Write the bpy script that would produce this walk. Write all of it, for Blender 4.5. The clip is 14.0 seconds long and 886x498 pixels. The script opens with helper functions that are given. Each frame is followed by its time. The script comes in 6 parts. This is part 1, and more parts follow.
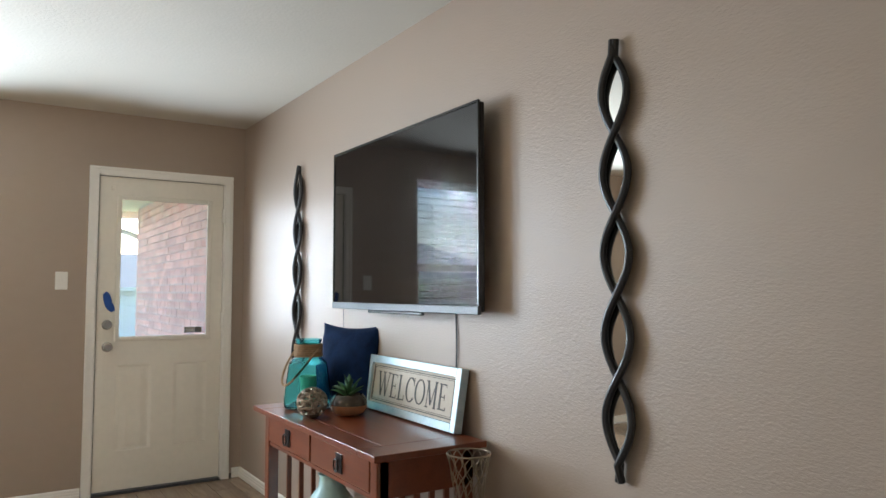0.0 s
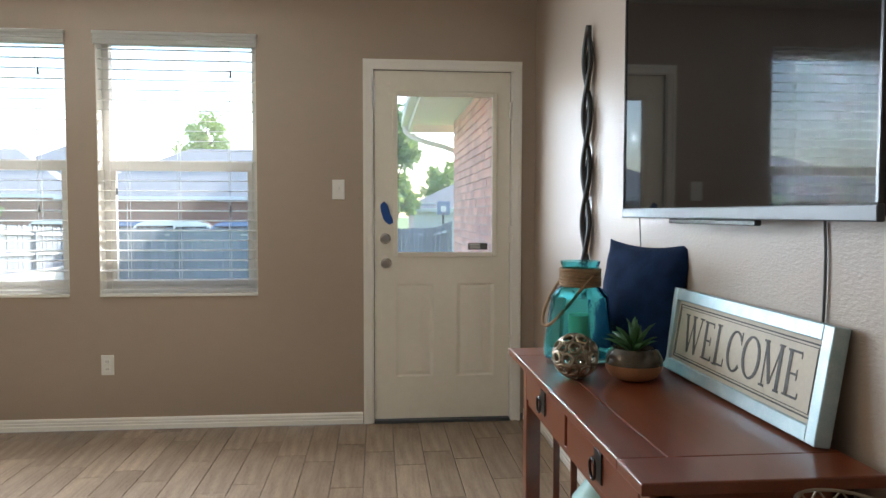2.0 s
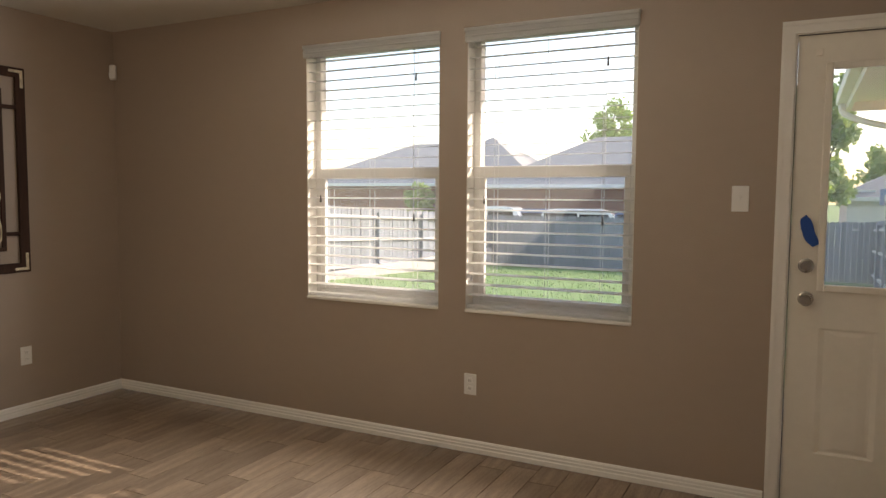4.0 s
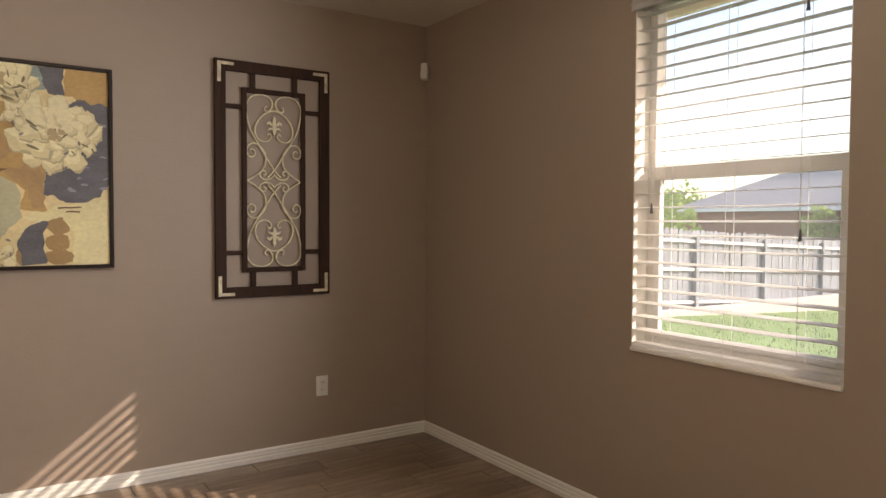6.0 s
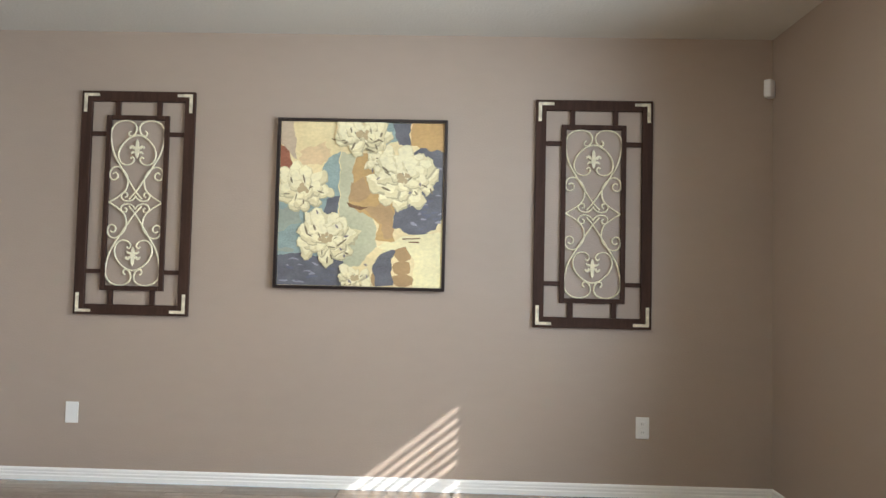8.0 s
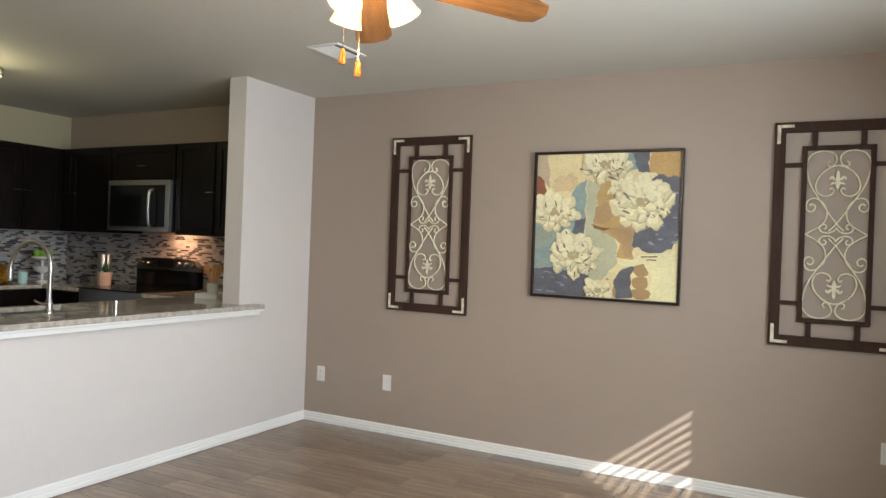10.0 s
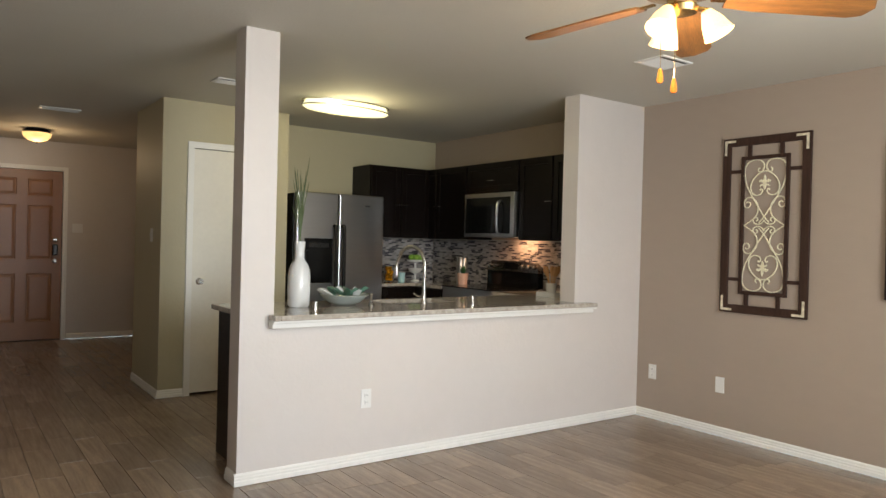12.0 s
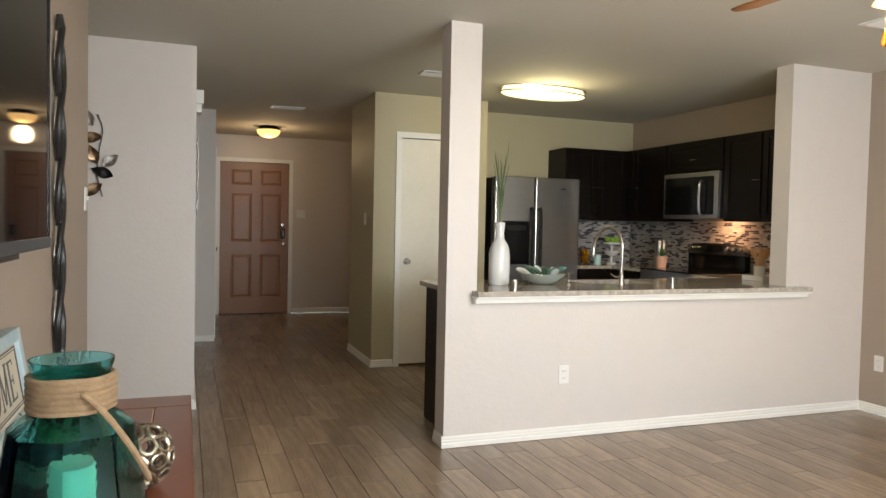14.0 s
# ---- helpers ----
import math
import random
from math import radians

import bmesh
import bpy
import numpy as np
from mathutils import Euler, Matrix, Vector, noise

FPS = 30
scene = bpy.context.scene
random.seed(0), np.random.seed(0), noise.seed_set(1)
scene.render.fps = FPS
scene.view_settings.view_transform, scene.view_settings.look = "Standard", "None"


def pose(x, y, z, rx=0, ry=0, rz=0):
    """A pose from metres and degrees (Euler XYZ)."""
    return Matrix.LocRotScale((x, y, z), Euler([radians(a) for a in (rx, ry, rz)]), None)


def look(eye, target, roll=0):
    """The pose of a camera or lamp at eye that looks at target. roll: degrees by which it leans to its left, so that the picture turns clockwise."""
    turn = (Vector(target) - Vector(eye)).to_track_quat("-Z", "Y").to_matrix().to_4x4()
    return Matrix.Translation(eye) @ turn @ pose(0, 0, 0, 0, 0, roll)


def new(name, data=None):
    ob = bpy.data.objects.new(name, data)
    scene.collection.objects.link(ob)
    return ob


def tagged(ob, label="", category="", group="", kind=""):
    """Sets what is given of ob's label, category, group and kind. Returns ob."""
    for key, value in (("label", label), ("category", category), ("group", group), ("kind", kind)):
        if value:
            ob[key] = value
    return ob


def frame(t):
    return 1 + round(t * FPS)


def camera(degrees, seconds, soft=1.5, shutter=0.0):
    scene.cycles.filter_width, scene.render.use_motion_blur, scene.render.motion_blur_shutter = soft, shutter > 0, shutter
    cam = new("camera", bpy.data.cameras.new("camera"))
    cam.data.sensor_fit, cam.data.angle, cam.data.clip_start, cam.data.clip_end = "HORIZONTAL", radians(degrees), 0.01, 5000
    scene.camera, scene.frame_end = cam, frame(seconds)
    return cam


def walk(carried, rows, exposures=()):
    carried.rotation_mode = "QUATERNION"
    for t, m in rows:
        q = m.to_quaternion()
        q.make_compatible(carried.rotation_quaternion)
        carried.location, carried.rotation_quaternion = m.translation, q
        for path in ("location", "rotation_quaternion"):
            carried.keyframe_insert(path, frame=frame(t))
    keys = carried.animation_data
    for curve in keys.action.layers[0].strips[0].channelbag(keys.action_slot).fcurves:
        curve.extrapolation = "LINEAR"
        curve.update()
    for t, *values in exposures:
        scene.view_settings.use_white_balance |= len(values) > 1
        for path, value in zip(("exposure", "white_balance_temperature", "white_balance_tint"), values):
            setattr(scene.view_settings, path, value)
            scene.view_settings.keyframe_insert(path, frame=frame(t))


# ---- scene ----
cam = camera(64.1, 14.0)
PATH = [
    (0, (3.69, -5.145, 1.286), (4.8, -3.424, 1.409), 0.0),
    (0.5, (3.896, -4.889, 1.248), (4.807, -3.054, 1.347), 0.3),
    (1, (4.106, -4.652, 1.225), (4.851, -2.742, 1.28), 0.1),
    (1.5, (4.236, -4.453, 1.204), (4.737, -2.465, 1.197), 0.2),
    (2, (4.327, -4.21, 1.214), (4.514, -2.17, 1.112), 0.1),
    (2.5, (4.427, -3.991, 1.275), (4.323, -1.949, 1.108), 0.2),
    (3, (4.457, -3.847, 1.329), (4.051, -1.844, 1.152), 0.2),
    (3.5, (4.401, -3.682, 1.373), (3.741, -1.748, 1.196), 0.2),
    (4, (4.338, -3.458, 1.353), (3.418, -1.631, 1.203), 0.4),
    (4.2, (4.297, -3.369, 1.388), (3.278, -1.596, 1.234), 0.1),
    (6.3, (3.696, -2.193, 1.252), (1.902, -1.201, 1.21), 0.4),
    (6.5, (3.665, -2.107, 1.236), (1.821, -1.209, 1.219), 0.4),
    (7, (3.627, -1.885, 1.175), (1.665, -1.287, 1.204), 0.5),
    (7.5, (3.72, -1.799, 1.157), (1.688, -1.528, 1.222), 0.8),
    (8, (3.915, -1.698, 1.104), (1.867, -1.754, 1.199), 1.3),
    (8.2, (3.962, -1.676, 1.087), (1.92, -1.843, 1.196), 1.4),
    (10.3, (4.506, -1.012, 1.365), (2.746, -2.066, 1.351), 1.7),
    (10.5, (4.535, -0.983, 1.359), (2.815, -2.102, 1.348), 1.4),
    (11, (4.6, -0.917, 1.348), (3.023, -2.229, 1.341), 1.5),
    (11.5, (4.652, -0.865, 1.337), (3.265, -2.375, 1.325), 1.5),
    (12, (4.705, -0.81, 1.328), (3.513, -2.48, 1.31), 1.5),
    (12.5, (4.711, -0.748, 1.313), (3.688, -2.526, 1.289), 1.4),
    (13, (4.73, -0.708, 1.296), (3.831, -2.551, 1.259), 1.3),
    (13.5, (4.769, -0.692, 1.284), (3.969, -2.581, 1.232), 1.2),
    (14, (4.806, -0.69, 1.294), (4.104, -2.615, 1.222), 1.2),
]
EXPOSURES = ((0, 2.35, 6000, 9), (1.5, 2.3, 5900, 8), (2.5, 1.85, 6450, 11), (3.5, 1.55, 7100, 15), (6.5, 1.5, 7500, 21), (7.0, 2.1, 6200, 9), (8, 2.42, 5850, 9), (11, 2.08, 6400, 10), (14, 2.37, 6850, 11))
walk(cam, [(t, look(eye, target, roll)) for t, eye, target, roll in PATH], EXPOSURES)

# ---- light ----
SUN_WAY = Vector((-1.0, -1.016, -0.80)).normalized()
sun = new("sun", bpy.data.lights.new("sun", "SUN"))
sun.data.energy, sun.data.angle, sun.data.color = 2.4, radians(0.5), (1.0, 0.93, 0.82)
sun.rotation_mode = "QUATERNION"
sun.rotation_quaternion = SUN_WAY.to_track_quat("-Z", "Y")
world = bpy.data.worlds.new("world")
scene.world = world
world.use_nodes = True
sky = world.node_tree.nodes.new("ShaderNodeTexSky")
sky.sky_type, sky.sun_disc = "NISHITA", False
sky.sun_elevation, sky.sun_rotation = radians(28.4), math.atan2(1.0, 1.016)
sky.air_density, sky.dust_density = 1.0, 1.6
world.node_tree.links.new(sky.outputs[0], world.node_tree.nodes["Background"].inputs[0])
world.node_tree.nodes["Background"].inputs[1].default_value = 0.15


def day_fill_lamp(name, x, z, sx, sz, watts):
    """An added lamp for the sky's light, in front of a north wall opening."""
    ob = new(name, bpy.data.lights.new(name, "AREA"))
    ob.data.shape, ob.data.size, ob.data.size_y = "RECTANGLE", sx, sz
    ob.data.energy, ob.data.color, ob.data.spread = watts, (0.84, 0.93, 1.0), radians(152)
    # Sampling set so that the lamp itself isn't seen, only its light.
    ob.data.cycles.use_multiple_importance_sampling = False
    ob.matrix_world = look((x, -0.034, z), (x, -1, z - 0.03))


# Unseen fill lamps on the room side of the blinds and the door glass.
day_fill_lamp("window_light", 2.12, 1.49, 0.86, 1.42, 12.2)
day_fill_lamp("window_light", 3.18, 1.49, 0.86, 1.42, 12.2)
day_fill_lamp("door_fill_lamp", 4.725, 1.445, 0.54, 0.90, 3.0)


def lamp(name, where, watts, size, colour):
    ob = new(name, bpy.data.lights.new(name, "POINT"))
    ob.data.energy, ob.data.shadow_soft_size, ob.data.color = watts, size, colour
    ob.location = where
    return ob


# ---- materials ----
def surf(name, col, rough=0.5, metal=0.0, vary=0.08, scale=4.0, bump=0.0, bscale=200.0, rand=0.0, island=0.0,
         stretch=(1, 1, 1), second=None, glow=0.0, coat=0.0, spec=0.5):
    """A surface: colour, patches and grain of it, fine relief."""
    m = bpy.data.materials.new(name)
    m.use_nodes = True
    nt = m.node_tree
    n, ln = nt.nodes, nt.links
    b = n["Principled BSDF"]
    co = n.new("ShaderNodeTexCoord")
    mp = n.new("ShaderNodeMapping")
    mp.inputs["Scale"].default_value = stretch
    ln.new(co.outputs["Object"], mp.inputs["Vector"])
    big, fine = n.new("ShaderNodeTexNoise"), n.new("ShaderNodeTexNoise")
    big.inputs["Scale"].default_value, big.inputs["Detail"].default_value = scale, 5
    fine.inputs["Scale"].default_value, fine.inputs["Detail"].default_value = scale * 9, 4
    ln.new(mp.outputs[0], big.inputs["Vector"]), ln.new(mp.outputs[0], fine.inputs["Vector"])
    mix = n.new("ShaderNodeMix")
    mix.data_type = "RGBA"
    ramp = n.new("ShaderNodeMapRange")
    ramp.inputs["From Min"].default_value, ramp.inputs["From Max"].default_value = 0.3, 0.7
    add = n.new("ShaderNodeMath")
    add.operation = "MULTIPLY_ADD"
    add.inputs[1].default_value, add.inputs[2].default_value = 0.45, 0.0
    ln.new(fine.outputs[0], add.inputs[0])
    add2 = n.new("ShaderNodeMath")
    add2.operation = "MULTIPLY_ADD"
    add2.inputs[1].default_value = 0.55
    ln.new(big.outputs[0], add2.inputs[0]), ln.new(add.outputs[0], add2.inputs[2])
    ln.new(add2.outputs[0], ramp.inputs["Value"])
    ln.new(ramp.outputs[0], mix.inputs["Factor"])
    c = Vector(col)
    lo = second if second else c * (1 - vary)
    mix.inputs["A"].default_value, mix.inputs["B"].default_value = (*lo, 1), (*(c * (1 + vary * 0.6)), 1)
    out = mix.outputs["Result"]
    if rand or island:
        hsv = n.new("ShaderNodeHueSaturation")
        mr = n.new("ShaderNodeMapRange")
        k = rand or island
        mr.inputs["To Min"].default_value, mr.inputs["To Max"].default_value = 1 - k, 1 + k
        src = n.new("ShaderNodeObjectInfo").outputs["Random"] if rand else n.new("ShaderNodeNewGeometry").outputs["Random Per Island"]
        ln.new(src, mr.inputs["Value"]), ln.new(mr.outputs[0], hsv.inputs["Value"]), ln.new(out, hsv.inputs["Color"])
        out = hsv.outputs[0]
    ln.new(out, b.inputs["Base Color"])
    rr = n.new("ShaderNodeMapRange")
    rr.inputs["To Min"].default_value, rr.inputs["To Max"].default_value = max(0.02, rough * 0.85), min(1, rough * 1.15)
    ln.new(fine.outputs[0], rr.inputs["Value"]), ln.new(rr.outputs[0], b.inputs["Roughness"])
    b.inputs["Metallic"].default_value = metal
    b.inputs["Specular IOR Level"].default_value = spec
    b.inputs["Coat Weight"].default_value = coat
    b.inputs["Coat Roughness"].default_value = 0.12
    if glow:
        ln.new(out, b.inputs["Emission Color"])
        b.inputs["Emission Strength"].default_value = glow
    if bump:
        bn, bt = n.new("ShaderNodeBump"), n.new("ShaderNodeTexNoise")
        bt.inputs["Scale"].default_value, bt.inputs["Detail"].default_value = bscale, 3
        ln.new(mp.outputs[0], bt.inputs["Vector"]), ln.new(bt.outputs[0], bn.inputs["Height"])
        bn.inputs["Strength"].default_value, bn.inputs["Distance"].default_value = bump, 0.004
        ln.new(bn.outputs[0], b.inputs["Normal"])
    return m


def clear(name, col, rough=0.0, ior=1.45):
    m = bpy.data.materials.new(name)
    m.use_nodes = True
    b = m.node_tree.nodes["Principled BSDF"]
    b.inputs["Base Color"].default_value = (*col, 1)
    b.inputs["Transmission Weight"].default_value = 1
    b.inputs["Roughness"].default_value, b.inputs["IOR"].default_value = rough, ior
    return m


def wood(name, light, dark, rough=0.35, axis=1, scale=3.0, rand=0.0, island=0.0, coat=0.0, bump=0.1):
    """Grained wood or wood-look tile, the grain along one axis."""
    st = [14.0, 14.0, 14.0]
    st[axis] = 1.0
    return surf(name, light, rough, vary=0.2, scale=scale, second=dark, stretch=st, bump=bump, bscale=30, rand=rand, island=island, coat=coat)


TAUPE = (0.372, 0.298, 0.238)
M_WALL = surf("wall_paint", TAUPE, 0.45, vary=0.04, scale=1.3, bump=0.3, bscale=120, spec=0.55, stretch=(1, 0.6, 1.5))
M_WALL_PALE = surf("pale_wall_paint", (0.64, 0.588, 0.545), 0.45, vary=0.03, scale=1.3, bump=0.35, bscale=42, spec=0.4)
M_KITCHEN_WALL = surf("kitchen_wall_paint", (0.45, 0.40, 0.265), 0.5, vary=0.03, scale=1.3, bump=0.35, bscale=42)
M_CEIL = surf("ceiling_paint", (0.61, 0.58, 0.51), 0.8, vary=0.03, scale=1.5, bump=0.5, bscale=60)
M_TRIM = surf("white_trim_paint", (0.82, 0.80, 0.75), 0.35, vary=0.03, scale=6, bump=0.05)
M_DOOR = surf("cream_door_paint", (0.78, 0.74, 0.65), 0.4, vary=0.05, scale=3, bump=0.08, bscale=90)
M_PLANK = wood("wood_look_tile", (0.31, 0.225, 0.155), (0.17, 0.118, 0.082), 0.24, 1, 3.2, rand=0.16)
M_PLANK_FAR = wood("wood_look_tile_far", (0.31, 0.225, 0.155), (0.17, 0.118, 0.082), 0.24, 1, 3.2, island=0.16)
M_GROUT = surf("dark_grout", (0.17, 0.13, 0.10), 0.9, vary=0.2, scale=20)
M_VINYL = surf("white_window_vinyl", (0.8, 0.79, 0.76), 0.4, vary=0.03, scale=10)
def shine_through(m, amount, col=(0.8, 0.8, 0.8)):
    """Lets some light through, spread: thin leaves, haze added to panes, glow added to slats."""
    nt = m.node_tree
    mix, tr = nt.nodes.new("ShaderNodeMixShader"), nt.nodes.new("ShaderNodeBsdfTranslucent")
    mix.inputs[0].default_value = amount
    tr.inputs[0].default_value = (*col, 1)
    nt.links.new(nt.nodes["Principled BSDF"].outputs[0], mix.inputs[1])
    nt.links.new(tr.outputs[0], mix.inputs[2])
    nt.links.new(mix.outputs[0], nt.nodes["Material Output"].inputs["Surface"])
    return m


# Translucency added so that daylight brightens the slats.
M_BLIND = shine_through(surf("white_blind_slat", (0.80, 0.79, 0.76), 0.45, vary=0.03, scale=10), 0.6)
# The bright veil over the view is mixed into both panes.
M_GLASS = shine_through(clear("window_glass", (0.97, 0.98, 0.98), 0, 1.02), 0.04)
M_DOORGLASS = shine_through(clear("door_glass", (0.97, 0.98, 0.98), 0, 1.02), 0.16)
M_MIRROR = surf("mirror_glass", (0.85, 0.87, 0.86), 0.02, metal=1.0, vary=0.01)
M_BLACK = surf("black_painted_wood", (0.012, 0.011, 0.011), 0.4, vary=0.3, scale=30, bump=0.2)
M_SCREEN = surf("tv_screen", (0.006, 0.006, 0.007), 0.035, vary=0.05)
M_BEZEL = surf("tv_black_plastic", (0.012, 0.012, 0.013), 0.25, vary=0.1, scale=30)
M_SILVER = surf("silver_plastic", (0.050, 0.055, 0.064), 0.4, metal=0.15, vary=0.05)
M_CHERRY = wood("cherry_wood", (0.185, 0.048, 0.018), (0.135, 0.033, 0.013), 0.3, 1, 1.6, coat=0.3, bump=0.0)
M_BRONZE = surf("dark_bronze", (0.03, 0.028, 0.028), 0.35, metal=0.8, vary=0.2, scale=40)
M_NICKEL = surf("brushed_nickel", (0.5, 0.48, 0.45), 0.25, metal=1.0, vary=0.06, scale=40)
M_TEAL = clear("teal_glass", (0.36, 0.88, 0.93), 0.04, 1.25)
_n = M_TEAL.node_tree.nodes
_b, _v = _n.new("ShaderNodeBump"), _n.new("ShaderNodeTexVoronoi")
_v.inputs["Scale"].default_value = 38
_b.inputs["Strength"].default_value, _b.inputs["Distance"].default_value = 0.25, 0.0012
M_TEAL.node_tree.links.new(_v.outputs["Distance"], _b.inputs["Height"])
M_TEAL.node_tree.links.new(_b.outputs[0], _n["Principled BSDF"].inputs["Normal"])
M_ROPE = surf("jute_rope", (0.34, 0.22, 0.12), 0.9, vary=0.35, scale=60, bump=0.8, bscale=300)
M_CANDLE = surf("pale_wax", (0.55, 0.68, 0.42), 0.5, vary=0.1, scale=14)
M_NAVY = surf("navy_denim", (0.005, 0.018, 0.060), 0.9, vary=0.45, scale=26, bump=0.5, bscale=380, spec=0.15)
M_LEAF = surf("succulent_green", (0.045, 0.13, 0.04), 0.45, vary=0.3, scale=20, rand=0.3)
M_GLAZE = surf("mottled_glaze", (0.07, 0.055, 0.04), 0.18, metal=0.3, vary=0.5, scale=25)
M_CLAY = surf("terracotta_clay", (0.36, 0.17, 0.08), 0.55, vary=0.2, scale=18)
M_FOB = surf("orange_fob_wood", (0.30, 0.085, 0.008), 0.6, vary=0.15, scale=30, spec=0.1)
M_CHAMP = surf("champagne_metal", (0.33, 0.27, 0.20), 0.3, metal=0.9, vary=0.25, scale=30, bump=0.2)
M_SIGN = surf("cream_sign_face", (0.52, 0.46, 0.36), 0.6, vary=0.12, scale=12, bump=0.1)
M_GALV = surf("pale_blue_galvanised_metal", (0.30, 0.44, 0.49), 0.42, metal=0.3, vary=0.3, scale=26, second=(0.58, 0.66, 0.68))
M_INK = surf("grey_lettering", (0.10, 0.095, 0.09), 0.7, vary=0.4, scale=60)
M_BROWNFRAME = wood("dark_brown_wood", (0.060, 0.031, 0.021), (0.028, 0.015, 0.011), 0.6, 2, 4)
M_STRAP = surf("chipped_cream_strap", (0.86, 0.80, 0.60), 0.5, vary=0.3, scale=28, bump=0.3, second=(0.30, 0.24, 0.17))
M_SCROLL = surf("distressed_cream_metal", (0.84, 0.79, 0.58), 0.5, vary=0.25, scale=40, bump=0.3)
M_PICFRAME = surf("espresso_picture_frame", (0.018, 0.010, 0.009), 0.3, vary=0.2, scale=30)
M_DARKCAB = wood("espresso_cabinet", (0.007, 0.004, 0.003), (0.004, 0.0025, 0.002), 0.32, 2, 3)
for m_ in (M_DARKCAB, M_BROWNFRAME):
    m_.node_tree.nodes["Principled BSDF"].inputs["Specular IOR Level"].default_value = 0.15
M_STEEL = surf("stainless_steel", (0.42, 0.42, 0.42), 0.3, metal=1.0, vary=0.05, scale=3, stretch=(1, 1, 12))
M_HANDLE = surf("dark_handle_plastic", (0.020, 0.018, 0.017), 0.6, vary=0.2, scale=20, spec=0.2)
M_DARKSTEEL = surf("dark_stainless", (0.32, 0.29, 0.26), 0.22, metal=1.0, vary=0.1, scale=3)
M_BLACKGLOSS = surf("black_gloss", (0.006, 0.006, 0.006), 0.12, vary=0.1, spec=0.2)
M_GRANITE = surf("granite", (0.54, 0.49, 0.42), 0.08, vary=0.4, scale=26, second=(0.19, 0.155, 0.125))
M_MOSAIC = surf("mosaic_tile", (0.36, 0.33, 0.31), 0.25, vary=0.15, scale=60, island=0.25)
M_MOSAIC_DARK = surf("dark_mosaic_tile", (0.06, 0.055, 0.065), 0.15, vary=0.15, scale=60, island=0.4)
M_MORTAR = surf("pale_grout", (0.45, 0.43, 0.40), 0.9)
M_WHITE_CER = surf("white_ceramic", (0.72, 0.72, 0.70), 0.15, vary=0.02)
M_BOWL = surf("pale_green_glass_bowl", (0.36, 0.40, 0.37), 0.12, vary=0.1, scale=20)
M_PETAL = surf("green_white_petal", (0.10, 0.22, 0.16), 0.5, vary=0.3, scale=30)
M_FDOOR = surf("brown_door_paint", (0.27, 0.118, 0.047), 0.38, vary=0.08, scale=3, bump=0.1)
M_PLASTIC = surf("white_plastic", (0.76, 0.75, 0.72), 0.35, vary=0.02)
M_JARGLASS = clear("jar_glass", (0.97, 0.98, 0.97), 0, 1.1)
M_BRASS = surf("brass", (0.60, 0.42, 0.18), 0.25, metal=1.0, vary=0.1)
M_OAK = wood("oak_blade", (0.27, 0.115, 0.030), (0.045, 0.017, 0.006), 0.35, 0, 2.2)
M_SHADE = surf("lit_frosted_glass", (1.0, 0.66, 0.24), 0.4, vary=0.2, scale=10, glow=0.5)
M_LIGHTBOX = surf("lit_diffuser", (1.0, 0.93, 0.52), 0.5, vary=0.02, glow=0.33)
M_HALLGLASS = surf("lit_alabaster_glass", (1.0, 0.60, 0.22), 0.4, vary=0.25, scale=12, glow=0.33)
M_TAPE = surf("blue_painters_tape", (0.01, 0.07, 0.30), 0.6, vary=0.1, scale=40, bump=0.3)
M_BRICK = surf("red_brick", (0.72, 0.20, 0.135), 0.85, vary=0.2, scale=5.5, second=(0.93, 0.70, 0.62), bump=0.6, bscale=80, rand=0.22)
M_BRICK_FAR = surf("red_brick_far", (0.72, 0.20, 0.135), 0.85, vary=0.2, scale=5.5, second=(0.93, 0.70, 0.62), bump=0.6, bscale=80, island=0.22)
M_BRICKGROUT = surf("mortar", (0.66, 0.55, 0.50), 0.95, vary=0.1, scale=30)
M_SOFFIT = surf("beige_soffit", (0.82, 0.77, 0.68), 0.6, vary=0.04)
M_SHINGLE = surf("grey_shingle", (0.29, 0.29, 0.29), 0.9, vary=0.25, scale=3, bump=0.5, bscale=30, stretch=(1, 1, 8))
M_SIDING = surf("white_siding", (0.72, 0.72, 0.70), 0.6, vary=0.04)
M_NBRICK = surf("neighbour_brick", (0.26, 0.13, 0.09), 0.85, vary=0.3, scale=5)
M_PICKET = surf("weathered_fence_board", (0.20, 0.22, 0.25), 0.9, vary=0.3, scale=3, stretch=(6, 6, 1), rand=0.2)
# Sunlight on the rails is put into their pale colour.
M_SUNLIT_RAIL = surf("sunlit_fence_rail", (0.55, 0.54, 0.52), 0.85, vary=0.2, scale=4)
M_GRASS = surf("lawn", (0.15, 0.24, 0.07), 0.95, vary=0.3, scale=1.5, bump=0.6, bscale=60)
M_BLADES = surf("grass_blades", (0.17, 0.30, 0.075), 0.8, vary=0.2, scale=5, island=0.4)
M_CONC = surf("concrete", (0.42, 0.40, 0.37), 0.9, vary=0.12, scale=4, bump=0.3)
M_BARK = surf("bark", (0.10, 0.075, 0.055), 0.95, vary=0.3, scale=20, bump=0.7, bscale=40)
M_FOLIAGE = shine_through(surf("foliage", (0.15, 0.25, 0.07), 0.7, vary=0.3, scale=1.5, island=0.45), 0.45, (0.44, 0.60, 0.16))
M_CARWHITE = surf("white_car_paint", (0.75, 0.76, 0.77), 0.15, vary=0.02, coat=0.5)
M_CARBLUE = surf("blue_car_paint", (0.12, 0.20, 0.38), 0.15, vary=0.02, coat=0.5)
M_TYRE = surf("tyre_rubber", (0.02, 0.02, 0.02), 0.8)
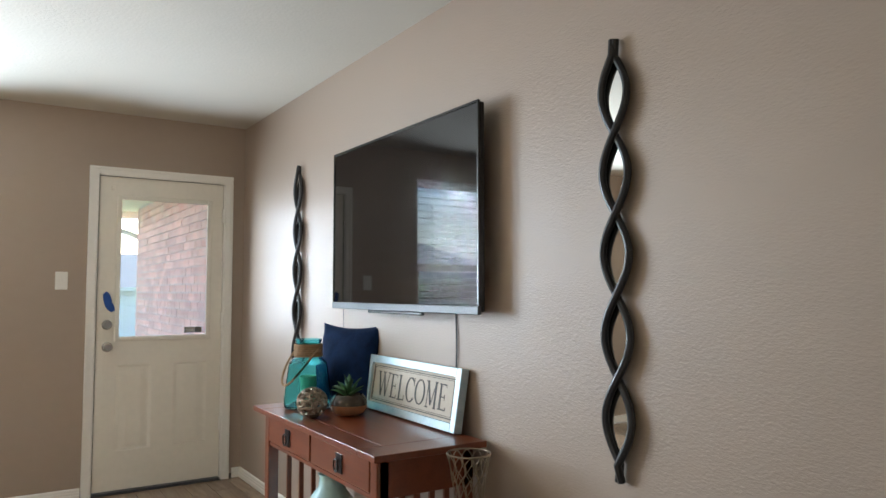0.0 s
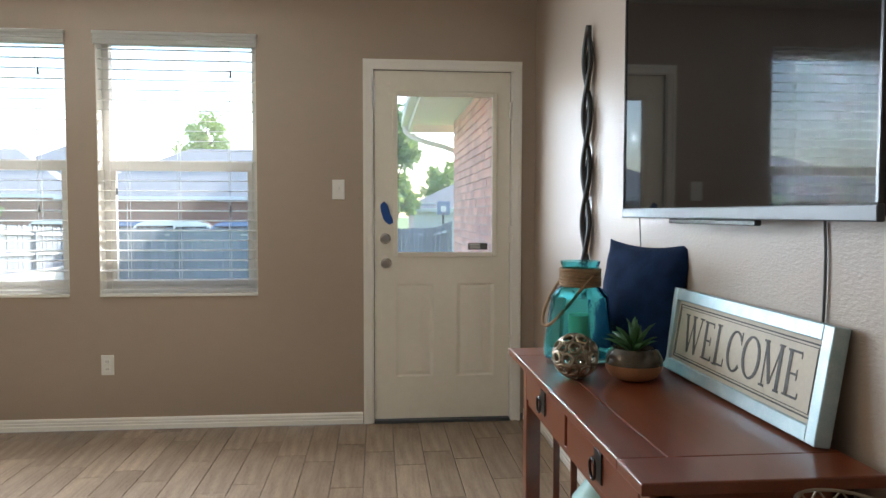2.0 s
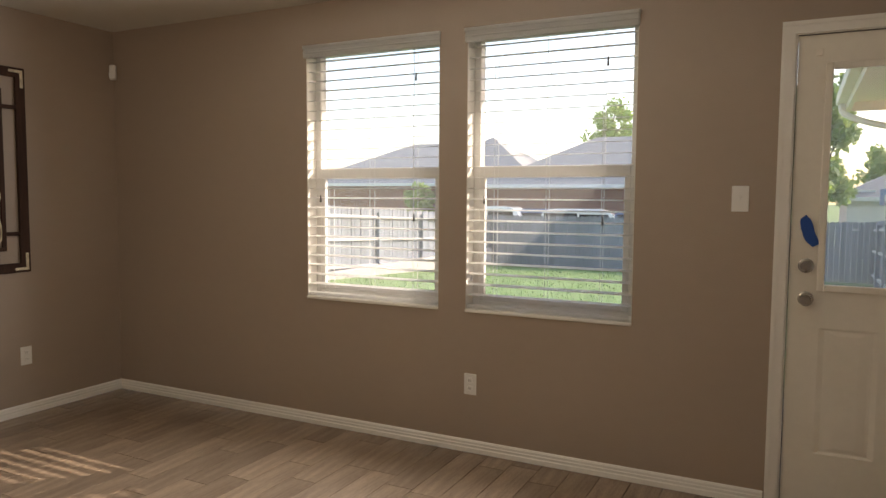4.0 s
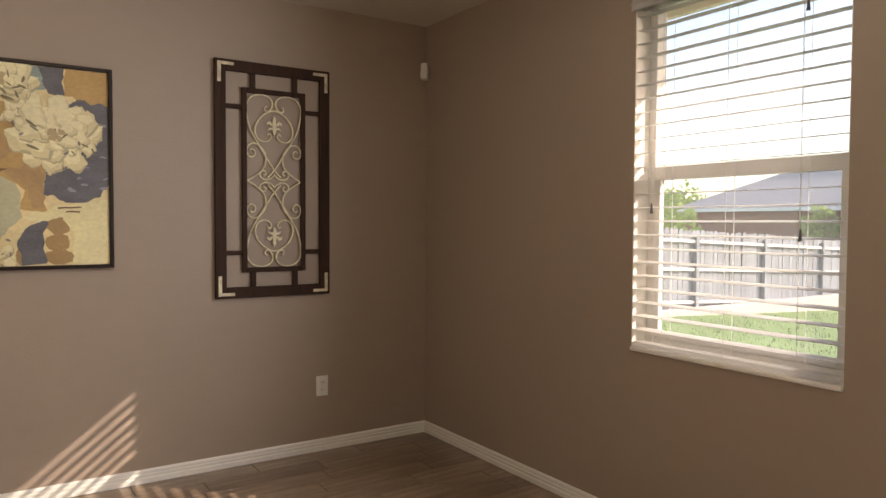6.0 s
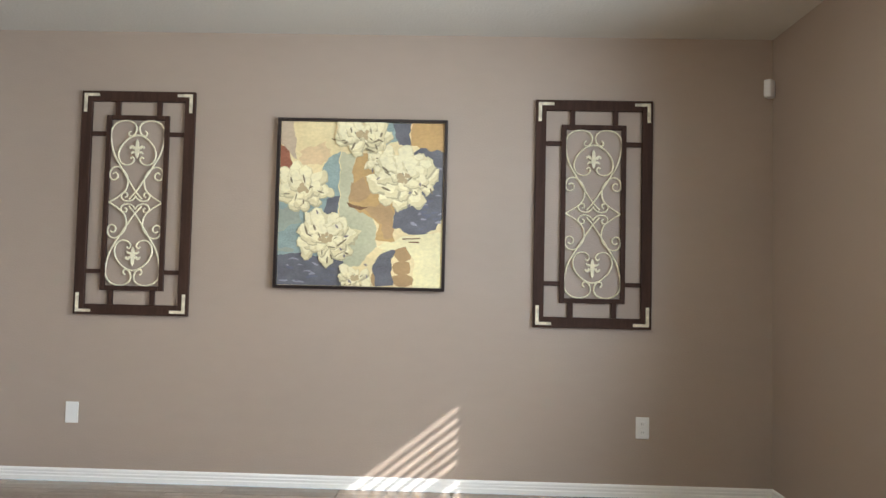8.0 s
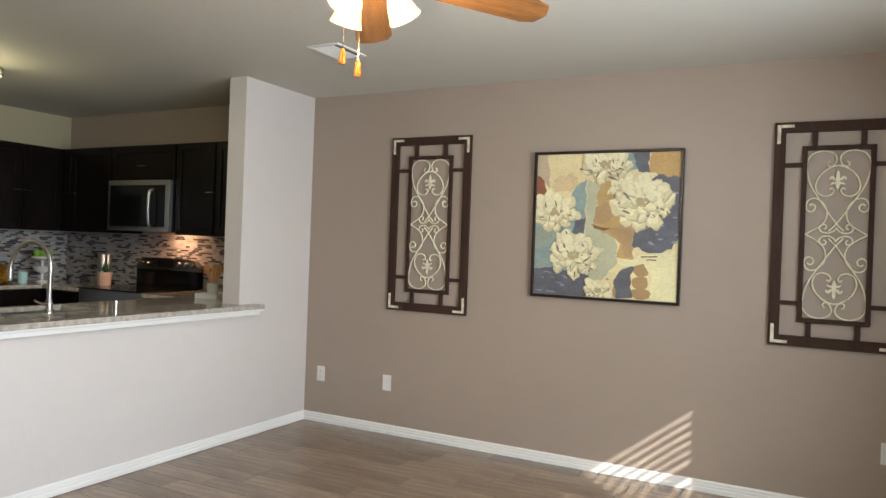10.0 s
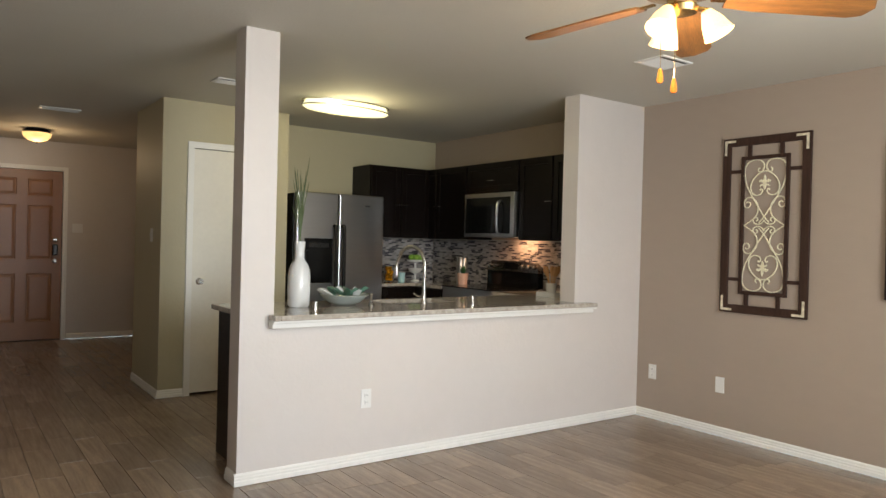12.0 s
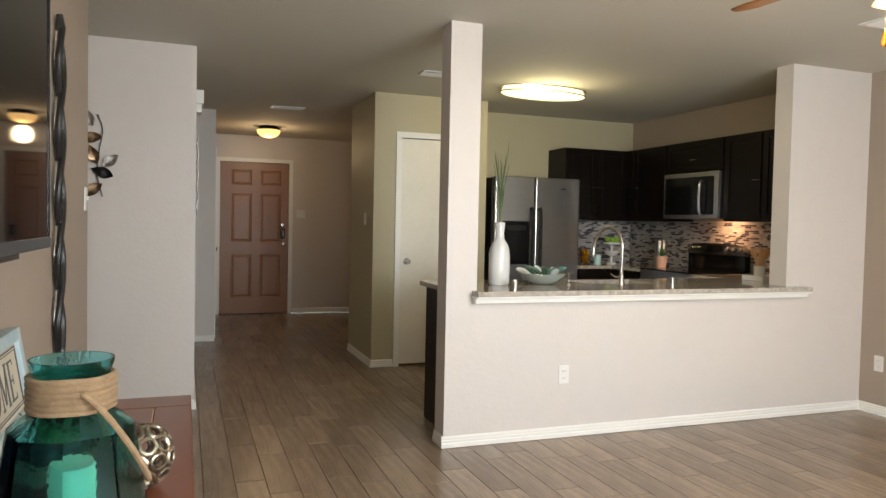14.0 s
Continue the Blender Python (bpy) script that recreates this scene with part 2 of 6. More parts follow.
M_ORANGE = surf("orange_fruit", (0.85, 0.38, 0.02), 0.3, vary=0.2, scale=30)
M_APPLE = surf("green_apple", (0.22, 0.42, 0.05), 0.3, vary=0.2, scale=20)
M_SPOONWOOD = wood("spoon_wood", (0.50, 0.28, 0.12), (0.35, 0.18, 0.07), 0.5, 2, 8)
M_PINKPOT = surf("blush_pot", (0.62, 0.38, 0.28), 0.6, vary=0.05)
M_CORD = surf("grey_cord", (0.10, 0.10, 0.10), 0.5)
M_PALETEAL = surf("pale_teal_ceramic", (0.45, 0.68, 0.68), 0.25, vary=0.08, scale=10)
M_REED = surf("green_reed", (0.10, 0.14, 0.06), 0.7, vary=0.3, scale=20)
M_LEAFGOLD = surf("bronze_metal_leaf", (0.30, 0.20, 0.12), 0.3, metal=0.9, vary=0.4, scale=30)
M_LEAFSILV = surf("silver_metal_leaf", (0.55, 0.53, 0.50), 0.3, metal=0.9, vary=0.3, scale=30)


# ---- mesh helpers ----
def part(name, bm, material, parent=None, label="", smooth=False):
    """Links a bmesh as one mesh object under a thing or a part."""
    me = bpy.data.meshes.new(name)
    bm.to_mesh(me)
    bm.free()
    me.materials.append(material)
    if smooth:
        me.polygons.foreach_set("use_smooth", [True] * len(me.polygons))
        me.set_sharp_from_angle(angle=radians(38))
    ob = new(name, me)
    ob.parent = parent
    return tagged(ob, label)


def thing(name, where, label, category, group="", turn=0.0):
    ob = new(name)
    ob.empty_display_size = 0.05
    ob.location, ob.rotation_euler = where, (0, 0, radians(turn))
    return tagged(ob, label, category, group)


def structure(name, bm, material, label=""):
    return tagged(part(name, bm, material, None, label), kind="structure")


def add_box(bm, x0, x1, y0, y1, z0, z1, turn=None):
    vs = [bm.verts.new((x, y, z)) for z in (z0, z1) for y in (y0, y1) for x in (x0, x1)]
    if turn is not None:
        bmesh.ops.transform(bm, matrix=turn, verts=vs)
    for f in ((0, 2, 3, 1), (4, 5, 7, 6), (0, 1, 5, 4), (2, 6, 7, 3), (0, 4, 6, 2), (1, 3, 7, 5)):
        bm.faces.new([vs[i] for i in f])
    return vs


def box(x0, x1, y0, y1, z0, z1, bevel=0.0, seg=2, turn=None):
    bm = bmesh.new()
    add_box(bm, min(x0, x1), max(x0, x1), min(y0, y1), max(y0, y1), min(z0, z1), max(z0, z1))
    if bevel:
        bmesh.ops.bevel(bm, geom=list(bm.edges), offset=bevel, segments=seg, affect="EDGES", profile=0.5)
    if turn is not None:
        bmesh.ops.transform(bm, matrix=turn, verts=list(bm.verts))
    return bm


def boxes(rows, bevel=0.0, seg=1):
    bm = bmesh.new()
    for r in rows:
        add_box(bm, min(r[0], r[1]), max(r[0], r[1]), min(r[2], r[3]), max(r[2], r[3]), min(r[4], r[5]), max(r[4], r[5]))
    if bevel:
        bmesh.ops.bevel(bm, geom=list(bm.edges), offset=bevel, segments=seg, affect="EDGES", profile=0.5)
    return bm


def lathe(profile, steps=28, at=(0, 0, 0), bm=None, square=0.0):
    """A turned body from (radius, z) rows; square > 0 rounds it off towards a square plan."""
    bm = bm or bmesh.new()
    rings = []
    for r, z in profile:
        if r < 1e-5:
            rings.append([bm.verts.new((at[0], at[1], at[2] + z))])
            continue
        ring = []
        for i in range(steps):
            a = 2 * math.pi * i / steps
            k = 1.0
            if square:
                k = 1 + square * (1 / max(abs(math.cos(a)), abs(math.sin(a))) - 1)
            ring.append(bm.verts.new((at[0] + r * k * math.cos(a), at[1] + r * k * math.sin(a), at[2] + z)))
        rings.append(ring)
    for a, b in zip(rings, rings[1:]):
        if len(a) == 1 and len(b) == 1:
            continue
        for i in range(steps):
            j = (i + 1) % steps
            if len(a) == 1:
                bm.faces.new((a[0], b[j], b[i]))
            elif len(b) == 1:
                bm.faces.new((a[i], a[j], b[0]))
            else:
                bm.faces.new((a[i], a[j], b[j], b[i]))
    return bm


def tube(bm, pts, r, sides=8, closed=False, flat=1.0):
    """A round bar along points; r may be a number or a row of numbers."""
    pts = [Vector(p) for p in pts]
    n = len(pts)
    rs = r if isinstance(r, (list, tuple)) else [r] * n
    up = Vector((0, 0, 1))
    rings = []
    for i, p in enumerate(pts):
        a = pts[(i - 1) % n] if closed or i else p
        b = pts[(i + 1) % n] if closed or i < n - 1 else p
        d = (b - a).normalized()
        if i == 0:
            up = d.orthogonal().normalized()
        side = d.cross(up)
        side = side.normalized() if side.length > 1e-6 else d.orthogonal().normalized()
        up = side.cross(d).normalized()
        rings.append([bm.verts.new(p + (side * math.cos(q) + up * math.sin(q) * flat) * rs[i]) for q in (2 * math.pi * k / sides for k in range(sides))])
    pairs = list(zip(rings, rings[1:])) + ([(rings[-1], rings[0])] if closed else [])
    for a, b in pairs:
        for k in range(sides):
            bm.faces.new((a[k], a[(k + 1) % sides], b[(k + 1) % sides], b[k]))
    if not closed:
        bm.faces.new(rings[0][::-1])
        bm.faces.new(rings[-1])
    return bm


def spline(pts, per=6):
    """Smooth points through the given ones."""
    p = [Vector(q) for q in pts]
    p = [2 * p[0] - p[1]] + p + [2 * p[-1] - p[-2]]
    out = []
    for i in range(1, len(p) - 2):
        for k in range(per):
            t = k / per
            a, b, c, d = p[i - 1:i + 3]
            out.append(0.5 * ((2 * b) + (c - a) * t + (2 * a - 5 * b + 4 * c - d) * t * t + (3 * b - a - 3 * c + d) * t ** 3))
    out.append(p[-2])
    return out


def plate(points, thick, axis="y", bm=None):
    """A flat shape of outline points, given thickness. axis: the one it is thin along."""
    bm = bm or bmesh.new()
    put = {"x": lambda u, v, w: (w, u, v), "y": lambda u, v, w: (u, w, v), "z": lambda u, v, w: (u, v, w)}[axis]
    a = [bm.verts.new(put(u, v, 0)) for u, v in points]
    b = [bm.verts.new(put(u, v, thick)) for u, v in points]
    bm.faces.new(a[::-1]), bm.faces.new(b)
    for i in range(len(a)):
        j = (i + 1) % len(a)
        bm.faces.new((a[i], a[j], b[j], b[i]))
    bmesh.ops.recalc_face_normals(bm, faces=list(bm.faces))
    return bm


def wall(name, axis, at, thick, u0, u1, z1, holes, material, label):
    """A wall along x or y from u0 to u1, of some thickness from `at`, with holes (u0, u1, z0, z1)."""
    us = sorted({u0, u1, *(h[0] for h in holes), *(h[1] for h in holes)})
    rows = []
    for a, b in zip(us, us[1:]):
        mid = (a + b) / 2
        spans = [(0.0, z1)]
        for h in holes:
            if h[0] < mid < h[1]:
                spans = [s for lo, hi in spans for s in ((lo, min(hi, h[2])), (max(lo, h[3]), hi)) if s[1] - s[0] > 1e-4]
        for lo, hi in spans:
            rows.append((a, b, at, at + thick, lo, hi) if axis == "x" else (at, at + thick, a, b, lo, hi))
    bm = boxes(rows)
    bmesh.ops.remove_doubles(bm, verts=list(bm.verts), dist=1e-5)
    # inner faces between neighbouring boxes go
    seen = {}
    for f in list(bm.faces):
        seen.setdefault(tuple(round(c, 4) for c in f.calc_center_median()), []).append(f)
    bmesh.ops.delete(bm, geom=[f for fs in seen.values() if len(fs) > 1 for f in fs], context="FACES_ONLY")
    return structure(name, bm, material, label)


# ---- rooms ----
W, H, FL = 5.27, 2.485, -0.042  # width, ceiling and floor height
WIN = ((1.675, 2.57), (2.735, 3.626))
WZ0, WZ1 = 0.748, 2.232
LEAF0, LEAF1, LEAFZ = 4.305, 5.118, 2.055
PONY = -4.605

wall("wall_north", "x", 0.0, 0.16, -0.15, W + 0.15, H, [(a, b, WZ0, WZ1) for a, b in WIN] + [(LEAF0 - 0.02, LEAF1 + 0.02, -0.1, LEAFZ + 0.02)],
     M_WALL, "taupe painted wall with two windows and a back door")
wall("wall_west", "y", -0.15, 0.15, -7.75, 0.0, H, [], M_WALL, "taupe painted wall with three framed wall pieces")
wall("wall_east", "y", W, 0.12, -4.66, 0.0, H, [], M_WALL, "textured taupe wall behind the television")
structure("wall_side_hall", boxes([(W + 0.12, 6.7, -4.66, -4.54, FL, H), (6.6, 6.7, -5.905, -4.66, FL, H)]), M_WALL_PALE, "plain walls of the side hall")
structure("wall_hall_east", boxes([(4.74, 6.7, -8.8, -5.905, FL, H), (4.50, W + 0.15, -11.25, -8.8, FL, H)]), M_WALL_PALE, "pale beige hall wall, stepped")
wall("wall_entry", "x", -11.23, 0.17, 1.6, 4.50, H, [(3.405, 4.355, -0.1, 2.115)], M_WALL_PALE, "pale grey entry wall with the front door")
wall("wall_far_room", "y", 1.6, 0.12, -11.06, -7.7, H, [], M_WALL_PALE, "plain wall closing the front room")
structure("wall_kitchen_back", boxes([(0, 3.07, -7.7, -7.6, FL, H)]), M_KITCHEN_WALL, "cream kitchen wall")
structure("wall_pantry", boxes([(3.07, 3.19, -7.95, -7.1, FL, H), (2.075, 2.27, -7.1, -7.0, FL, H), (2.935, 3.19, -7.1, -7.0, FL, H), (2.27, 2.935, -7.1, -7.0, 2.095, H), (2.075, 2.175, -7.6, -7.1, FL, H)]),
          M_KITCHEN_WALL, "cream pantry walls round a narrow door")
structure("wall_pony", boxes([(0.755, 3.157, PONY - 0.155, PONY, FL, 0.868)]), M_WALL_PALE, "pale half wall under the counter")
structure("wall_pillar", boxes([(3.157, 3.352, PONY - 0.155, PONY, FL, H)]), M_WALL_PALE, "pale square pillar at the end of the half wall")
structure("wall_pier", boxes([(0, 0.755, PONY - 0.155, PONY, FL, H)]), M_WALL_PALE, "pale full-height pier beside the counter")
structure("ceiling", boxes([(-0.15, 6.7, -11.25, 0.16, H, H + 0.12)]), M_CEIL, "flat off-white ceiling with light texture")
structure("floor_slab", boxes([(-0.15, 6.7, -11.25, 0.16, -0.25, FL - 0.006)]), M_GROUT)
structure("wall_west_hidden", boxes([(-0.15, 0, -11.2, -7.75, FL, H), (0, 1.6, -11.2, -11.1, FL, H)]), M_WALL_PALE)


def baseboard(name, rows):
    """A moulded skirting board along (x0, y0, x1, y1, nx, ny), the room on the side of n."""
    prof = [(0.0, 0.0), (0.015, 0.0), (0.015, 0.024), (0.011, 0.029), (0.012, 0.042), (0.009, 0.046), (0.009, 0.058), (0.004, 0.066), (0.0, 0.068)]
    bm = bmesh.new()
    for x0, y0, x1, y1, nx, ny in rows:
        ends = [[bm.verts.new((x + nx * d, y + ny * d, FL + 0.003 + z)) for d, z in prof] for x, y in ((x0, y0), (x1, y1))]
        for i in range(len(prof) - 1):
            bm.faces.new((ends[0][i], ends[1][i], ends[1][i + 1], ends[0][i + 1]))
        bm.faces.new(ends[0]), bm.faces.new(ends[1][::-1])
    bmesh.ops.recalc_face_normals(bm, faces=list(bm.faces))
    return structure(name, bm, M_TRIM, "white moulded baseboard")


baseboard("baseboard_north", [(0.0, 0, 4.235, 0, 0, -1), (5.205, 0, W, 0, 0, -1)])
baseboard("baseboard_west", [(0, PONY, 0, 0, 1, 0)])
baseboard("baseboard_east", [(W, -4.66, W, 0, -1, 0), (4.74, -5.905, 6.6, -5.905, 0, 1), (4.74, -8.8, 4.74, -5.89, -1, 0), (4.50, -8.8, 4.74, -8.8, 0, 1), (4.50, -11.06, 4.50, -9.95, -1, 0)])
baseboard("baseboard_pony", [(0, PONY, 3.367, PONY, 0, 1), (3.352, PONY - 0.155, 3.352, PONY, 1, 0)])
baseboard("baseboard_entry", [(1.72, -11.06, 3.345, -11.06, 0, 1), (4.417, -11.06, 4.50, -11.06, 0, 1)])
baseboard("baseboard_pantry", [(3.19, -7.95, 3.19, -6.985, 1, 0), (2.985, -7.0, 3.19, -7.0, 0, 1)])


def casing(name, x0, x1, z1, y, side, wide=0.053, label="white painted door casing", parent=None):
    """Door casing round an opening x0..x1, with a raised outer bead."""
    rows = []
    for a, b in ((x0 - wide, x0), (x1, x1 + wide)):
        out = (a, a + 0.018) if a < x0 else (b - 0.018, b)
        rows += [(a, b, y, y + side * 0.012, FL, z1), (*out, y + side * 0.012, y + side * 0.018, FL, z1)]
    rows += [(x0 - wide, x1 + wide, y, y + side * 0.012, z1, z1 + wide), (x0 - wide, x1 + wide, y + side * 0.012, y + side * 0.018, z1 + wide - 0.018, z1 + wide)]
    ob = part(name, boxes(rows), M_TRIM, parent, label)
    return ob if parent else tagged(ob, kind="structure")


# ---- back door ----
def knob(parent, name, x, y, z, side, r=0.026, depth=0.055):
    bm = lathe([(0, 0), (r * 1.15, 0), (r * 1.15, 0.006), (r * 0.5, 0.012), (r * 0.42, depth * 0.45), (r * 0.9, depth * 0.6), (r, depth * 0.8), (r * 0.8, depth), (0, depth)], 20)
    bmesh.ops.transform(bm, matrix=Matrix.Translation((x, y, z)) @ Matrix.Rotation(radians(90 if side < 0 else -90), 4, "X"), verts=list(bm.verts))
    return part(name, bm, M_NICKEL, parent, "round brushed nickel " + name, True)


def raised_panel(bm, x0, x1, z0, z1, y, side, inset=0.028, sink=0.007, side_slope=1.0):
    """A moulded door panel: a sunk bevel round a raised field."""
    ys = (y + side * 0.001, y - side * sink, y - side * sink, y - side * 0.001)
    ins = (0.0, 0.010, 0.016, inset + 0.012)
    rings = []
    for o, yy in zip(ins, ys):
        u = o * side_slope
        rings.append([bm.verts.new(p) for p in ((x0 + u, yy, z0 + o), (x1 - u, yy, z0 + o), (x1 - u, yy, z1 - o), (x0 + u, yy, z1 - o))])
    for a, b in zip(rings, rings[1:]):
        for i in range(4):
            bm.faces.new((a[i], a[(i + 1) % 4], b[(i + 1) % 4], b[i]))
    bm.faces.new(rings[-1])


def framed_leaf(x0, x1, z0, z1, y0, y1, holes):
    """A door leaf with holes (x0, x1, z0, z1) through it."""
    us = sorted({x0, x1, *(h[0] for h in holes), *(h[1] for h in holes)})
    rows = []
    for a, b in zip(us, us[1:]):
        spans = [(z0, z1)]
        for h in holes:
            if h[0] < (a + b) / 2 < h[1]:
                spans = [s for lo, hi in spans for s in ((lo, min(hi, h[2])), (max(lo, h[3]), hi)) if s[1] - s[0] > 1e-4]
        rows += [(a, b, y0, y1, lo, hi) for lo, hi in spans]
    return boxes(rows)


GX0, GX1, GZ0, GZ1 = 4.443, 5.008, 0.985, 1.905
casing("trim_back_door", LEAF0 - 0.012, LEAF1 + 0.012, LEAFZ + 0.008, 0.0, -1)
structure("door_jamb", boxes([(LEAF0 - 0.02, LEAF0 - 0.003, 0, 0.16, FL, LEAFZ + 0.02), (LEAF1 + 0.003, LEAF1 + 0.02, 0, 0.16, FL, LEAFZ + 0.02), (LEAF0 - 0.003, LEAF1 + 0.003, 0, 0.16, LEAFZ + 0.003, LEAFZ + 0.02)]), M_TRIM)
# Black strips put in for the shade of the gap round the leaf.
structure("door_gap_shade", boxes([(LEAF0 - 0.0055, LEAF0 - 0.0005, 0.004, 0.011, FL + 0.02, LEAFZ + 0.005), (LEAF0 - 0.0005, LEAF1 + 0.0005, 0.004, 0.011, LEAFZ + 0.0005, LEAFZ + 0.0065)]), M_BLACK, "black strips for the shade in the back door's gap")
structure("door_threshold", boxes([(LEAF0 - 0.003, LEAF1 + 0.003, -0.02, 0.17, FL - 0.006, FL + 0.018)], 0.004), M_SILVER, "metal door threshold")
back_door = tagged(thing("door_1", (0, 0, 0), "closed cream back door with a half-height window", "door"), kind="structure")
panels = [(LEAF0 + 0.125 + k * 0.367, LEAF0 + 0.125 + k * 0.367 + 0.228, z0, z1) for k in (0, 1) for z0, z1 in ((0.235, 0.795),)]
leaf = part("door_leaf", framed_leaf(LEAF0, LEAF1, FL + 0.022, LEAFZ, 0.012, 0.056, [(GX0 - 0.012, GX1 + 0.012, GZ0 - 0.012, GZ1 + 0.012)] + [(a, b, c, d) for a, b, c, d in panels]), M_DOOR, back_door)
bm = bmesh.new()
for a, b, c, d in panels:
    raised_panel(bm, a, b, c, d, 0.012, -1, 0.02, 0.0050, 2.2)
part("door_panel", bm, M_DOOR, back_door, "embossed lower door panels")
part("glazing_bead", boxes([(GX0 - 0.03, GX0, 0.0, 0.02, GZ0 - 0.03, GZ1 + 0.03), (GX1, GX1 + 0.03, 0.0, 0.02, GZ0 - 0.03, GZ1 + 0.03),
                            (GX0, GX1, 0.0, 0.02, GZ0 - 0.03, GZ0), (GX0, GX1, 0.0, 0.02, GZ1, GZ1 + 0.03)], 0.004), M_DOOR, back_door, "cream frame round the door glass")
pane = part("door_glass", box(GX0 - 0.01, GX1 + 0.01, 0.03, 0.035, GZ0 - 0.01, GZ1 + 0.01), M_DOORGLASS, back_door, "clear door glass")
pane.visible_shadow = False
knob(back_door, "deadbolt", 4.37, 0.012, 1.066, -1, 0.028, 0.03)
knob(back_door, "door_knob", 4.374, 0.012, 0.92, -1, 0.028, 0.06)
for z in (0.35, 1.09, 1.83):
    part("hinge", boxes([(LEAF1 - 0.008, LEAF1 + 0.012, -0.004, 0.012, z - 0.05, z + 0.05)], 0.003), M_TRIM, back_door)
part("corner_pad", boxes([(4.375, 4.40, 0.002, 0.012, 1.965, 1.995)], 0.002), M_SOFFIT, back_door, "small beige pad on the door")
part("warning_sticker", boxes([(4.868, 4.985, 0.0265, 0.0295, 0.998, 1.037)]), M_INK, back_door, "dark sticker with pale lines on the glass")
part("sticker_text", boxes([(4.875, 4.94, 0.0245, 0.0262, z, z + 0.005) for z in (1.006, 1.017, 1.028)]), M_PLASTIC, back_door, "pale unreadable lines")
tape = thing("painters_tape", (4.375, 0.0, 1.215), "crumpled blue painter's tape stuck on the door edge", "tape")
bm = plate([(-0.035, 0.055), (-0.012, 0.072), (0.008, 0.05), (0.022, 0.0), (0.045, -0.05), (0.02, -0.068), (-0.012, -0.04), (-0.032, 0.01)], 0.010)
bmesh.ops.subdivide_edges(bm, edges=list(bm.edges), cuts=2)
for v in bm.verts:
    v.co += 0.004 * noise.noise_vector(v.co * 45)
part("tape_wad", bm, M_TAPE, tape, "", True)
tape.location.y = 0.001

# ---- windows and blinds ----
def window(n, x0, x1):
    win = tagged(thing("window_%d" % n, (0, 0, 0), "white single-hung vinyl window with a meeting rail", "window"), kind="structure")
    f, zm = 0.04, 1.49
    part("window_frame", boxes([(x0, x0 + f, 0.09, 0.15, WZ0, WZ1), (x1 - f, x1, 0.09, 0.15, WZ0, WZ1), (x0 + f, x1 - f, 0.09, 0.15, WZ0, WZ0 + f), (x0 + f, x1 - f, 0.09, 0.15, WZ1 - f, WZ1)], 0.004), M_VINYL, win)
    part("meeting_rail", boxes([(x0 + f, x1 - f, 0.085, 0.135, zm - 0.028, zm + 0.028)], 0.004), M_VINYL, win)
    part("lower_sash", boxes([(x0 + f, x0 + f + 0.03, 0.087, 0.115, WZ0 + f, zm - 0.028), (x1 - f - 0.03, x1 - f, 0.087, 0.115, WZ0 + f, zm - 0.028), (x0 + f + 0.03, x1 - f - 0.03, 0.087, 0.115, WZ0 + f, WZ0 + f + 0.03)], 0.003), M_VINYL, win)
    for z0, z1, y in ((WZ0 + f, zm - 0.028, 0.10), (zm + 0.028, WZ1 - f, 0.125)):
        p = part("pane", box(x0 + f, x1 - f, y, y + 0.004, z0, z1), M_GLASS, win, "clear window pane")
        p.visible_shadow = False
    part("jamb_liner", boxes([(x0, x0 + 0.004, 0.002, 0.089, WZ0 + 0.003, WZ1), (x1 - 0.004, x1, 0.002, 0.089, WZ0 + 0.003, WZ1), (x0 + 0.004, x1 - 0.004, 0.002, 0.089, WZ1 - 0.004, WZ1)]), M_TRIM, win, "white painted jamb")
    part("window_sill", boxes([(x0, x1, -0.012, 0.088, WZ0 - 0.015, WZ0 + 0.003)], 0.004), M_TRIM, win)
    blind = thing("window_blind", (0, 0, 0), "white faux-wood slatted blind, lowered with open slats", "blind", "window blinds")
    part("valance", boxes([(x0 - 0.006, x1 + 0.006, -0.022, -0.006, WZ1 - 0.065, WZ1 + 0.005), (x0 - 0.009, x1 + 0.009, -0.028, -0.006, WZ1 - 0.012, WZ1 + 0.008), (x0 - 0.008, x1 + 0.008, -0.026, -0.006, WZ1 - 0.04, WZ1 - 0.03)], 0.003), M_BLIND, blind)
    part("head_rail", boxes([(x0 + 0.006, x1 - 0.006, -0.004, 0.05, WZ1 - 0.055, WZ1 - 0.004)], 0.002), M_BLIND, blind)
    part("bottom_rail", box(x0 + 0.008, x1 - 0.008, 0.0, 0.052, WZ0 + 0.006, WZ0 + 0.026, 0.005), M_BLIND, blind)
    slat = None
    z, k = WZ0 + 0.078, 0
    while z < WZ1 - 0.07:
        if slat is None:
            bm = bmesh.new()
            add_box(bm, x0 + 0.008, x1 - 0.008, -0.026, 0.026, -0.0014, 0.0014)
            for v in bm.verts:
                v.co.z += 0.002 * (1 - (v.co.y / 0.026) ** 2)
            slat = part("slat", bm, M_BLIND, blind)
            ob = slat
        else:
            ob = new("slat", slat.data)
            ob.parent = blind
        ob.matrix_basis = pose(0, 0.027, z, 5 + random.uniform(-1, 1), 0, random.uniform(-0.08, 0.08))
        z, k = z + 0.0575, k + 1
    for u in (0.18, 0.5, 0.82):
        x = x0 + u * (x1 - x0)
        for y in (0.0005, 0.0535):
            part("ladder_cord", tube(bmesh.new(), [(x, y, WZ0 + 0.02), (x, y, WZ1 - 0.05)], 0.0012, 4), M_BLIND, blind)
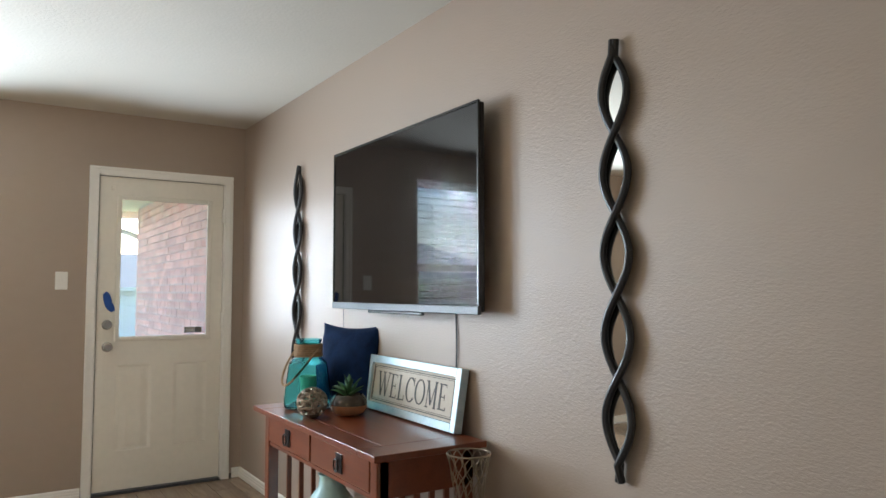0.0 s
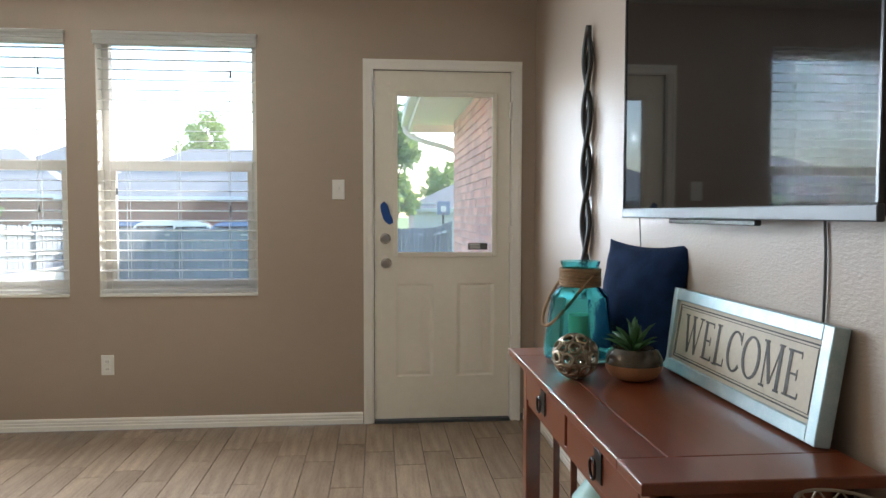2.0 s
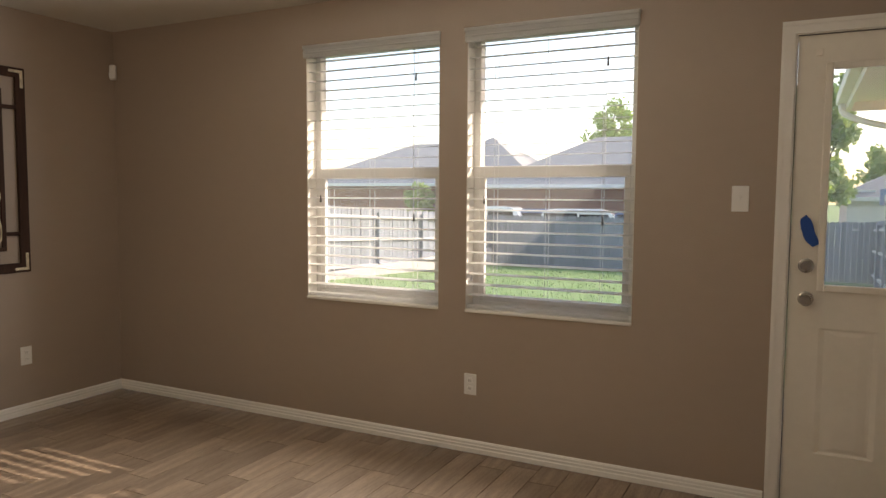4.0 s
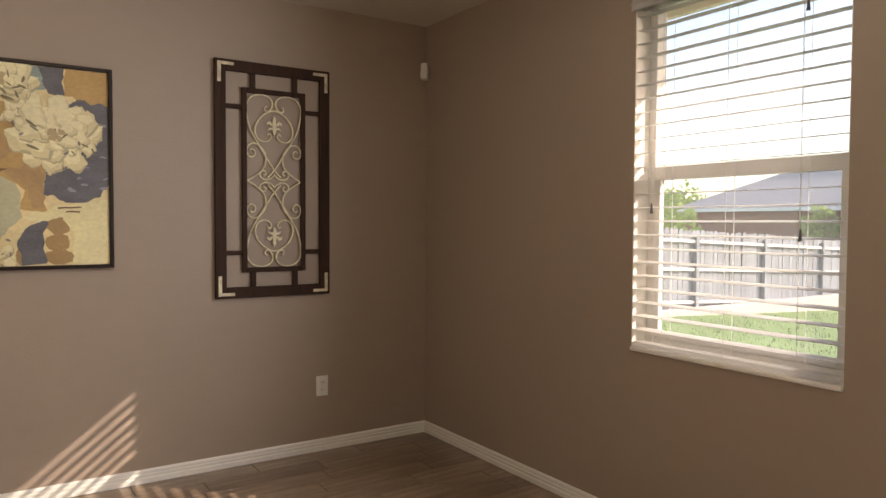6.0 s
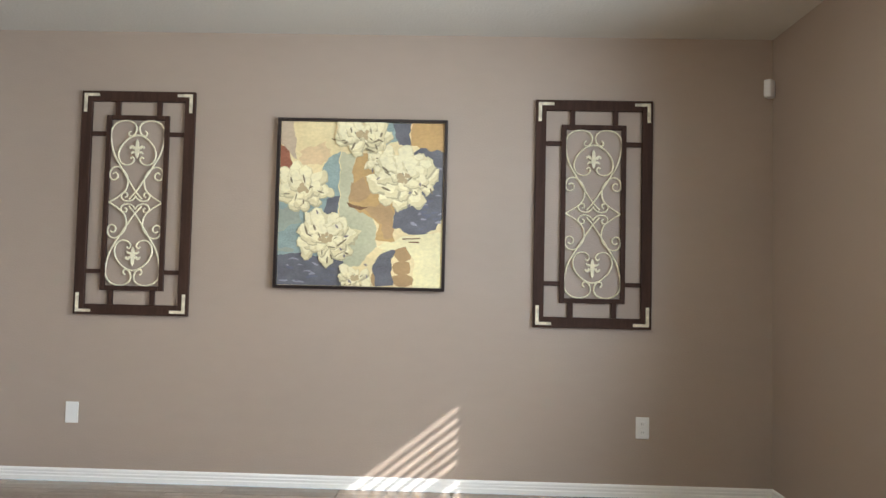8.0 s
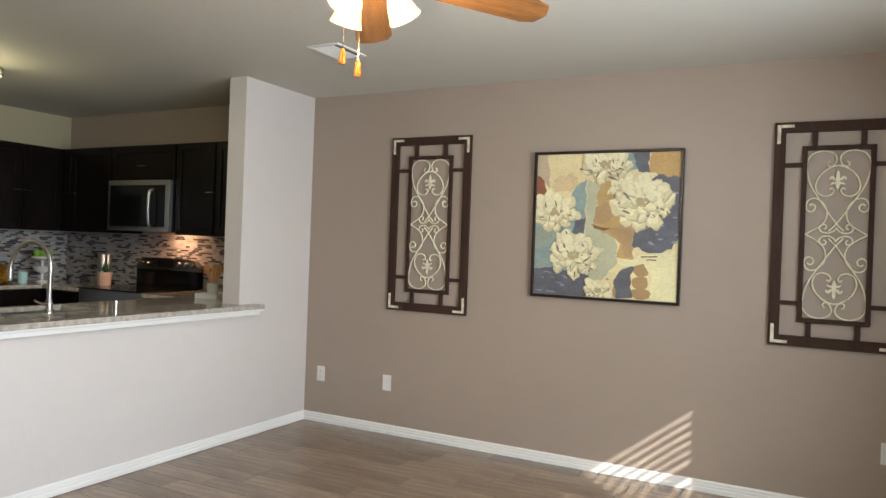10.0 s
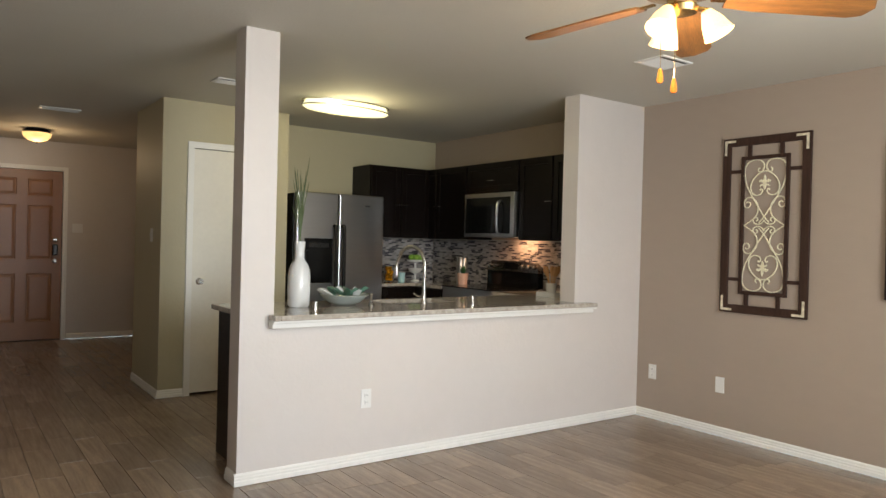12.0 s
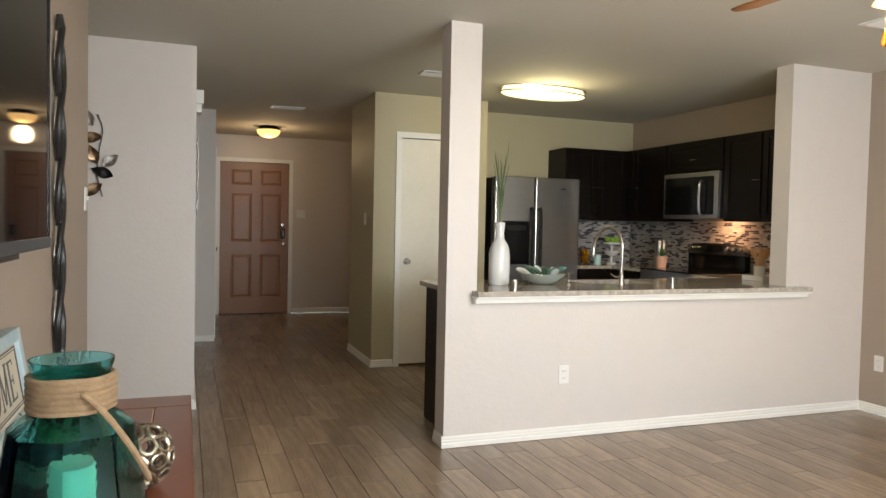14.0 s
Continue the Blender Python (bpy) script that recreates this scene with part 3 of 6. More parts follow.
    for x, z0 in ((x1 - 0.14, WZ1 - 0.22), (x1 - 0.15, 1.24), (x0 + 0.11, 1.34)):
        bm = tube(bmesh.new(), [(x, -0.012, WZ1 - 0.06), (x, -0.012, z0 + 0.02)], 0.0009, 4)
        part("pull_cord", bm, M_BLIND, blind)
        part("cord_tassel", lathe([(0, 0.02), (0.003, 0.02), (0.007, -0.022), (0, -0.022)], 10, (x, -0.012, z0)), M_CORD, blind, "small grey cord tassel", True)


for i, (a, b) in enumerate(WIN):
    window(i + 1, a, b)


# ---- switches and outlets ----
def wall_plate(name, where, facing, kind, label):
    """facing: the wall's normal in degrees round z, -90 faces south."""
    t = thing(name, where, label, "outlet" if kind == "outlet" else "switch", turn=facing - 90)
    part("cover_plate", box(-0.036, 0.036, 0.0, 0.007, -0.058, 0.058, 0.003), M_PLASTIC, t)
    if kind == "outlet":
        for z in (-0.022, 0.022):
            part("socket", box(-0.014, 0.014, 0.007, 0.0095, z - 0.014, z + 0.014, 0.004), M_PLASTIC, t)
            part("socket_slot", boxes([(-0.007, -0.005, 0.0095, 0.0102, z - 0.005, z + 0.005), (0.005, 0.007, 0.0095, 0.0102, z - 0.005, z + 0.005)]), M_INK, t, "dark slots")
    elif kind == "switch":
        part("toggle", box(-0.005, 0.005, 0.007, 0.017, -0.006, 0.014, 0.002), M_PLASTIC, t)
    return t


wall_plate("wall_outlet", (2.77, 0, 0.338), -90, "outlet", "white duplex outlet on the taupe wall under the windows")
wall_plate("light_switch", (4.095, 0, 1.355), -90, "switch", "white toggle switch beside the back door")
wall_plate("wall_outlet", (0, -0.70, 0.335), 0, "outlet", "white duplex outlet low on the taupe wall near the corner")
wall_plate("wall_outlet", (0, -4.45, 0.335), 0, "outlet", "off-white outlet plate near the half wall corner")
wall_plate("blank_plate", (0, -3.845, 0.335), 0, "blank", "plain white blank wall plate on the taupe wall")
wall_plate("wall_outlet", (2.55, PONY, 0.36), 90, "outlet", "white outlet on the pale half wall")
wall_plate("light_switch", (W, -4.56, 1.38), 180, "switch", "white toggle switch on the television wall")
wall_plate("light_switch", (3.235, -11.06, 1.393), 90, "switch", "wide white switch plate beside the front door").scale.x = 1.75
wall_plate("light_switch", (3.19, -7.3, 1.33), 0, "switch", "switch plate on the pantry side wall")
sensor = thing("motion_sensor", (0.035, -0.035, 2.2), "small white alarm sensor in the room corner", "sensor", turn=-45)
part("sensor_body", box(-0.03, 0.03, -0.02, 0.022, -0.05, 0.05, 0.009, 3), M_PLASTIC, sensor)
part("sensor_lens", box(-0.02, 0.02, -0.0235, -0.019, -0.035, 0.0, 0.003), M_VINYL, sensor)

# ---- television ----
tv = thing("television", (0, 0, 0), "large black flat television mounted on the wall, switched off", "television")
TX, TY0, TY1, TZ0, TZ1 = 5.183, -3.066, -1.785, 1.201, 1.992
part("tv_back", boxes([(TX + 0.012, TX + 0.035, TY0 + 0.005, TY1 - 0.005, TZ0 + 0.01, TZ1 - 0.005), (TX + 0.035, TX + 0.06, TY0 + 0.25, TY1 - 0.25, TZ0 + 0.03, TZ1 - 0.2)], 0.004), M_BEZEL, tv)
part("bezel", boxes([(TX, TX + 0.012, TY0, TY0 + 0.011, TZ0 + 0.032, TZ1), (TX, TX + 0.012, TY1 - 0.011, TY1, TZ0 + 0.032, TZ1), (TX, TX + 0.012, TY0 + 0.011, TY1 - 0.011, TZ1 - 0.011, TZ1)], 0.002), M_BEZEL, tv)
part("bottom_bezel", box(TX - 0.002, TX + 0.014, TY0, TY1, TZ0, TZ0 + 0.032, 0.003), M_SILVER, tv, "silver lower edge")
part("screen", box(TX + 0.004, TX + 0.012, TY0 + 0.011, TY1 - 0.011, TZ0 + 0.032, TZ1 - 0.011), M_SCREEN, tv, "glossy dark screen")
part("speaker_bar", box(TX + 0.002, TX + 0.02, -2.66, -2.18, TZ0 - 0.014, TZ0, 0.003), M_BEZEL, tv)
part("wall_mount", boxes([(TX + 0.06, W, -2.6, -2.25, 1.4, 1.75)]), M_BEZEL, tv)
for y, z1 in ((-2.80, 0.98), (-1.76, 0.80)):
    c = thing("tv_cable", (W - 0.006, y, z1), "thin grey cable hanging down the wall under the television", "cable", "television cables")
    part("cord", tube(bmesh.new(), spline([(-0.012, 0.005, 0.42 if z1 > 0.9 else 0.5), (0, 0.004, 0.25), (0, -0.004, 0.12), (0, 0, -0.05)]), 0.0035 if z1 > 0.9 else 0.002, 6), M_CORD, c, "", True)


# ---- wavy mirrors ----
def wavy_mirror(y, z0, z1):
    t = thing("wavy_wall_mirror", (W, y, z0), "tall narrow mirror in a black twisted frame on the television wall", "mirror", "wavy wall mirrors")
    h, n = z1 - z0, 5
    pitch, end = (h - 0.10) / n, 0.05
    for s in (-1, 1):
        pts, rs = [], []
        for k in range(n * 16 + 1):
            u = k / 16
            w = math.sin(math.pi * u)
            pts.append((-0.024 + 0.006 * s * math.cos(math.pi * u), s * 0.050 * w, end + u * pitch))
            rs.append(0.0135)
        pts = [(-0.02, s * 0.006, 0.0)] + pts + [(-0.02, s * 0.006, h)]
        part("twisted_rail", tube(bmesh.new(), pts, 0.0118, 8), M_BLACK, t, "", True)
    for k in range(n):
        half = [(0.048 * math.sin(math.pi * q / 12), end + (k + q / 12) * pitch) for q in range(13)]
        outline = half + [(-a, b) for a, b in half[-2:0:-1]]
        bm = plate(outline, -0.006, "x")
        bmesh.ops.translate(bm, vec=(-0.010, 0, 0), verts=list(bm.verts))
        part("mirror_pane", bm, M_MIRROR, t, "pointed oval mirror pane")
    return t


wavy_mirror(-3.672, 0.735, 2.04)
wavy_mirror(-1.13, 0.735, 2.04)


# ---- console table ----
CX0, CX1, CY0, CY1, CZ = 4.785, 5.245, -3.03, -1.77, 0.742
console = thing("console_table", (0, 0, 0), "reddish cherry wood console table with two drawers against the wall", "table")
part("tabletop", boxes([(CX0 + 0.0, CX1, CY0, CY0 + 0.13, CZ - 0.024, CZ), (CX0, CX1, CY1 - 0.13, CY1, CZ - 0.024, CZ),
                        (CX0, CX0 + 0.10, CY0 + 0.1308, CY1 - 0.1308, CZ - 0.024, CZ), (CX0 + 0.1012, CX1, CY0 + 0.1308, CY1 - 0.1308, CZ - 0.024, CZ - 0.0004)], 0.003, 2), M_CHERRY, console, "polished cherry top with a framed edge")
LX0, LX1, LY0, LY1 = CX0 + 0.04, CX1 - 0.02, CY0 + 0.06, CY1 - 0.06
part("apron", boxes([(LX0 + 0.012, LX1, LY0, LY0 + 0.02, CZ - 0.165, CZ - 0.024), (LX0 + 0.012, LX1, LY1 - 0.02, LY1, CZ - 0.165, CZ - 0.024), (LX1 - 0.02, LX1, LY0, LY1, CZ - 0.165, CZ - 0.024),
                     (LX0 + 0.006, LX0 + 0.02, LY0 + 0.05, LY1 - 0.05, CZ - 0.175, CZ - 0.158), (LX0 + 0.006, LX0 + 0.02, LY0 + 0.05, LY1 - 0.05, CZ - 0.034, CZ - 0.0245),
                     (LX0 + 0.004, LX0 + 0.02, (LY0 + LY1) / 2 - 0.02, (LY0 + LY1) / 2 + 0.02, CZ - 0.158, CZ - 0.034)], 0.0015), M_CHERRY, console)
for x in (LX0, LX1 - 0.05):
    for y in (LY0, LY1 - 0.05):
        part("leg", box(x, x + 0.05, y, y + 0.05, FL, CZ - 0.0245, 0.004), M_CHERRY, console)
mid = (LY0 + LY1) / 2
for a, b in ((LY0 + 0.056, mid - 0.025), (mid + 0.025, LY1 - 0.056)):
    d = part("drawer_front", box(LX0 - 0.001, LX0 + 0.015, a, b, CZ - 0.152, CZ - 0.040, 0.003), M_CHERRY, console, "cherry drawer front")
    yc, zc = (a + b) / 2, CZ - 0.098
    part("handle_plate", box(LX0 - 0.005, LX0 - 0.001, yc - 0.028, yc + 0.028, zc - 0.036, zc + 0.036, 0.0015), M_BRONZE, d, "square dark metal backplate")
    pts = [(LX0 - 0.016, yc + 0.019 * math.sin(q), zc - 0.004 + (0.022 if math.cos(q) > 0 else 0.026) * math.cos(q)) for q in (2 * math.pi * k / 18 for k in range(18))]
    part("drawer_pull", tube(bmesh.new(), pts, 0.0038, 6, True), M_BRONZE, d, "hanging ring pull", True)
part("lower_rail", boxes([(LX0 + 0.01, LX0 + 0.03, LY0 + 0.05, LY1 - 0.05, 0.08, 0.12), (LX1 - 0.03, LX1 - 0.01, LY0 + 0.05, LY1 - 0.05, 0.08, 0.12),
                          (LX0 + 0.05, LX1 - 0.05, LY0 + 0.015, LY0 + 0.035, 0.08, 0.12), (LX0 + 0.05, LX1 - 0.05, LY1 - 0.035, LY1 - 0.015, 0.08, 0.12)], 0.002), M_CHERRY, console)
part("shelf", box(LX0 + 0.01, LX1 - 0.01, LY0 + 0.036, LY1 - 0.036, 0.120, 0.138, 0.002), M_CHERRY, console)
for y in (LY0 + 0.018, LY1 - 0.032):
    for k in range(4):
        x = LX0 + 0.10 + k * 0.062
        part("side_slat", box(x, x + 0.022, y, y + 0.014, 0.12, CZ - 0.165, 0.002), M_CHERRY, console)

# ---- things on the console ----
lantern = thing("glass_lantern", (4.978, -1.975, CZ + 0.001), "teal glass jar lantern with rope-wrapped neck on the console", "lantern")
outer = [(0.0, 0.0), (0.092, 0.0), (0.106, 0.006), (0.112, 0.02), (0.113, 0.05), (0.091, 0.21), (0.072, 0.228), (0.059, 0.238), (0.058, 0.30), (0.063, 0.312), (0.064, 0.320)]
inner = [(0.060, 0.320), (0.054, 0.30), (0.054, 0.24), (0.068, 0.222), (0.086, 0.205), (0.107, 0.05), (0.102, 0.014), (0.0, 0.008)]
bm = lathe(outer + inner, 40)
for v in bm.verts:
    if v.co.z < 0.232:
        q = math.atan2(v.co.y, v.co.x) % radians(45) - radians(22.5)
        k = 1.045 * math.cos(radians(22.5)) / math.cos(q)
        v.co.x, v.co.y = v.co.x * k, v.co.y * k
jar = part("glass_jar", bm, M_TEAL, lantern, "thick teal glass with small dents", True)
bm = bmesh.new()
for k in range(6):
    z, r = 0.243 + k * 0.0098, 0.0632
    tube(bm, [(r * math.cos(q), r * math.sin(q), z + 0.0006 * math.sin(5 * q)) for q in (2 * math.pi * i / 32 for i in range(32))], 0.0053, 6, True)
part("rope_collar", bm, M_ROPE, lantern, "jute rope wound round the neck", True)
a = radians(160)
pts = []
for k in range(25):
    u = math.pi * k / 24
    side = math.cos(u)
    drop = math.sin(u)
    pts.append((-0.07 * side * math.sin(a) - 0.115 * drop ** 0.8 * 1.0, 0.068 * side, 0.275 - 0.165 * drop))
part("rope_handle", tube(bmesh.new(), pts, 0.0052, 8), M_ROPE, lantern, "rope handle hanging at the front", True)
part("candle", lathe([(0, 0.009), (0.036, 0.009), (0.036, 0.135), (0.033, 0.14), (0.012, 0.137), (0, 0.136)], 24), M_CANDLE, lantern, "pale cream-green pillar candle", True)

pillow = thing("throw_pillow", (5.15, -1.965, CZ), "navy blue square cushion leaning against the wall on the console", "pillow", turn=22)
bm = bmesh.new()
N = 18
grid = {}
for s in (-1, 1):
    for i in range(N + 1):
        for j in range(N + 1):
            u, v = 2 * i / N - 1, 2 * j / N - 1
            e = (1 - u * u) * (1 - v * v)
            if s == 1 and (i in (0, N) or j in (0, N)):
                grid[s, i, j] = grid[-1, i, j]
                continue
            k = 1 - 0.12 * (1 - abs(u) ** 2) * abs(v) ** 3
            k2 = 1 - 0.12 * (1 - abs(v) ** 2) * abs(u) ** 3
            w = s * 0.062 * e ** 0.5 + 0.006 * noise.noise((u * 3, v * 3, s))
            grid[s, i, j] = bm.verts.new((w, u * 0.198 * k2, 0.192 + v * 0.198 * k))
for s in (-1, 1):
    for i in range(N):
        for j in range(N):
            bm.faces.new((grid[s, i, j], grid[s, i + 1, j], grid[s, i + 1, j + 1], grid[s, i, j + 1]))
bmesh.ops.recalc_face_normals(bm, faces=list(bm.faces))
cushion = part("cushion", bm, M_NAVY, pillow, "", True)
cushion.matrix_basis = pose(-0.015, -0.02, 0.004, 0, 12, 0)

pot = thing("succulent_pot", (5.055, -2.26, CZ + 0.001), "green succulent in a squat two-tone glazed pot on the console", "plant")
part("pot_body", lathe([(0, 0), (0.045, 0), (0.066, 0.010), (0.078, 0.030), (0.081, 0.046)], 28), M_CLAY, pot, "terracotta lower half", True)
part("pot_glaze", lathe([(0.0815, 0.046), (0.080, 0.062), (0.070, 0.082), (0.060, 0.090), (0.056, 0.090), (0.056, 0.078), (0, 0.078)], 28), M_GLAZE, pot, "mottled glazed rim", True)
leafmesh = None
for k in range(38):
    if leafmesh is None:
        bm = bmesh.new()
        L = 0.085
        pts = [(0, 0, 0), (0.02, 0, 0.012), (0.045, 0, 0.024), (0.07, 0, 0.03), (L, 0, 0.030)]
        tube(bm, pts, [0.005, 0.0085, 0.0075, 0.0045, 0.0008], 6, flat=0.5)
        leafmesh = part("leaf", bm, M_LEAF, pot, "", True)
        ob = leafmesh
    else:
        ob = new("leaf", leafmesh.data)
        ob.parent = pot
    ring = k % 3
    ob.matrix_basis = pose(0, 0, 0.076, 0, (-10, -34, -62)[ring] + random.uniform(-8, 8), k * 137.5) @ Matrix.Scale(random.uniform(0.8, 1.15), 4)

ball = thing("decorative_ball", (4.889, -2.243, CZ + 0.066), "openwork champagne metal ball resting on the console", "decoration")
bm2 = bmesh.new()
bmesh.ops.create_icosphere(bm2, subdivisions=2, radius=0.0625)
rng = random.Random(4)
for v in list(bm2.verts):
    n_ = v.co.normalized()
    s_, t_ = n_.orthogonal().normalized(), None
    t_ = n_.cross(s_)
    R = 0.0125 if len(v.link_edges) == 5 else 0.0160
    tube(bm2, [(n_ * 0.0608 + (s_ * math.cos(q) + t_ * math.sin(q)) * R * rng.uniform(0.93, 1.05)) for q in (2 * math.pi * i / 14 for i in range(14))], 0.0052, 6, True, 0.7)
bmesh.ops.delete(bm2, geom=[f for f in bm2.faces if len(f.verts) == 3], context="FACES")
part("openwork_shell", bm2, M_CHAMP, ball, "", True)

sign = thing("welcome_sign", (0, 0, 0), "cream WELCOME sign in a pale blue metal frame on the console", "sign")
SL, SH = 0.765, 0.245
tilt = pose(5.225, -2.51, CZ + 0.002, 0, 9, 0)
board = part("board", box(-0.022, 0.0, -SL / 2 + 0.012, SL / 2 - 0.012, 0.012, SH - 0.012), M_SIGN, sign, "cream board")
fr = part("sign_frame", boxes([(-0.034, 0.002, -SL / 2, -SL / 2 + 0.034, 0, SH), (-0.034, 0.002, SL / 2 - 0.034, SL / 2, 0, SH), (-0.034, 0.002, -SL / 2 + 0.034, SL / 2 - 0.034, 0, 0.034), (-0.034, 0.002, -SL / 2 + 0.034, SL / 2 - 0.034, SH - 0.034, SH)], 0.002), M_GALV, sign, "pale blue metal frame")
lines = []
for o, w in ((0.044, 0.0035), (0.052, 0.0018)):
    a, b, c, d = -SL / 2 + o, SL / 2 - o, o, SH - o
    lines += [(-0.0235, -0.022, a, b, c, c + w), (-0.0235, -0.022, a, b, d - w, d), (-0.0235, -0.022, a, a + w, c + w, d - w), (-0.0235, -0.022, b - w, b, c + w, d - w)]
rule = part("printed_border", boxes(lines), M_INK, sign, "thin double printed border")
bm = bmesh.new()


def stroke(pts, w):
    """A flat pen stroke through points, its width given along the way."""
    n = len(pts)
    ws = w if isinstance(w, list) else [w] * n
    left, right = [], []
    for i, (x, z) in enumerate(pts):
        a, b = pts[max(0, i - 1)], pts[min(n - 1, i + 1)]
        d = math.hypot(b[0] - a[0], b[1] - a[1])
        nx, nz = -(b[1] - a[1]) / d, (b[0] - a[0]) / d
        left.append((x + nx * ws[i] / 2, z + nz * ws[i] / 2))
        right.append((x - nx * ws[i] / 2, z - nz * ws[i] / 2))
    for i in range(n - 1):
        q = (left[i], left[i + 1], right[i + 1], right[i])
        front = [bm.verts.new((-0.0232, -x, z)) for x, z in q]
        back = [bm.verts.new((-0.0222, -x, z)) for x, z in q]
        bm.faces.new(front)
        for k in range(4):
            bm.faces.new((front[k], front[(k + 1) % 4], back[(k + 1) % 4], back[k]))


def serif(x, z, w=0.030):
    stroke([(x - w / 2, z), (x + w / 2, z)], 0.005)


Z0, Z1, STEM, HAIR = SH / 2 - 0.052, SH / 2 + 0.052, 0.014, 0.005
ZM = (Z0 + Z1) / 2


def bowl_stroke(x, r, a0, a1):
    """A curved stroke, thick at its sides and thin at top and foot."""
    qs = [radians(a0 + (a1 - a0) * k / 20) for k in range(21)]
    stroke([(x + r * math.cos(q), ZM + 0.050 * math.sin(q)) for q in qs], [HAIR + (STEM - HAIR) * abs(math.cos(q)) ** 1.5 for q in qs])


def letter_e(x):
    stroke([(x, Z0), (x, Z1)], STEM)
    for z, reach in ((Z0 + 0.0025, 0.050), (ZM, 0.036), (Z1 - 0.0025, 0.047)):
        stroke([(x - (0.014 if z != ZM else 0.0), z), (x + reach, z)], HAIR)
        stroke([(x + reach, z - 0.012 * (z != Z0 + 0.0025)), (x + reach, z + 0.012 * (z != Z1 - 0.0025))], 0.004)


XS = (-0.335, -0.188, -0.105, -0.005, 0.083, 0.172, 0.285)
for (xa, za), (xb, zb), w in (((0, Z1), (0.030, Z0), STEM), ((0.030, Z0), (0.058, Z1), HAIR), ((0.052, Z1), (0.082, Z0), STEM), ((0.082, Z0), (0.110, Z1), HAIR)):
    stroke([(XS[0] + xa, za), (XS[0] + xb, zb)], w)
for x in (0.0, 0.055, 0.110):
    serif(XS[0] + x, Z1)
letter_e(XS[1])
stroke([(XS[2], Z0), (XS[2], Z1)], STEM)
serif(XS[2], Z1), serif(XS[2] - 0.004, Z0)
stroke([(XS[2], Z0 + 0.0025), (XS[2] + 0.048, Z0 + 0.0025)], HAIR)
stroke([(XS[2] + 0.048, Z0), (XS[2] + 0.048, Z0 + 0.022)], 0.004)
bowl_stroke(XS[3] + 0.010, 0.040, 40, 320)
stroke([(XS[3] + 0.042, ZM + 0.020), (XS[3] + 0.042, Z1)], 0.004)
bowl_stroke(XS[4] + 0.014, 0.042, 0, 360)
for (xa, za), (xb, zb), w in (((0, Z0), (0, Z1), HAIR), ((0, Z1), (0.036, Z0 + 0.01), STEM), ((0.036, Z0 + 0.01), (0.072, Z1), HAIR), ((0.072, Z0), (0.072, Z1), STEM)):
    stroke([(XS[5] - 0.003 + xa, za), (XS[5] - 0.003 + xb, zb)], w)
for x, z in ((-0.004, Z1), (-0.003, Z0), (0.070, Z1), (0.069, Z0)):
    serif(XS[5] + x, z, 0.026)
letter_e(XS[6])
bmesh.ops.recalc_face_normals(bm, faces=list(bm.faces))
for v in bm.verts:
    v.co.y *= 0.84
letters = part("lettering", bm, M_INK, sign, "dark grey capitals WELCOME")
for o in (board, fr, rule, letters):
    o.matrix_basis = tilt

basket = thing("wire_basket", (5.08, -3.15, FL), "openwork gold wire stand with a flared top beside the console", "basket")
bm = bmesh.new()
for i in range(12):
    for s in (-1, 1):
        pts = []
        for k in range(15):
            u = k / 14
            r = 0.045 + 0.03 * u ** 2
            q = 2 * math.pi * i / 12 + s * 0.9 * math.sin(u * math.pi * 3) * 0.35
            pts.append((r * math.cos(q), r * math.sin(q), 0.545 + 0.237 * u))
        tube(bm, pts, 0.0018, 5)
for z, r in ((0.782, 0.0735), (0.545, 0.045)):
    tube(bm, [(r * math.cos(q), r * math.sin(q), z) for q in (2 * math.pi * i / 30 for i in range(30))], 0.003, 6, True)
part("wire_cup", bm, M_CHAMP, basket, "", True)
part("stand", lathe([(0, 0), (0.075, 0), (0.075, 0.008), (0.02, 0.02), (0.009, 0.05), (0.009, 0.50), (0.03, 0.53), (0.046, 0.545), (0, 0.545)], 20), M_CHAMP, basket, "", True)

floor_vase = thing("teal_vase", (5.0, -2.2, 0.139), "large pale teal ceramic vase on the console's lower shelf", "vase")
part("vase_body", lathe([(0, 0), (0.07, 0), (0.11, 0.06), (0.125, 0.14), (0.10, 0.23), (0.055, 0.29), (0.05, 0.33), (0.058, 0.345), (0.05, 0.345), (0.045, 0.3), (0, 0.29)], 28), M_PALETEAL, floor_vase, "", True)


# ---- wall art ----
def scroll(bm, pts, x=0.014, r=0.0056):
    tube(bm, spline([(x, u, v) for u, v in pts], 5), r, 6)


def curl(cx, cz, r0, a0, turns, sgn, n=9, shrink=0.68):
    """Points of a spiral that winds inwards."""
    return [(cx + r0 * (1 - shrink * k / n) * math.cos(a0 + sgn * turns * 2 * math.pi * k / n), cz + r0 * (1 - shrink * k / n) * math.sin(a0 + sgn * turns * 2 * math.pi * k / n)) for k in range(n + 1)]


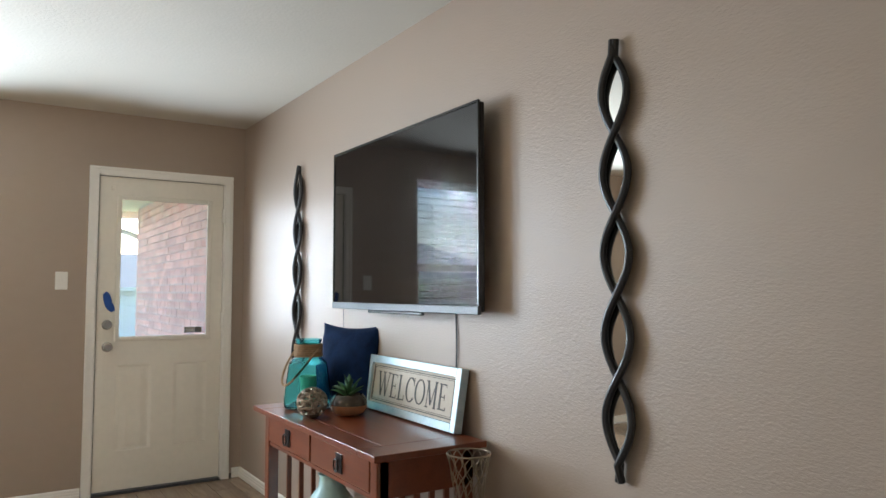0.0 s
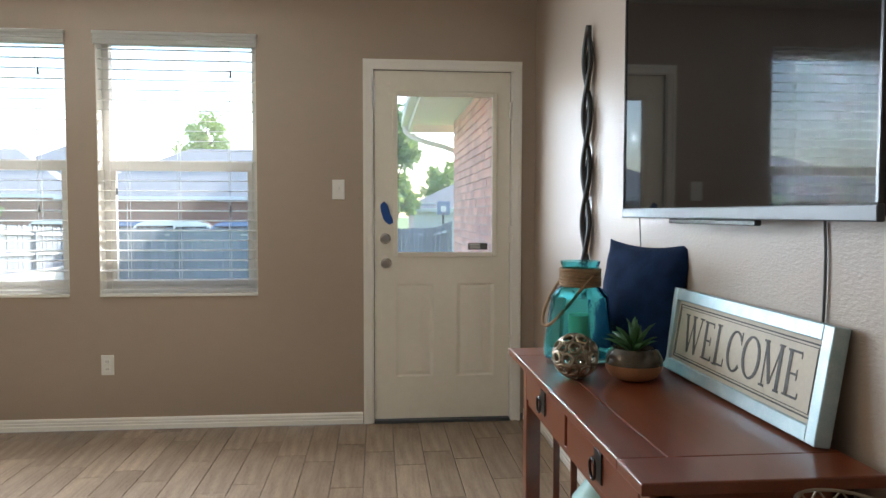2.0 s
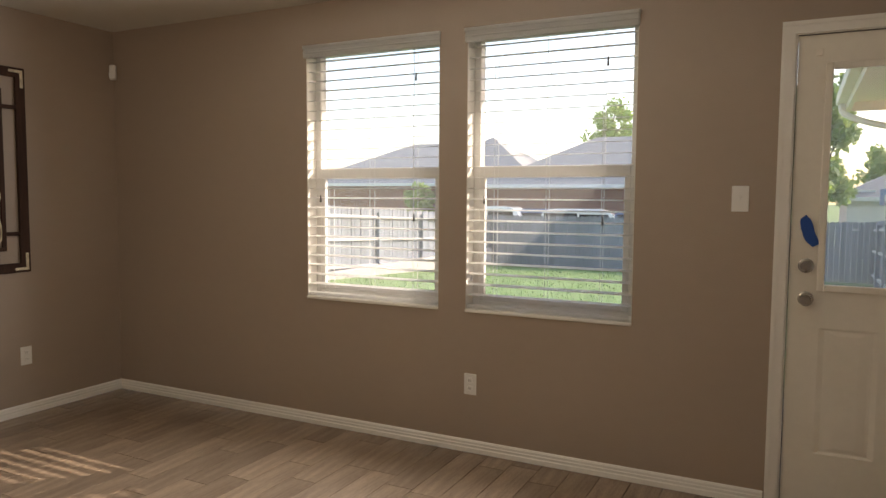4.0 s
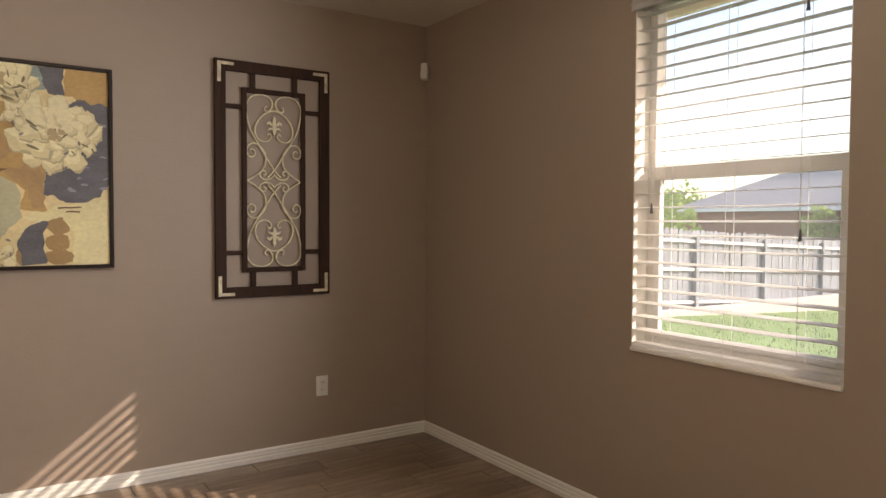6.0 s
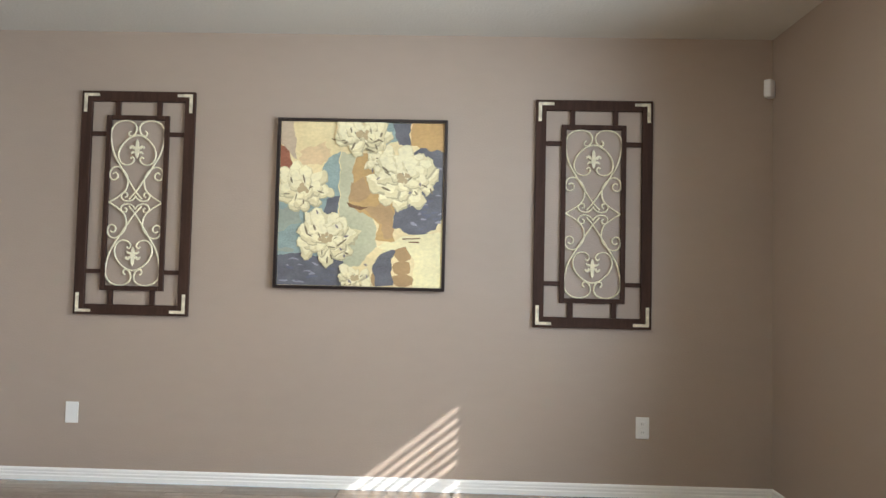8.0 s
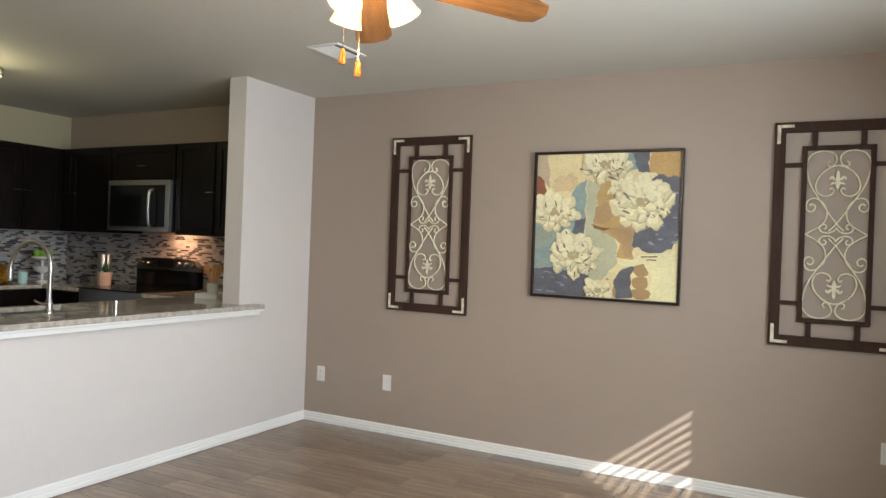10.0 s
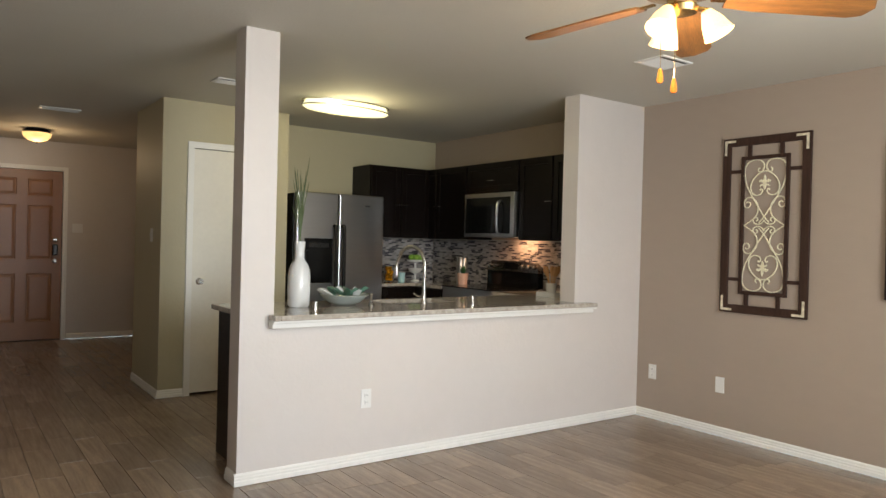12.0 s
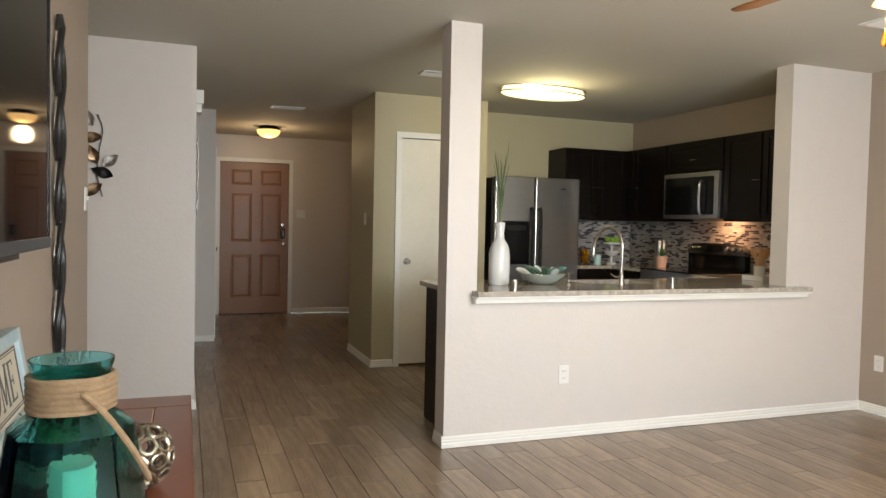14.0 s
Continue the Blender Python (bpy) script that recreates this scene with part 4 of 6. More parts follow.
# half of the upper scrolls: heart, inner heart, side scroll and its eye, small centre curl
SCROLLS = (
    [(0.041, 0.404), (0.052, 0.394), (0.048, 0.378), (0.029, 0.378), (0.013, 0.397), (0.01, 0.427), (0.031, 0.453), (0.074, 0.463), (0.121, 0.45), (0.150, 0.413), (0.152, 0.356), (0.131, 0.273), (0.09, 0.2), (0.043, 0.125), (0.001, 0.062), (-0.036, 0.02)],
    [(0.001, 0.381), (0.028, 0.374), (0.062, 0.353), (0.094, 0.315), (0.107, 0.269), (0.094, 0.229), (0.063, 0.212), (0.031, 0.22), (0.017, 0.241), (0.027, 0.257), (0.038, 0.248)],
    [(0.135, 0.160), (0.122, 0.168), (0.107, 0.158), (0.108, 0.138), (0.128, 0.126), (0.147, 0.138), (0.151, 0.165), (0.136, 0.193), (0.106, 0.2), (0.076, 0.183), (0.052, 0.149), (0.047, 0.109), (0.059, 0.069), (0.094, 0.035), (0.150, 0.0)],
    [(-0.003, 0.039), (0.015, 0.018), (0.041, 0.008), (0.069, 0.014), (0.081, 0.034), (0.071, 0.053), (0.052, 0.053), (0.048, 0.037), (0.059, 0.03)],
)
# half of a fleur: spindle, side arm, cross bar, foot
FLEUR = (
    [(0.0, 0.055), (0.008, 0.040), (0.009, 0.020), (0.012, 0.0), (0.010, -0.022), (0.007, -0.040), (0.0, -0.052)],
    [(0.010, 0.0), (0.014, 0.014), (0.026, 0.024), (0.040, 0.018), (0.043, 0.006), (0.036, 0.001), (0.033, 0.009), (0.027, 0.010), (0.024, 0.0)],
    [(0.010, -0.022), (0.010, -0.010), (0.024, -0.010), (0.036, -0.020), (0.034, -0.028), (0.024, -0.022)],
)


def scroll_panel(y, z):
    """y, z: the panel's centre; it hangs on the west wall."""
    t = thing("scroll_wall_panel", (0, y, z), "dark brown wood wall panel with cream metal scrollwork and corner straps", "wall decoration", "scroll wall panels")
    a, b = 0.322, 0.628
    part("outer_frame", boxes([(0.004, 0.026, -a, -a + 0.058, -b, b), (0.004, 0.026, a - 0.058, a, -b, b), (0.004, 0.026, -a + 0.058, a - 0.058, b - 0.058, b), (0.004, 0.026, -a + 0.058, a - 0.058, -b, -b + 0.058)], 0.002), M_BROWNFRAME, t)
    c, d = 0.178, 0.492
    part("inner_frame", boxes([(0.006, 0.024, -c, -c + 0.026, -d, d), (0.006, 0.024, c - 0.026, c, -d, d), (0.006, 0.024, -c + 0.026, c - 0.026, d - 0.026, d), (0.006, 0.024, -c + 0.026, c - 0.026, -d, -d + 0.026)], 0.002), M_BROWNFRAME, t)
    rows = []
    for s in (-1, 1):
        for q in (-1, 1):
            rows.append((0.007, 0.022, *sorted((s * 0.178, s * 0.264)), q * 0.387 - 0.012, q * 0.387 + 0.012))
            rows.append((0.007, 0.022, s * 0.118 - 0.014, s * 0.118 + 0.014, *sorted((q * 0.492, q * 0.570))))
    part("cross_bar", boxes(rows, 0.0015), M_BROWNFRAME, t)
    for s in (-1, 1):
        for q in (-1, 1):
            pts = [(s * (a - 0.014), q * (b - 0.014)), (s * (a - 0.10), q * (b - 0.014)), (s * (a - 0.10), q * (b - 0.030)), (s * (a - 0.032), q * (b - 0.030)), (s * (a - 0.032), q * (b - 0.12)), (s * (a - 0.014), q * (b - 0.12))]
            bm = plate(pts, 0.002, "x")
            bmesh.ops.translate(bm, vec=(0.0265, 0, 0), verts=list(bm.verts))
            part("corner_strap", bm, M_STRAP, t, "distressed cream corner strap")
    bm = bmesh.new()
    for q in (-1, 1):
        for s in (-1, 1):
            for pts in SCROLLS:
                scroll(bm, [(s * u, q * v) for u, v in pts], 0.013 + 0.002 * (s == 1), 0.0047)
    part("scrollwork", bm, M_SCROLL, t, "thin cream metal scrolls", True)
    for q in (-1, 1):
        bm = bmesh.new()
        for side in (-1, 1):
            for o in FLEUR:
                pts = [(side * u, q * (0.300 + v)) for u, v in o]
                plate(pts if side * q > 0 else pts[::-1], 0.007, "x", bm)
        bmesh.ops.translate(bm, vec=(0.014, 0, 0), verts=list(bm.verts))
        part("fleur_ornament", bm, M_SCROLL, t, "small cream cast ornament")
    return t


scroll_panel(-0.984, 1.496)
scroll_panel(-3.535, 1.508)

# ---- floral painting ----
PAINT = {}


def paint(col, name):
    key = tuple(col)
    if key not in PAINT:
        dark = max(col) < 0.22
        PAINT[key] = surf("paint_" + name, col, 0.5, vary=0.5 if dark else 0.2, scale=12 if dark else 5, bump=0.3, bscale=120, second=tuple(c * 2.1 + 0.02 for c in col) if dark else None, stretch=(1, 1, 1.6))
    return PAINT[key]


picture = thing("floral_painting", (0.0, -2.266, 1.524), "square canvas of cream flowers on blue and ochre, dark frame", "painting")
PS = 0.474
part("picture_frame", boxes([(0.002, 0.04, -PS, -PS + 0.016, -PS, PS), (0.002, 0.04, PS - 0.016, PS, -PS, PS), (0.002, 0.04, -PS + 0.016, PS - 0.016, PS - 0.016, PS), (0.002, 0.04, -PS + 0.016, PS - 0.016, -PS, -PS + 0.016)], 0.002), M_PICFRAME, picture, "thin espresso frame")
part("canvas", boxes([(0.003, 0.024, -PS + 0.018, PS - 0.018, -PS + 0.018, PS - 0.018)]), paint((0.80, 0.67, 0.36), "cream_ground"), picture, "cream painted canvas")
rng = random.Random(11)
layer = [0.0]
Q = PS - 0.019


def patch(bm, outline, rough=0.012, step=0.02, seed=0):
    """A flat painted patch with an uneven brushed edge, in picture units 0..1 from the upper left."""
    pts = []
    for i, p in enumerate(outline):
        q = outline[(i + 1) % len(outline)]
        n = max(1, int(math.hypot(q[0] - p[0], q[1] - p[1]) / step))
        for k in range(n):
            u, v = p[0] + (q[0] - p[0]) * k / n, p[1] + (q[1] - p[1]) * k / n
            e = rough if 0.01 < u < 0.99 and 0.01 < v < 0.99 else 0
            u, v = (u + e * (noise.noise((u * 19 + seed, v * 19, seed)) * 1.1 + noise.noise((u * 60, v * 60, seed)) * 0.3),
                    v + e * (noise.noise((u * 19, v * 19 + 9, seed + 5)) * 1.1 + noise.noise((u * 60, v * 60, seed + 3)) * 0.3))
            pts.append((-Q + 2 * Q * min(1, max(0, u)), Q - 2 * Q * min(1, max(0, v))))
    layer[0] += 3.2e-5
    vs = [bm.verts.new((0.0245 + layer[0], a, b)) for a, b in pts]
    f = bm.faces.new(vs)
    f.normal_update()
    bmesh.ops.triangulate(bm, faces=[f], ngon_method='EAR_CLIP')


def patches(name, col, outlines, rough=0.014, label=""):
    for i, o in enumerate(outlines):
        bm = bmesh.new()
        patch(bm, o, rough, 0.012, i * 3.1)
        bmesh.ops.recalc_face_normals(bm, faces=list(bm.faces))
        part(name, bm, paint(col, name), picture, label)


def oval(cx, cy, rx, ry, turn=0, n=10):
    c, s = math.cos(turn), math.sin(turn)
    return [(cx + rx * math.cos(a) * c - ry * math.sin(a) * s, cy + rx * math.cos(a) * s + ry * math.sin(a) * c) for a in (2 * math.pi * k / n for k in range(n))]


INKBLUE, TEALP, OCHRE, CREAM, PALE, RUST = (0.070, 0.070, 0.078), (0.16, 0.205, 0.185), (0.54, 0.35, 0.135), (0.80, 0.70, 0.38), (0.52, 0.51, 0.33), (0.17, 0.06, 0.03)
patches("grey_rose_patch", (0.56, 0.44, 0.30), [[(0, 0), (0.08, 0), (0.09, 0.10), (0.10, 0.23), (0.04, 0.18), (0.0, 0.14)]])
patches("rust_patch", RUST, [[(0, 0.14), (0.05, 0.19), (0.09, 0.27), (0.09, 0.35), (0.0, 0.37)]])
patches("peach_wash", (0.72, 0.54, 0.30), [[(0.12, 0.18), (0.24, 0.12), (0.31, 0.16), (0.28, 0.24), (0.14, 0.27)], [(0.88, 0.72), (0.96, 0.70), (0.97, 0.86), (0.92, 0.84)]], 0.03)
patches("teal_patch", TEALP, [[(0.0, 0.40), (0.24, 0.36), (0.29, 0.22), (0.365, 0.18), (0.365, 0.62), (0.3, 0.82), (0.0, 0.82)], [(0.6, 0.0), (0.7, 0.0), (0.72, 0.1), (0.64, 0.14)]])
patches("sage_wash", (0.34, 0.37, 0.29), [[(0.0, 0.54), (0.12, 0.50), (0.14, 0.60), (0.05, 0.66), (0.0, 0.68)], [(0.0, 0.775), (0.10, 0.78), (0.10, 0.80), (0.0, 0.795)]], 0.02)
patches("pale_green_patch", PALE, [[(0.37, 0.18), (0.46, 0.20), (0.44, 0.48), (0.55, 0.54), (0.60, 0.64), (0.60, 0.76), (0.50, 0.88), (0.40, 0.88), (0.37, 0.6)]])
patches("ochre_patch", OCHRE, [[(0.47, 0.18), (0.60, 0.20), (0.60, 0.35), (0.56, 0.42), (0.70, 0.46), (0.70, 0.66), (0.72, 0.72), (0.60, 0.72), (0.62, 0.62), (0.52, 0.56), (0.42, 0.50), (0.45, 0.30)], [(0.80, 0.0), (1, 0), (1, 0.17), (0.85, 0.15), (0.79, 0.13)]], 0.018)
patches("tan_wash", (0.46, 0.30, 0.14), [[(0.53, 0.54), (0.68, 0.47), (0.70, 0.60), (0.71, 0.70), (0.64, 0.70), (0.63, 0.62)], [(0.44, 0.38), (0.52, 0.34), (0.57, 0.42), (0.50, 0.49), (0.42, 0.49)]], 0.022)
patches("ochre_block", (0.42, 0.27, 0.12), [oval(0.76, 0.80, 0.055, 0.045), oval(0.76, 0.885, 0.06, 0.045), oval(0.765, 0.96, 0.065, 0.04), oval(0.60, 0.95, 0.03, 0.05)], 0.014)
patches("indigo_patch", INKBLUE, [[(0.0, 0.82), (0.12, 0.81), (0.30, 0.82), (0.40, 0.85), (0.40, 1.0), (0, 1)], [(0.70, 0.30), (0.86, 0.15), (1, 0.17), (1, 0.58), (0.97, 0.64), (0.88, 0.68), (0.76, 0.66), (0.70, 0.63)],
                                  [(0.68, 0.0), (0.80, 0.0), (0.79, 0.14), (0.72, 0.13)], [(0.64, 0.79), (0.70, 0.77), (0.71, 0.99), (0.6, 1.0), (0.58, 0.86)], [(0.29, 0.48), (0.36, 0.44), (0.36, 0.60), (0.28, 0.58)]], 0.018)
patches("cream_patch", (0.84, 0.76, 0.43), [[(0.60, 0.76), (0.74, 0.70), (0.90, 0.675), (1, 0.66), (1, 1), (0.83, 1), (0.83, 0.84), (0.78, 0.76), (0.66, 0.78)]], 0.016)
patches("dark_strokes", (0.22, 0.12, 0.055), [[(0.41, 0.49), (0.46, 0.51), (0.55, 0.52), (0.50, 0.535), (0.43, 0.52)], [(0.76, 0.705), (0.87, 0.70), (0.87, 0.708), (0.76, 0.713)], [(0.80, 0.725), (0.86, 0.722), (0.86, 0.730), (0.80, 0.733)], [(0.31, 0.10), (0.36, 0.115), (0.32, 0.112)]], 0.004)

for nm, col, spots in (("slate_stroke", (0.155, 0.155, 0.175), ((0.03, 0.38, 0.84, 0.98), (0.72, 0.98, 0.48, 0.64), (0.88, 0.99, 0.2, 0.6))), ("ink_stroke", (0.07, 0.072, 0.095), ((0.03, 0.38, 0.84, 0.98), (0.72, 0.98, 0.48, 0.64)))):
    patches(nm, col, [oval(rng.uniform(s_[0], s_[1]), rng.uniform(s_[2], s_[3]), rng.uniform(0.012, 0.035), rng.uniform(0.003, 0.008), rng.uniform(-0.4, 0.4)) for s_ in spots for _ in range(9)], 0.012)


def flower(cx, cy, r, n, squash=0.8, seed=0, half=None):
    """A painted blossom: an uneven fan of petals, lit edges and a brown heart."""
    rg = random.Random(seed)
    shade = []
    tones = [((0.50, 0.44, 0.26), []), ((0.72, 0.64, 0.37), []), ((0.84, 0.77, 0.49), [])]
    for ring, (rad, cnt) in enumerate(((0.72, n), (0.46, n - 3), (0.26, max(4, n - 6)))):
        for k in range(cnt):
            a = 2 * math.pi * (k + rg.uniform(-0.3, 0.3)) / cnt + ring
            if half and not half(a):
                continue
            px, py = cx + r * rad * math.cos(a), cy + r * rad * math.sin(a) * squash
            w = r * rg.uniform(0.26, 0.44) * (1 - 0.15 * ring)
            lean = a + rg.uniform(-0.5, 0.5)
            tones[0][1].append(oval(px + 0.003, py + 0.007, w * 1.05, w * 0.74, lean))
            tones[1][1].append(oval(px, py, w * 1.05, w * 0.70, lean))
            tones[2][1].append(oval(px - w * 0.08, py - w * 0.14, w * 0.86, w * 0.50, lean + rg.uniform(-0.3, 0.3)))
            if rg.random() < 0.45:
                shade.append(oval(px + w * rg.uniform(-0.7, 0.7), py + w * 0.5, w * rg.uniform(0.25, 0.5), w * 0.09, lean + rg.uniform(-0.4, 0.4), 8))
    order = list(zip(*(t[1] for t in tones)))
    bms = [bmesh.new() for _ in tones]
    for i, trio in enumerate(order):
        for b_, o in zip(bms, trio):
            patch(b_, o, 0.024, 0.009, i * 1.7 + seed)
    for b_, (col, _) in zip(bms, tones):
        bmesh.ops.recalc_face_normals(b_, faces=list(b_.faces))
        part("painted_petals", b_, paint(col, "petal"), picture, "cream brushed petals")
    if shade:
        patches("petal_shadow_stroke", (0.22, 0.18, 0.10), shade, 0.006)
    patches("flower_heart", (0.50, 0.38, 0.20), [oval(cx + rg.uniform(-0.2, 0.2) * r, cy + rg.uniform(-0.12, 0.12) * r, 0.05 * r + 0.006, 0.012, rg.uniform(0, 3), 6) for _ in range(14)], 0.003)


flower(0.62, 0.24, 0.11, 7, 0.9, 21)
flower(0.76, 0.34, 0.20, 11, 0.84, 3)
flower(0.14, 0.41, 0.17, 10, 0.74, 5)
flower(0.29, 0.71, 0.18, 11, 0.80, 8)
flower(0.50, 0.08, 0.17, 10, 0.5, 12)
flower(0.48, 0.95, 0.10, 8, 0.6, 15)
patches("petal_shade", (0.13, 0.11, 0.11), [oval(*p, 0.013, 0.006, rng.uniform(0, 3), 7) for p in ((0.57, 0.30), (0.60, 0.345), (0.80, 0.43), (0.80, 0.505), (0.42, 0.70), (0.39, 0.78), (0.54, 0.87), (0.55, 0.94), (0.36, 0.64), (0.45, 0.97), (0.24, 0.56), (0.41, 0.82), (0.86, 0.38))], 0.006)

# ---- leaf decoration by the hall ----
spray = thing("metal_leaf_wall_art", (5.325, -5.905, 1.45), "bronze and silver metal leaf spray on the pale hall wall", "wall decoration")
part("stem", tube(bmesh.new(), spline([(0.0, 0.012, -0.02), (0.03, 0.02, 0.12), (0.02, 0.018, 0.28), (0.0, 0.015, 0.42), (0.03, 0.02, 0.52)]), 0.004, 6), M_BRONZE, spray, "", True)
for i, (x, z, rot, L, m) in enumerate(((0.09, 0.50, 60, 0.13, M_LEAFSILV), (0.075, 0.365, -8, 0.15, M_LEAFGOLD), (0.055, 0.255, 70, 0.13, M_LEAFGOLD), (-0.05, 0.22, 140, 0.12, M_LEAFSILV), (0.0, 0.14, 20, 0.14, M_BRONZE), (0.065, 0.02, -35, 0.16, M_LEAFGOLD))):
    bm = bmesh.new()
    n = 8
    rows = []
    for k in range(n + 1):
        u = k / n
        w = 0.036 * math.sin(math.pi * u ** 0.85)
        rows.append([bm.verts.new((L * (u - 0.5), 0.010 + 0.012 * abs(s) + 0.010 * math.sin(3 * u), w * s)) for s in (-1, 0, 1)])
    for a_, b_ in zip(rows, rows[1:]):
        for k in range(2):
            bm.faces.new((a_[k], a_[k + 1], b_[k + 1], b_[k]))
    bmesh.ops.remove_doubles(bm, verts=list(bm.verts), dist=1e-5)
    bmesh.ops.solidify(bm, geom=list(bm.faces), thickness=0.0015)
    ob = part("metal_leaf", bm, m, spray, "", True)
    ob.matrix_basis = pose(x, 0.008, z, 0, -rot, 0)

# ---- hall ----
chime = thing("door_chime", (4.74, -6.5, 2.19), "white door chime box on the hall wall", "chime")
part("chime_cover", box(-0.06, 0, -0.09, 0.09, -0.02, 0.085, 0.006), M_PLASTIC, chime)
part("chime_base", box(-0.045, 0, -0.075, 0.075, -0.085, -0.02, 0.004), M_PLASTIC, chime)
wave = thing("wavy_wall_art", (4.74, -7.3, 1.67), "silver wavy metal wall art on the hall wall", "wall decoration")
for s in (-1, 1):
    part("wave_band", tube(bmesh.new(), [(-0.020 - 0.014 * math.cos(u * 12.5 + (s > 0) * math.pi), s * 0.06, -0.35 + 0.7 * u) for u in (k / 48 for k in range(49))], 0.013, 6, flat=0.5), M_LEAFSILV, wave, "", True)
fd = tagged(thing("door_2", (0, 0, 0), "closed brown six-panel front door", "door"), kind="structure")
six = []
for x0 in (3.475, 3.875):
    six += [(x0, x0 + 0.28, 0.19, 0.79), (x0, x0 + 0.28, 0.97, 1.64), (x0, x0 + 0.28, 1.76, 1.97)]
part("door_leaf", framed_leaf(3.365, 4.305, FL + 0.012, 2.075, -11.11, -11.07, six), M_FDOOR, fd)
bm = bmesh.new()
for p_ in six:
    raised_panel(bm, *p_, -11.07, 1)
bmesh.ops.recalc_face_normals(bm, faces=list(bm.faces))
part("door_panel", bm, M_FDOOR, fd, "raised brown door panels")
fd.location.x, fd.location.z, fd.scale.z = 0.045, 0.0007, 1.0165
casing("trim_front_door", 3.405, 4.355, 2.115, -11.06, 1)
structure("front_door_backing", boxes([(3.36, 4.39, -11.26, -11.12, FL, 2.13)]), M_FDOOR)
part("smart_lock", box(3.41, 3.475, -11.07, -11.03, 1.02, 1.16, 0.015, 3), M_BEZEL, fd, "black lock body")
part("deadbolt", box(3.42, 3.47, -11.07, -11.045, 1.19, 1.24, 0.01), M_NICKEL, fd, "nickel deadbolt")
knob(fd, "door_knob", 3.443, -11.07, 0.95, 1)
part("peephole", box(3.81, 3.82, -11.07, -11.064, 1.52, 1.53, 0.002), M_BRASS, fd)
casing("trim_pantry_door", 2.285, 2.93, 2.085, -7.0, 1)
pdoor = tagged(thing("door_3", (0, 0, 0), "closed plain cream pantry door", "door"), kind="structure")
part("door_leaf", box(2.29, 2.925, -7.045, -7.012, FL + 0.02, 2.08, 0.002), M_DOOR, pdoor)
structure("pantry_backing", boxes([(2.2, 2.96, -7.125, -7.105, FL, 2.095)]), M_BLACK)
knob(pdoor, "door_knob", 2.862, -7.012, 0.94, 1, 0.026, 0.06)
casing_side = part("trim_closet", boxes([(4.482, 4.50, -9.95, -9.89, FL, 2.1), (4.482, 4.50, -9.05, -8.99, FL, 2.1), (4.482, 4.50, -9.89, -9.05, 2.04, 2.1)]), M_TRIM)
tagged(casing_side, "white casing of the hall closet door", kind="structure")
cdoor = tagged(thing("door_4", (0, 0, 0), "closed white hall closet door", "door"), kind="structure")
part("door_leaf", box(4.488, 4.50, -9.89, -9.05, FL + 0.01, 2.04), M_DOOR, cdoor)
kb = knob(cdoor, "door_knob", 0, 0, 0, 1, 0.024, 0.05)
kb.matrix_basis = pose(4.488, -9.82, 0.93, 0, 0, 90)


def vent(name, x, y, sx, sy, label):
    t = thing(name, (x, y, H), label, "vent")
    part("vent_frame", boxes([(-sx, sx, -sy, -sy + 0.02, -0.008, 0), (-sx, sx, sy - 0.02, sy, -0.008, 0), (-sx, -sx + 0.02, -sy + 0.02, sy - 0.02, -0.008, 0), (sx - 0.02, sx, -sy + 0.02, sy - 0.02, -0.008, 0)], 0.002), M_PLASTIC, t)
    # A black sheet puts in the shade of the duct behind the slats.
    part("vent_duct_shade", boxes([(-sx + 0.02, sx - 0.02, -sy + 0.02, sy - 0.02, -0.002, -0.001)]), M_BLACK, t)
    n = int((2 * sy - 0.05) / 0.022)
    sl = None
    for k in range(n):
        if sl is None:
            sl = part("vent_slat", box(-sx + 0.02, sx - 0.02, -0.0055, 0.0055, -0.0008, 0.0008), M_PLASTIC, t)
            ob = sl
        else:
            ob = new("vent_slat", sl.data)
            ob.parent = t
        ob.matrix_basis = pose(0, -sy + 0.032 + k * 0.022, -0.008, 35, 0, 0)


vent("ceiling_vent", 1.06, -3.615, 0.145, 0.11, "white slatted ceiling vent in the living room")
vent("ceiling_vent", 2.92, -6.03, 0.16, 0.09, "white slatted ceiling vent by the kitchen")
vent("ceiling_vent", 3.8, -8.3, 0.17, 0.08, "white slatted ceiling vent in the hall")
hl = thing("hall_ceiling_light", (3.82, -9.95, H), "lit alabaster dome ceiling light with a bronze rim", "ceiling light")
part("rim", lathe([(0, 0), (0.11, 0), (0.140, -0.03), (0.150, -0.040), (0.145, -0.046), (0.14, -0.04), (0, -0.04)], 30), M_BRONZE, hl, "bronze rim", True)
part("glass_dome", lathe([(0.148, -0.044), (0.138, -0.085), (0.10, -0.12), (0.04, -0.14), (0, -0.143)], 30), M_HALLGLASS, hl, "lit alabaster glass", True)
part("finial", lathe([(0, -0.142), (0.008, -0.144), (0.010, -0.155), (0, -0.162)], 12), M_BRONZE, hl, "", True)
lamp("hall_lamp", (3.82, -9.95, 2.22), 1.35, 0.1, (1.0, 0.72, 0.42))

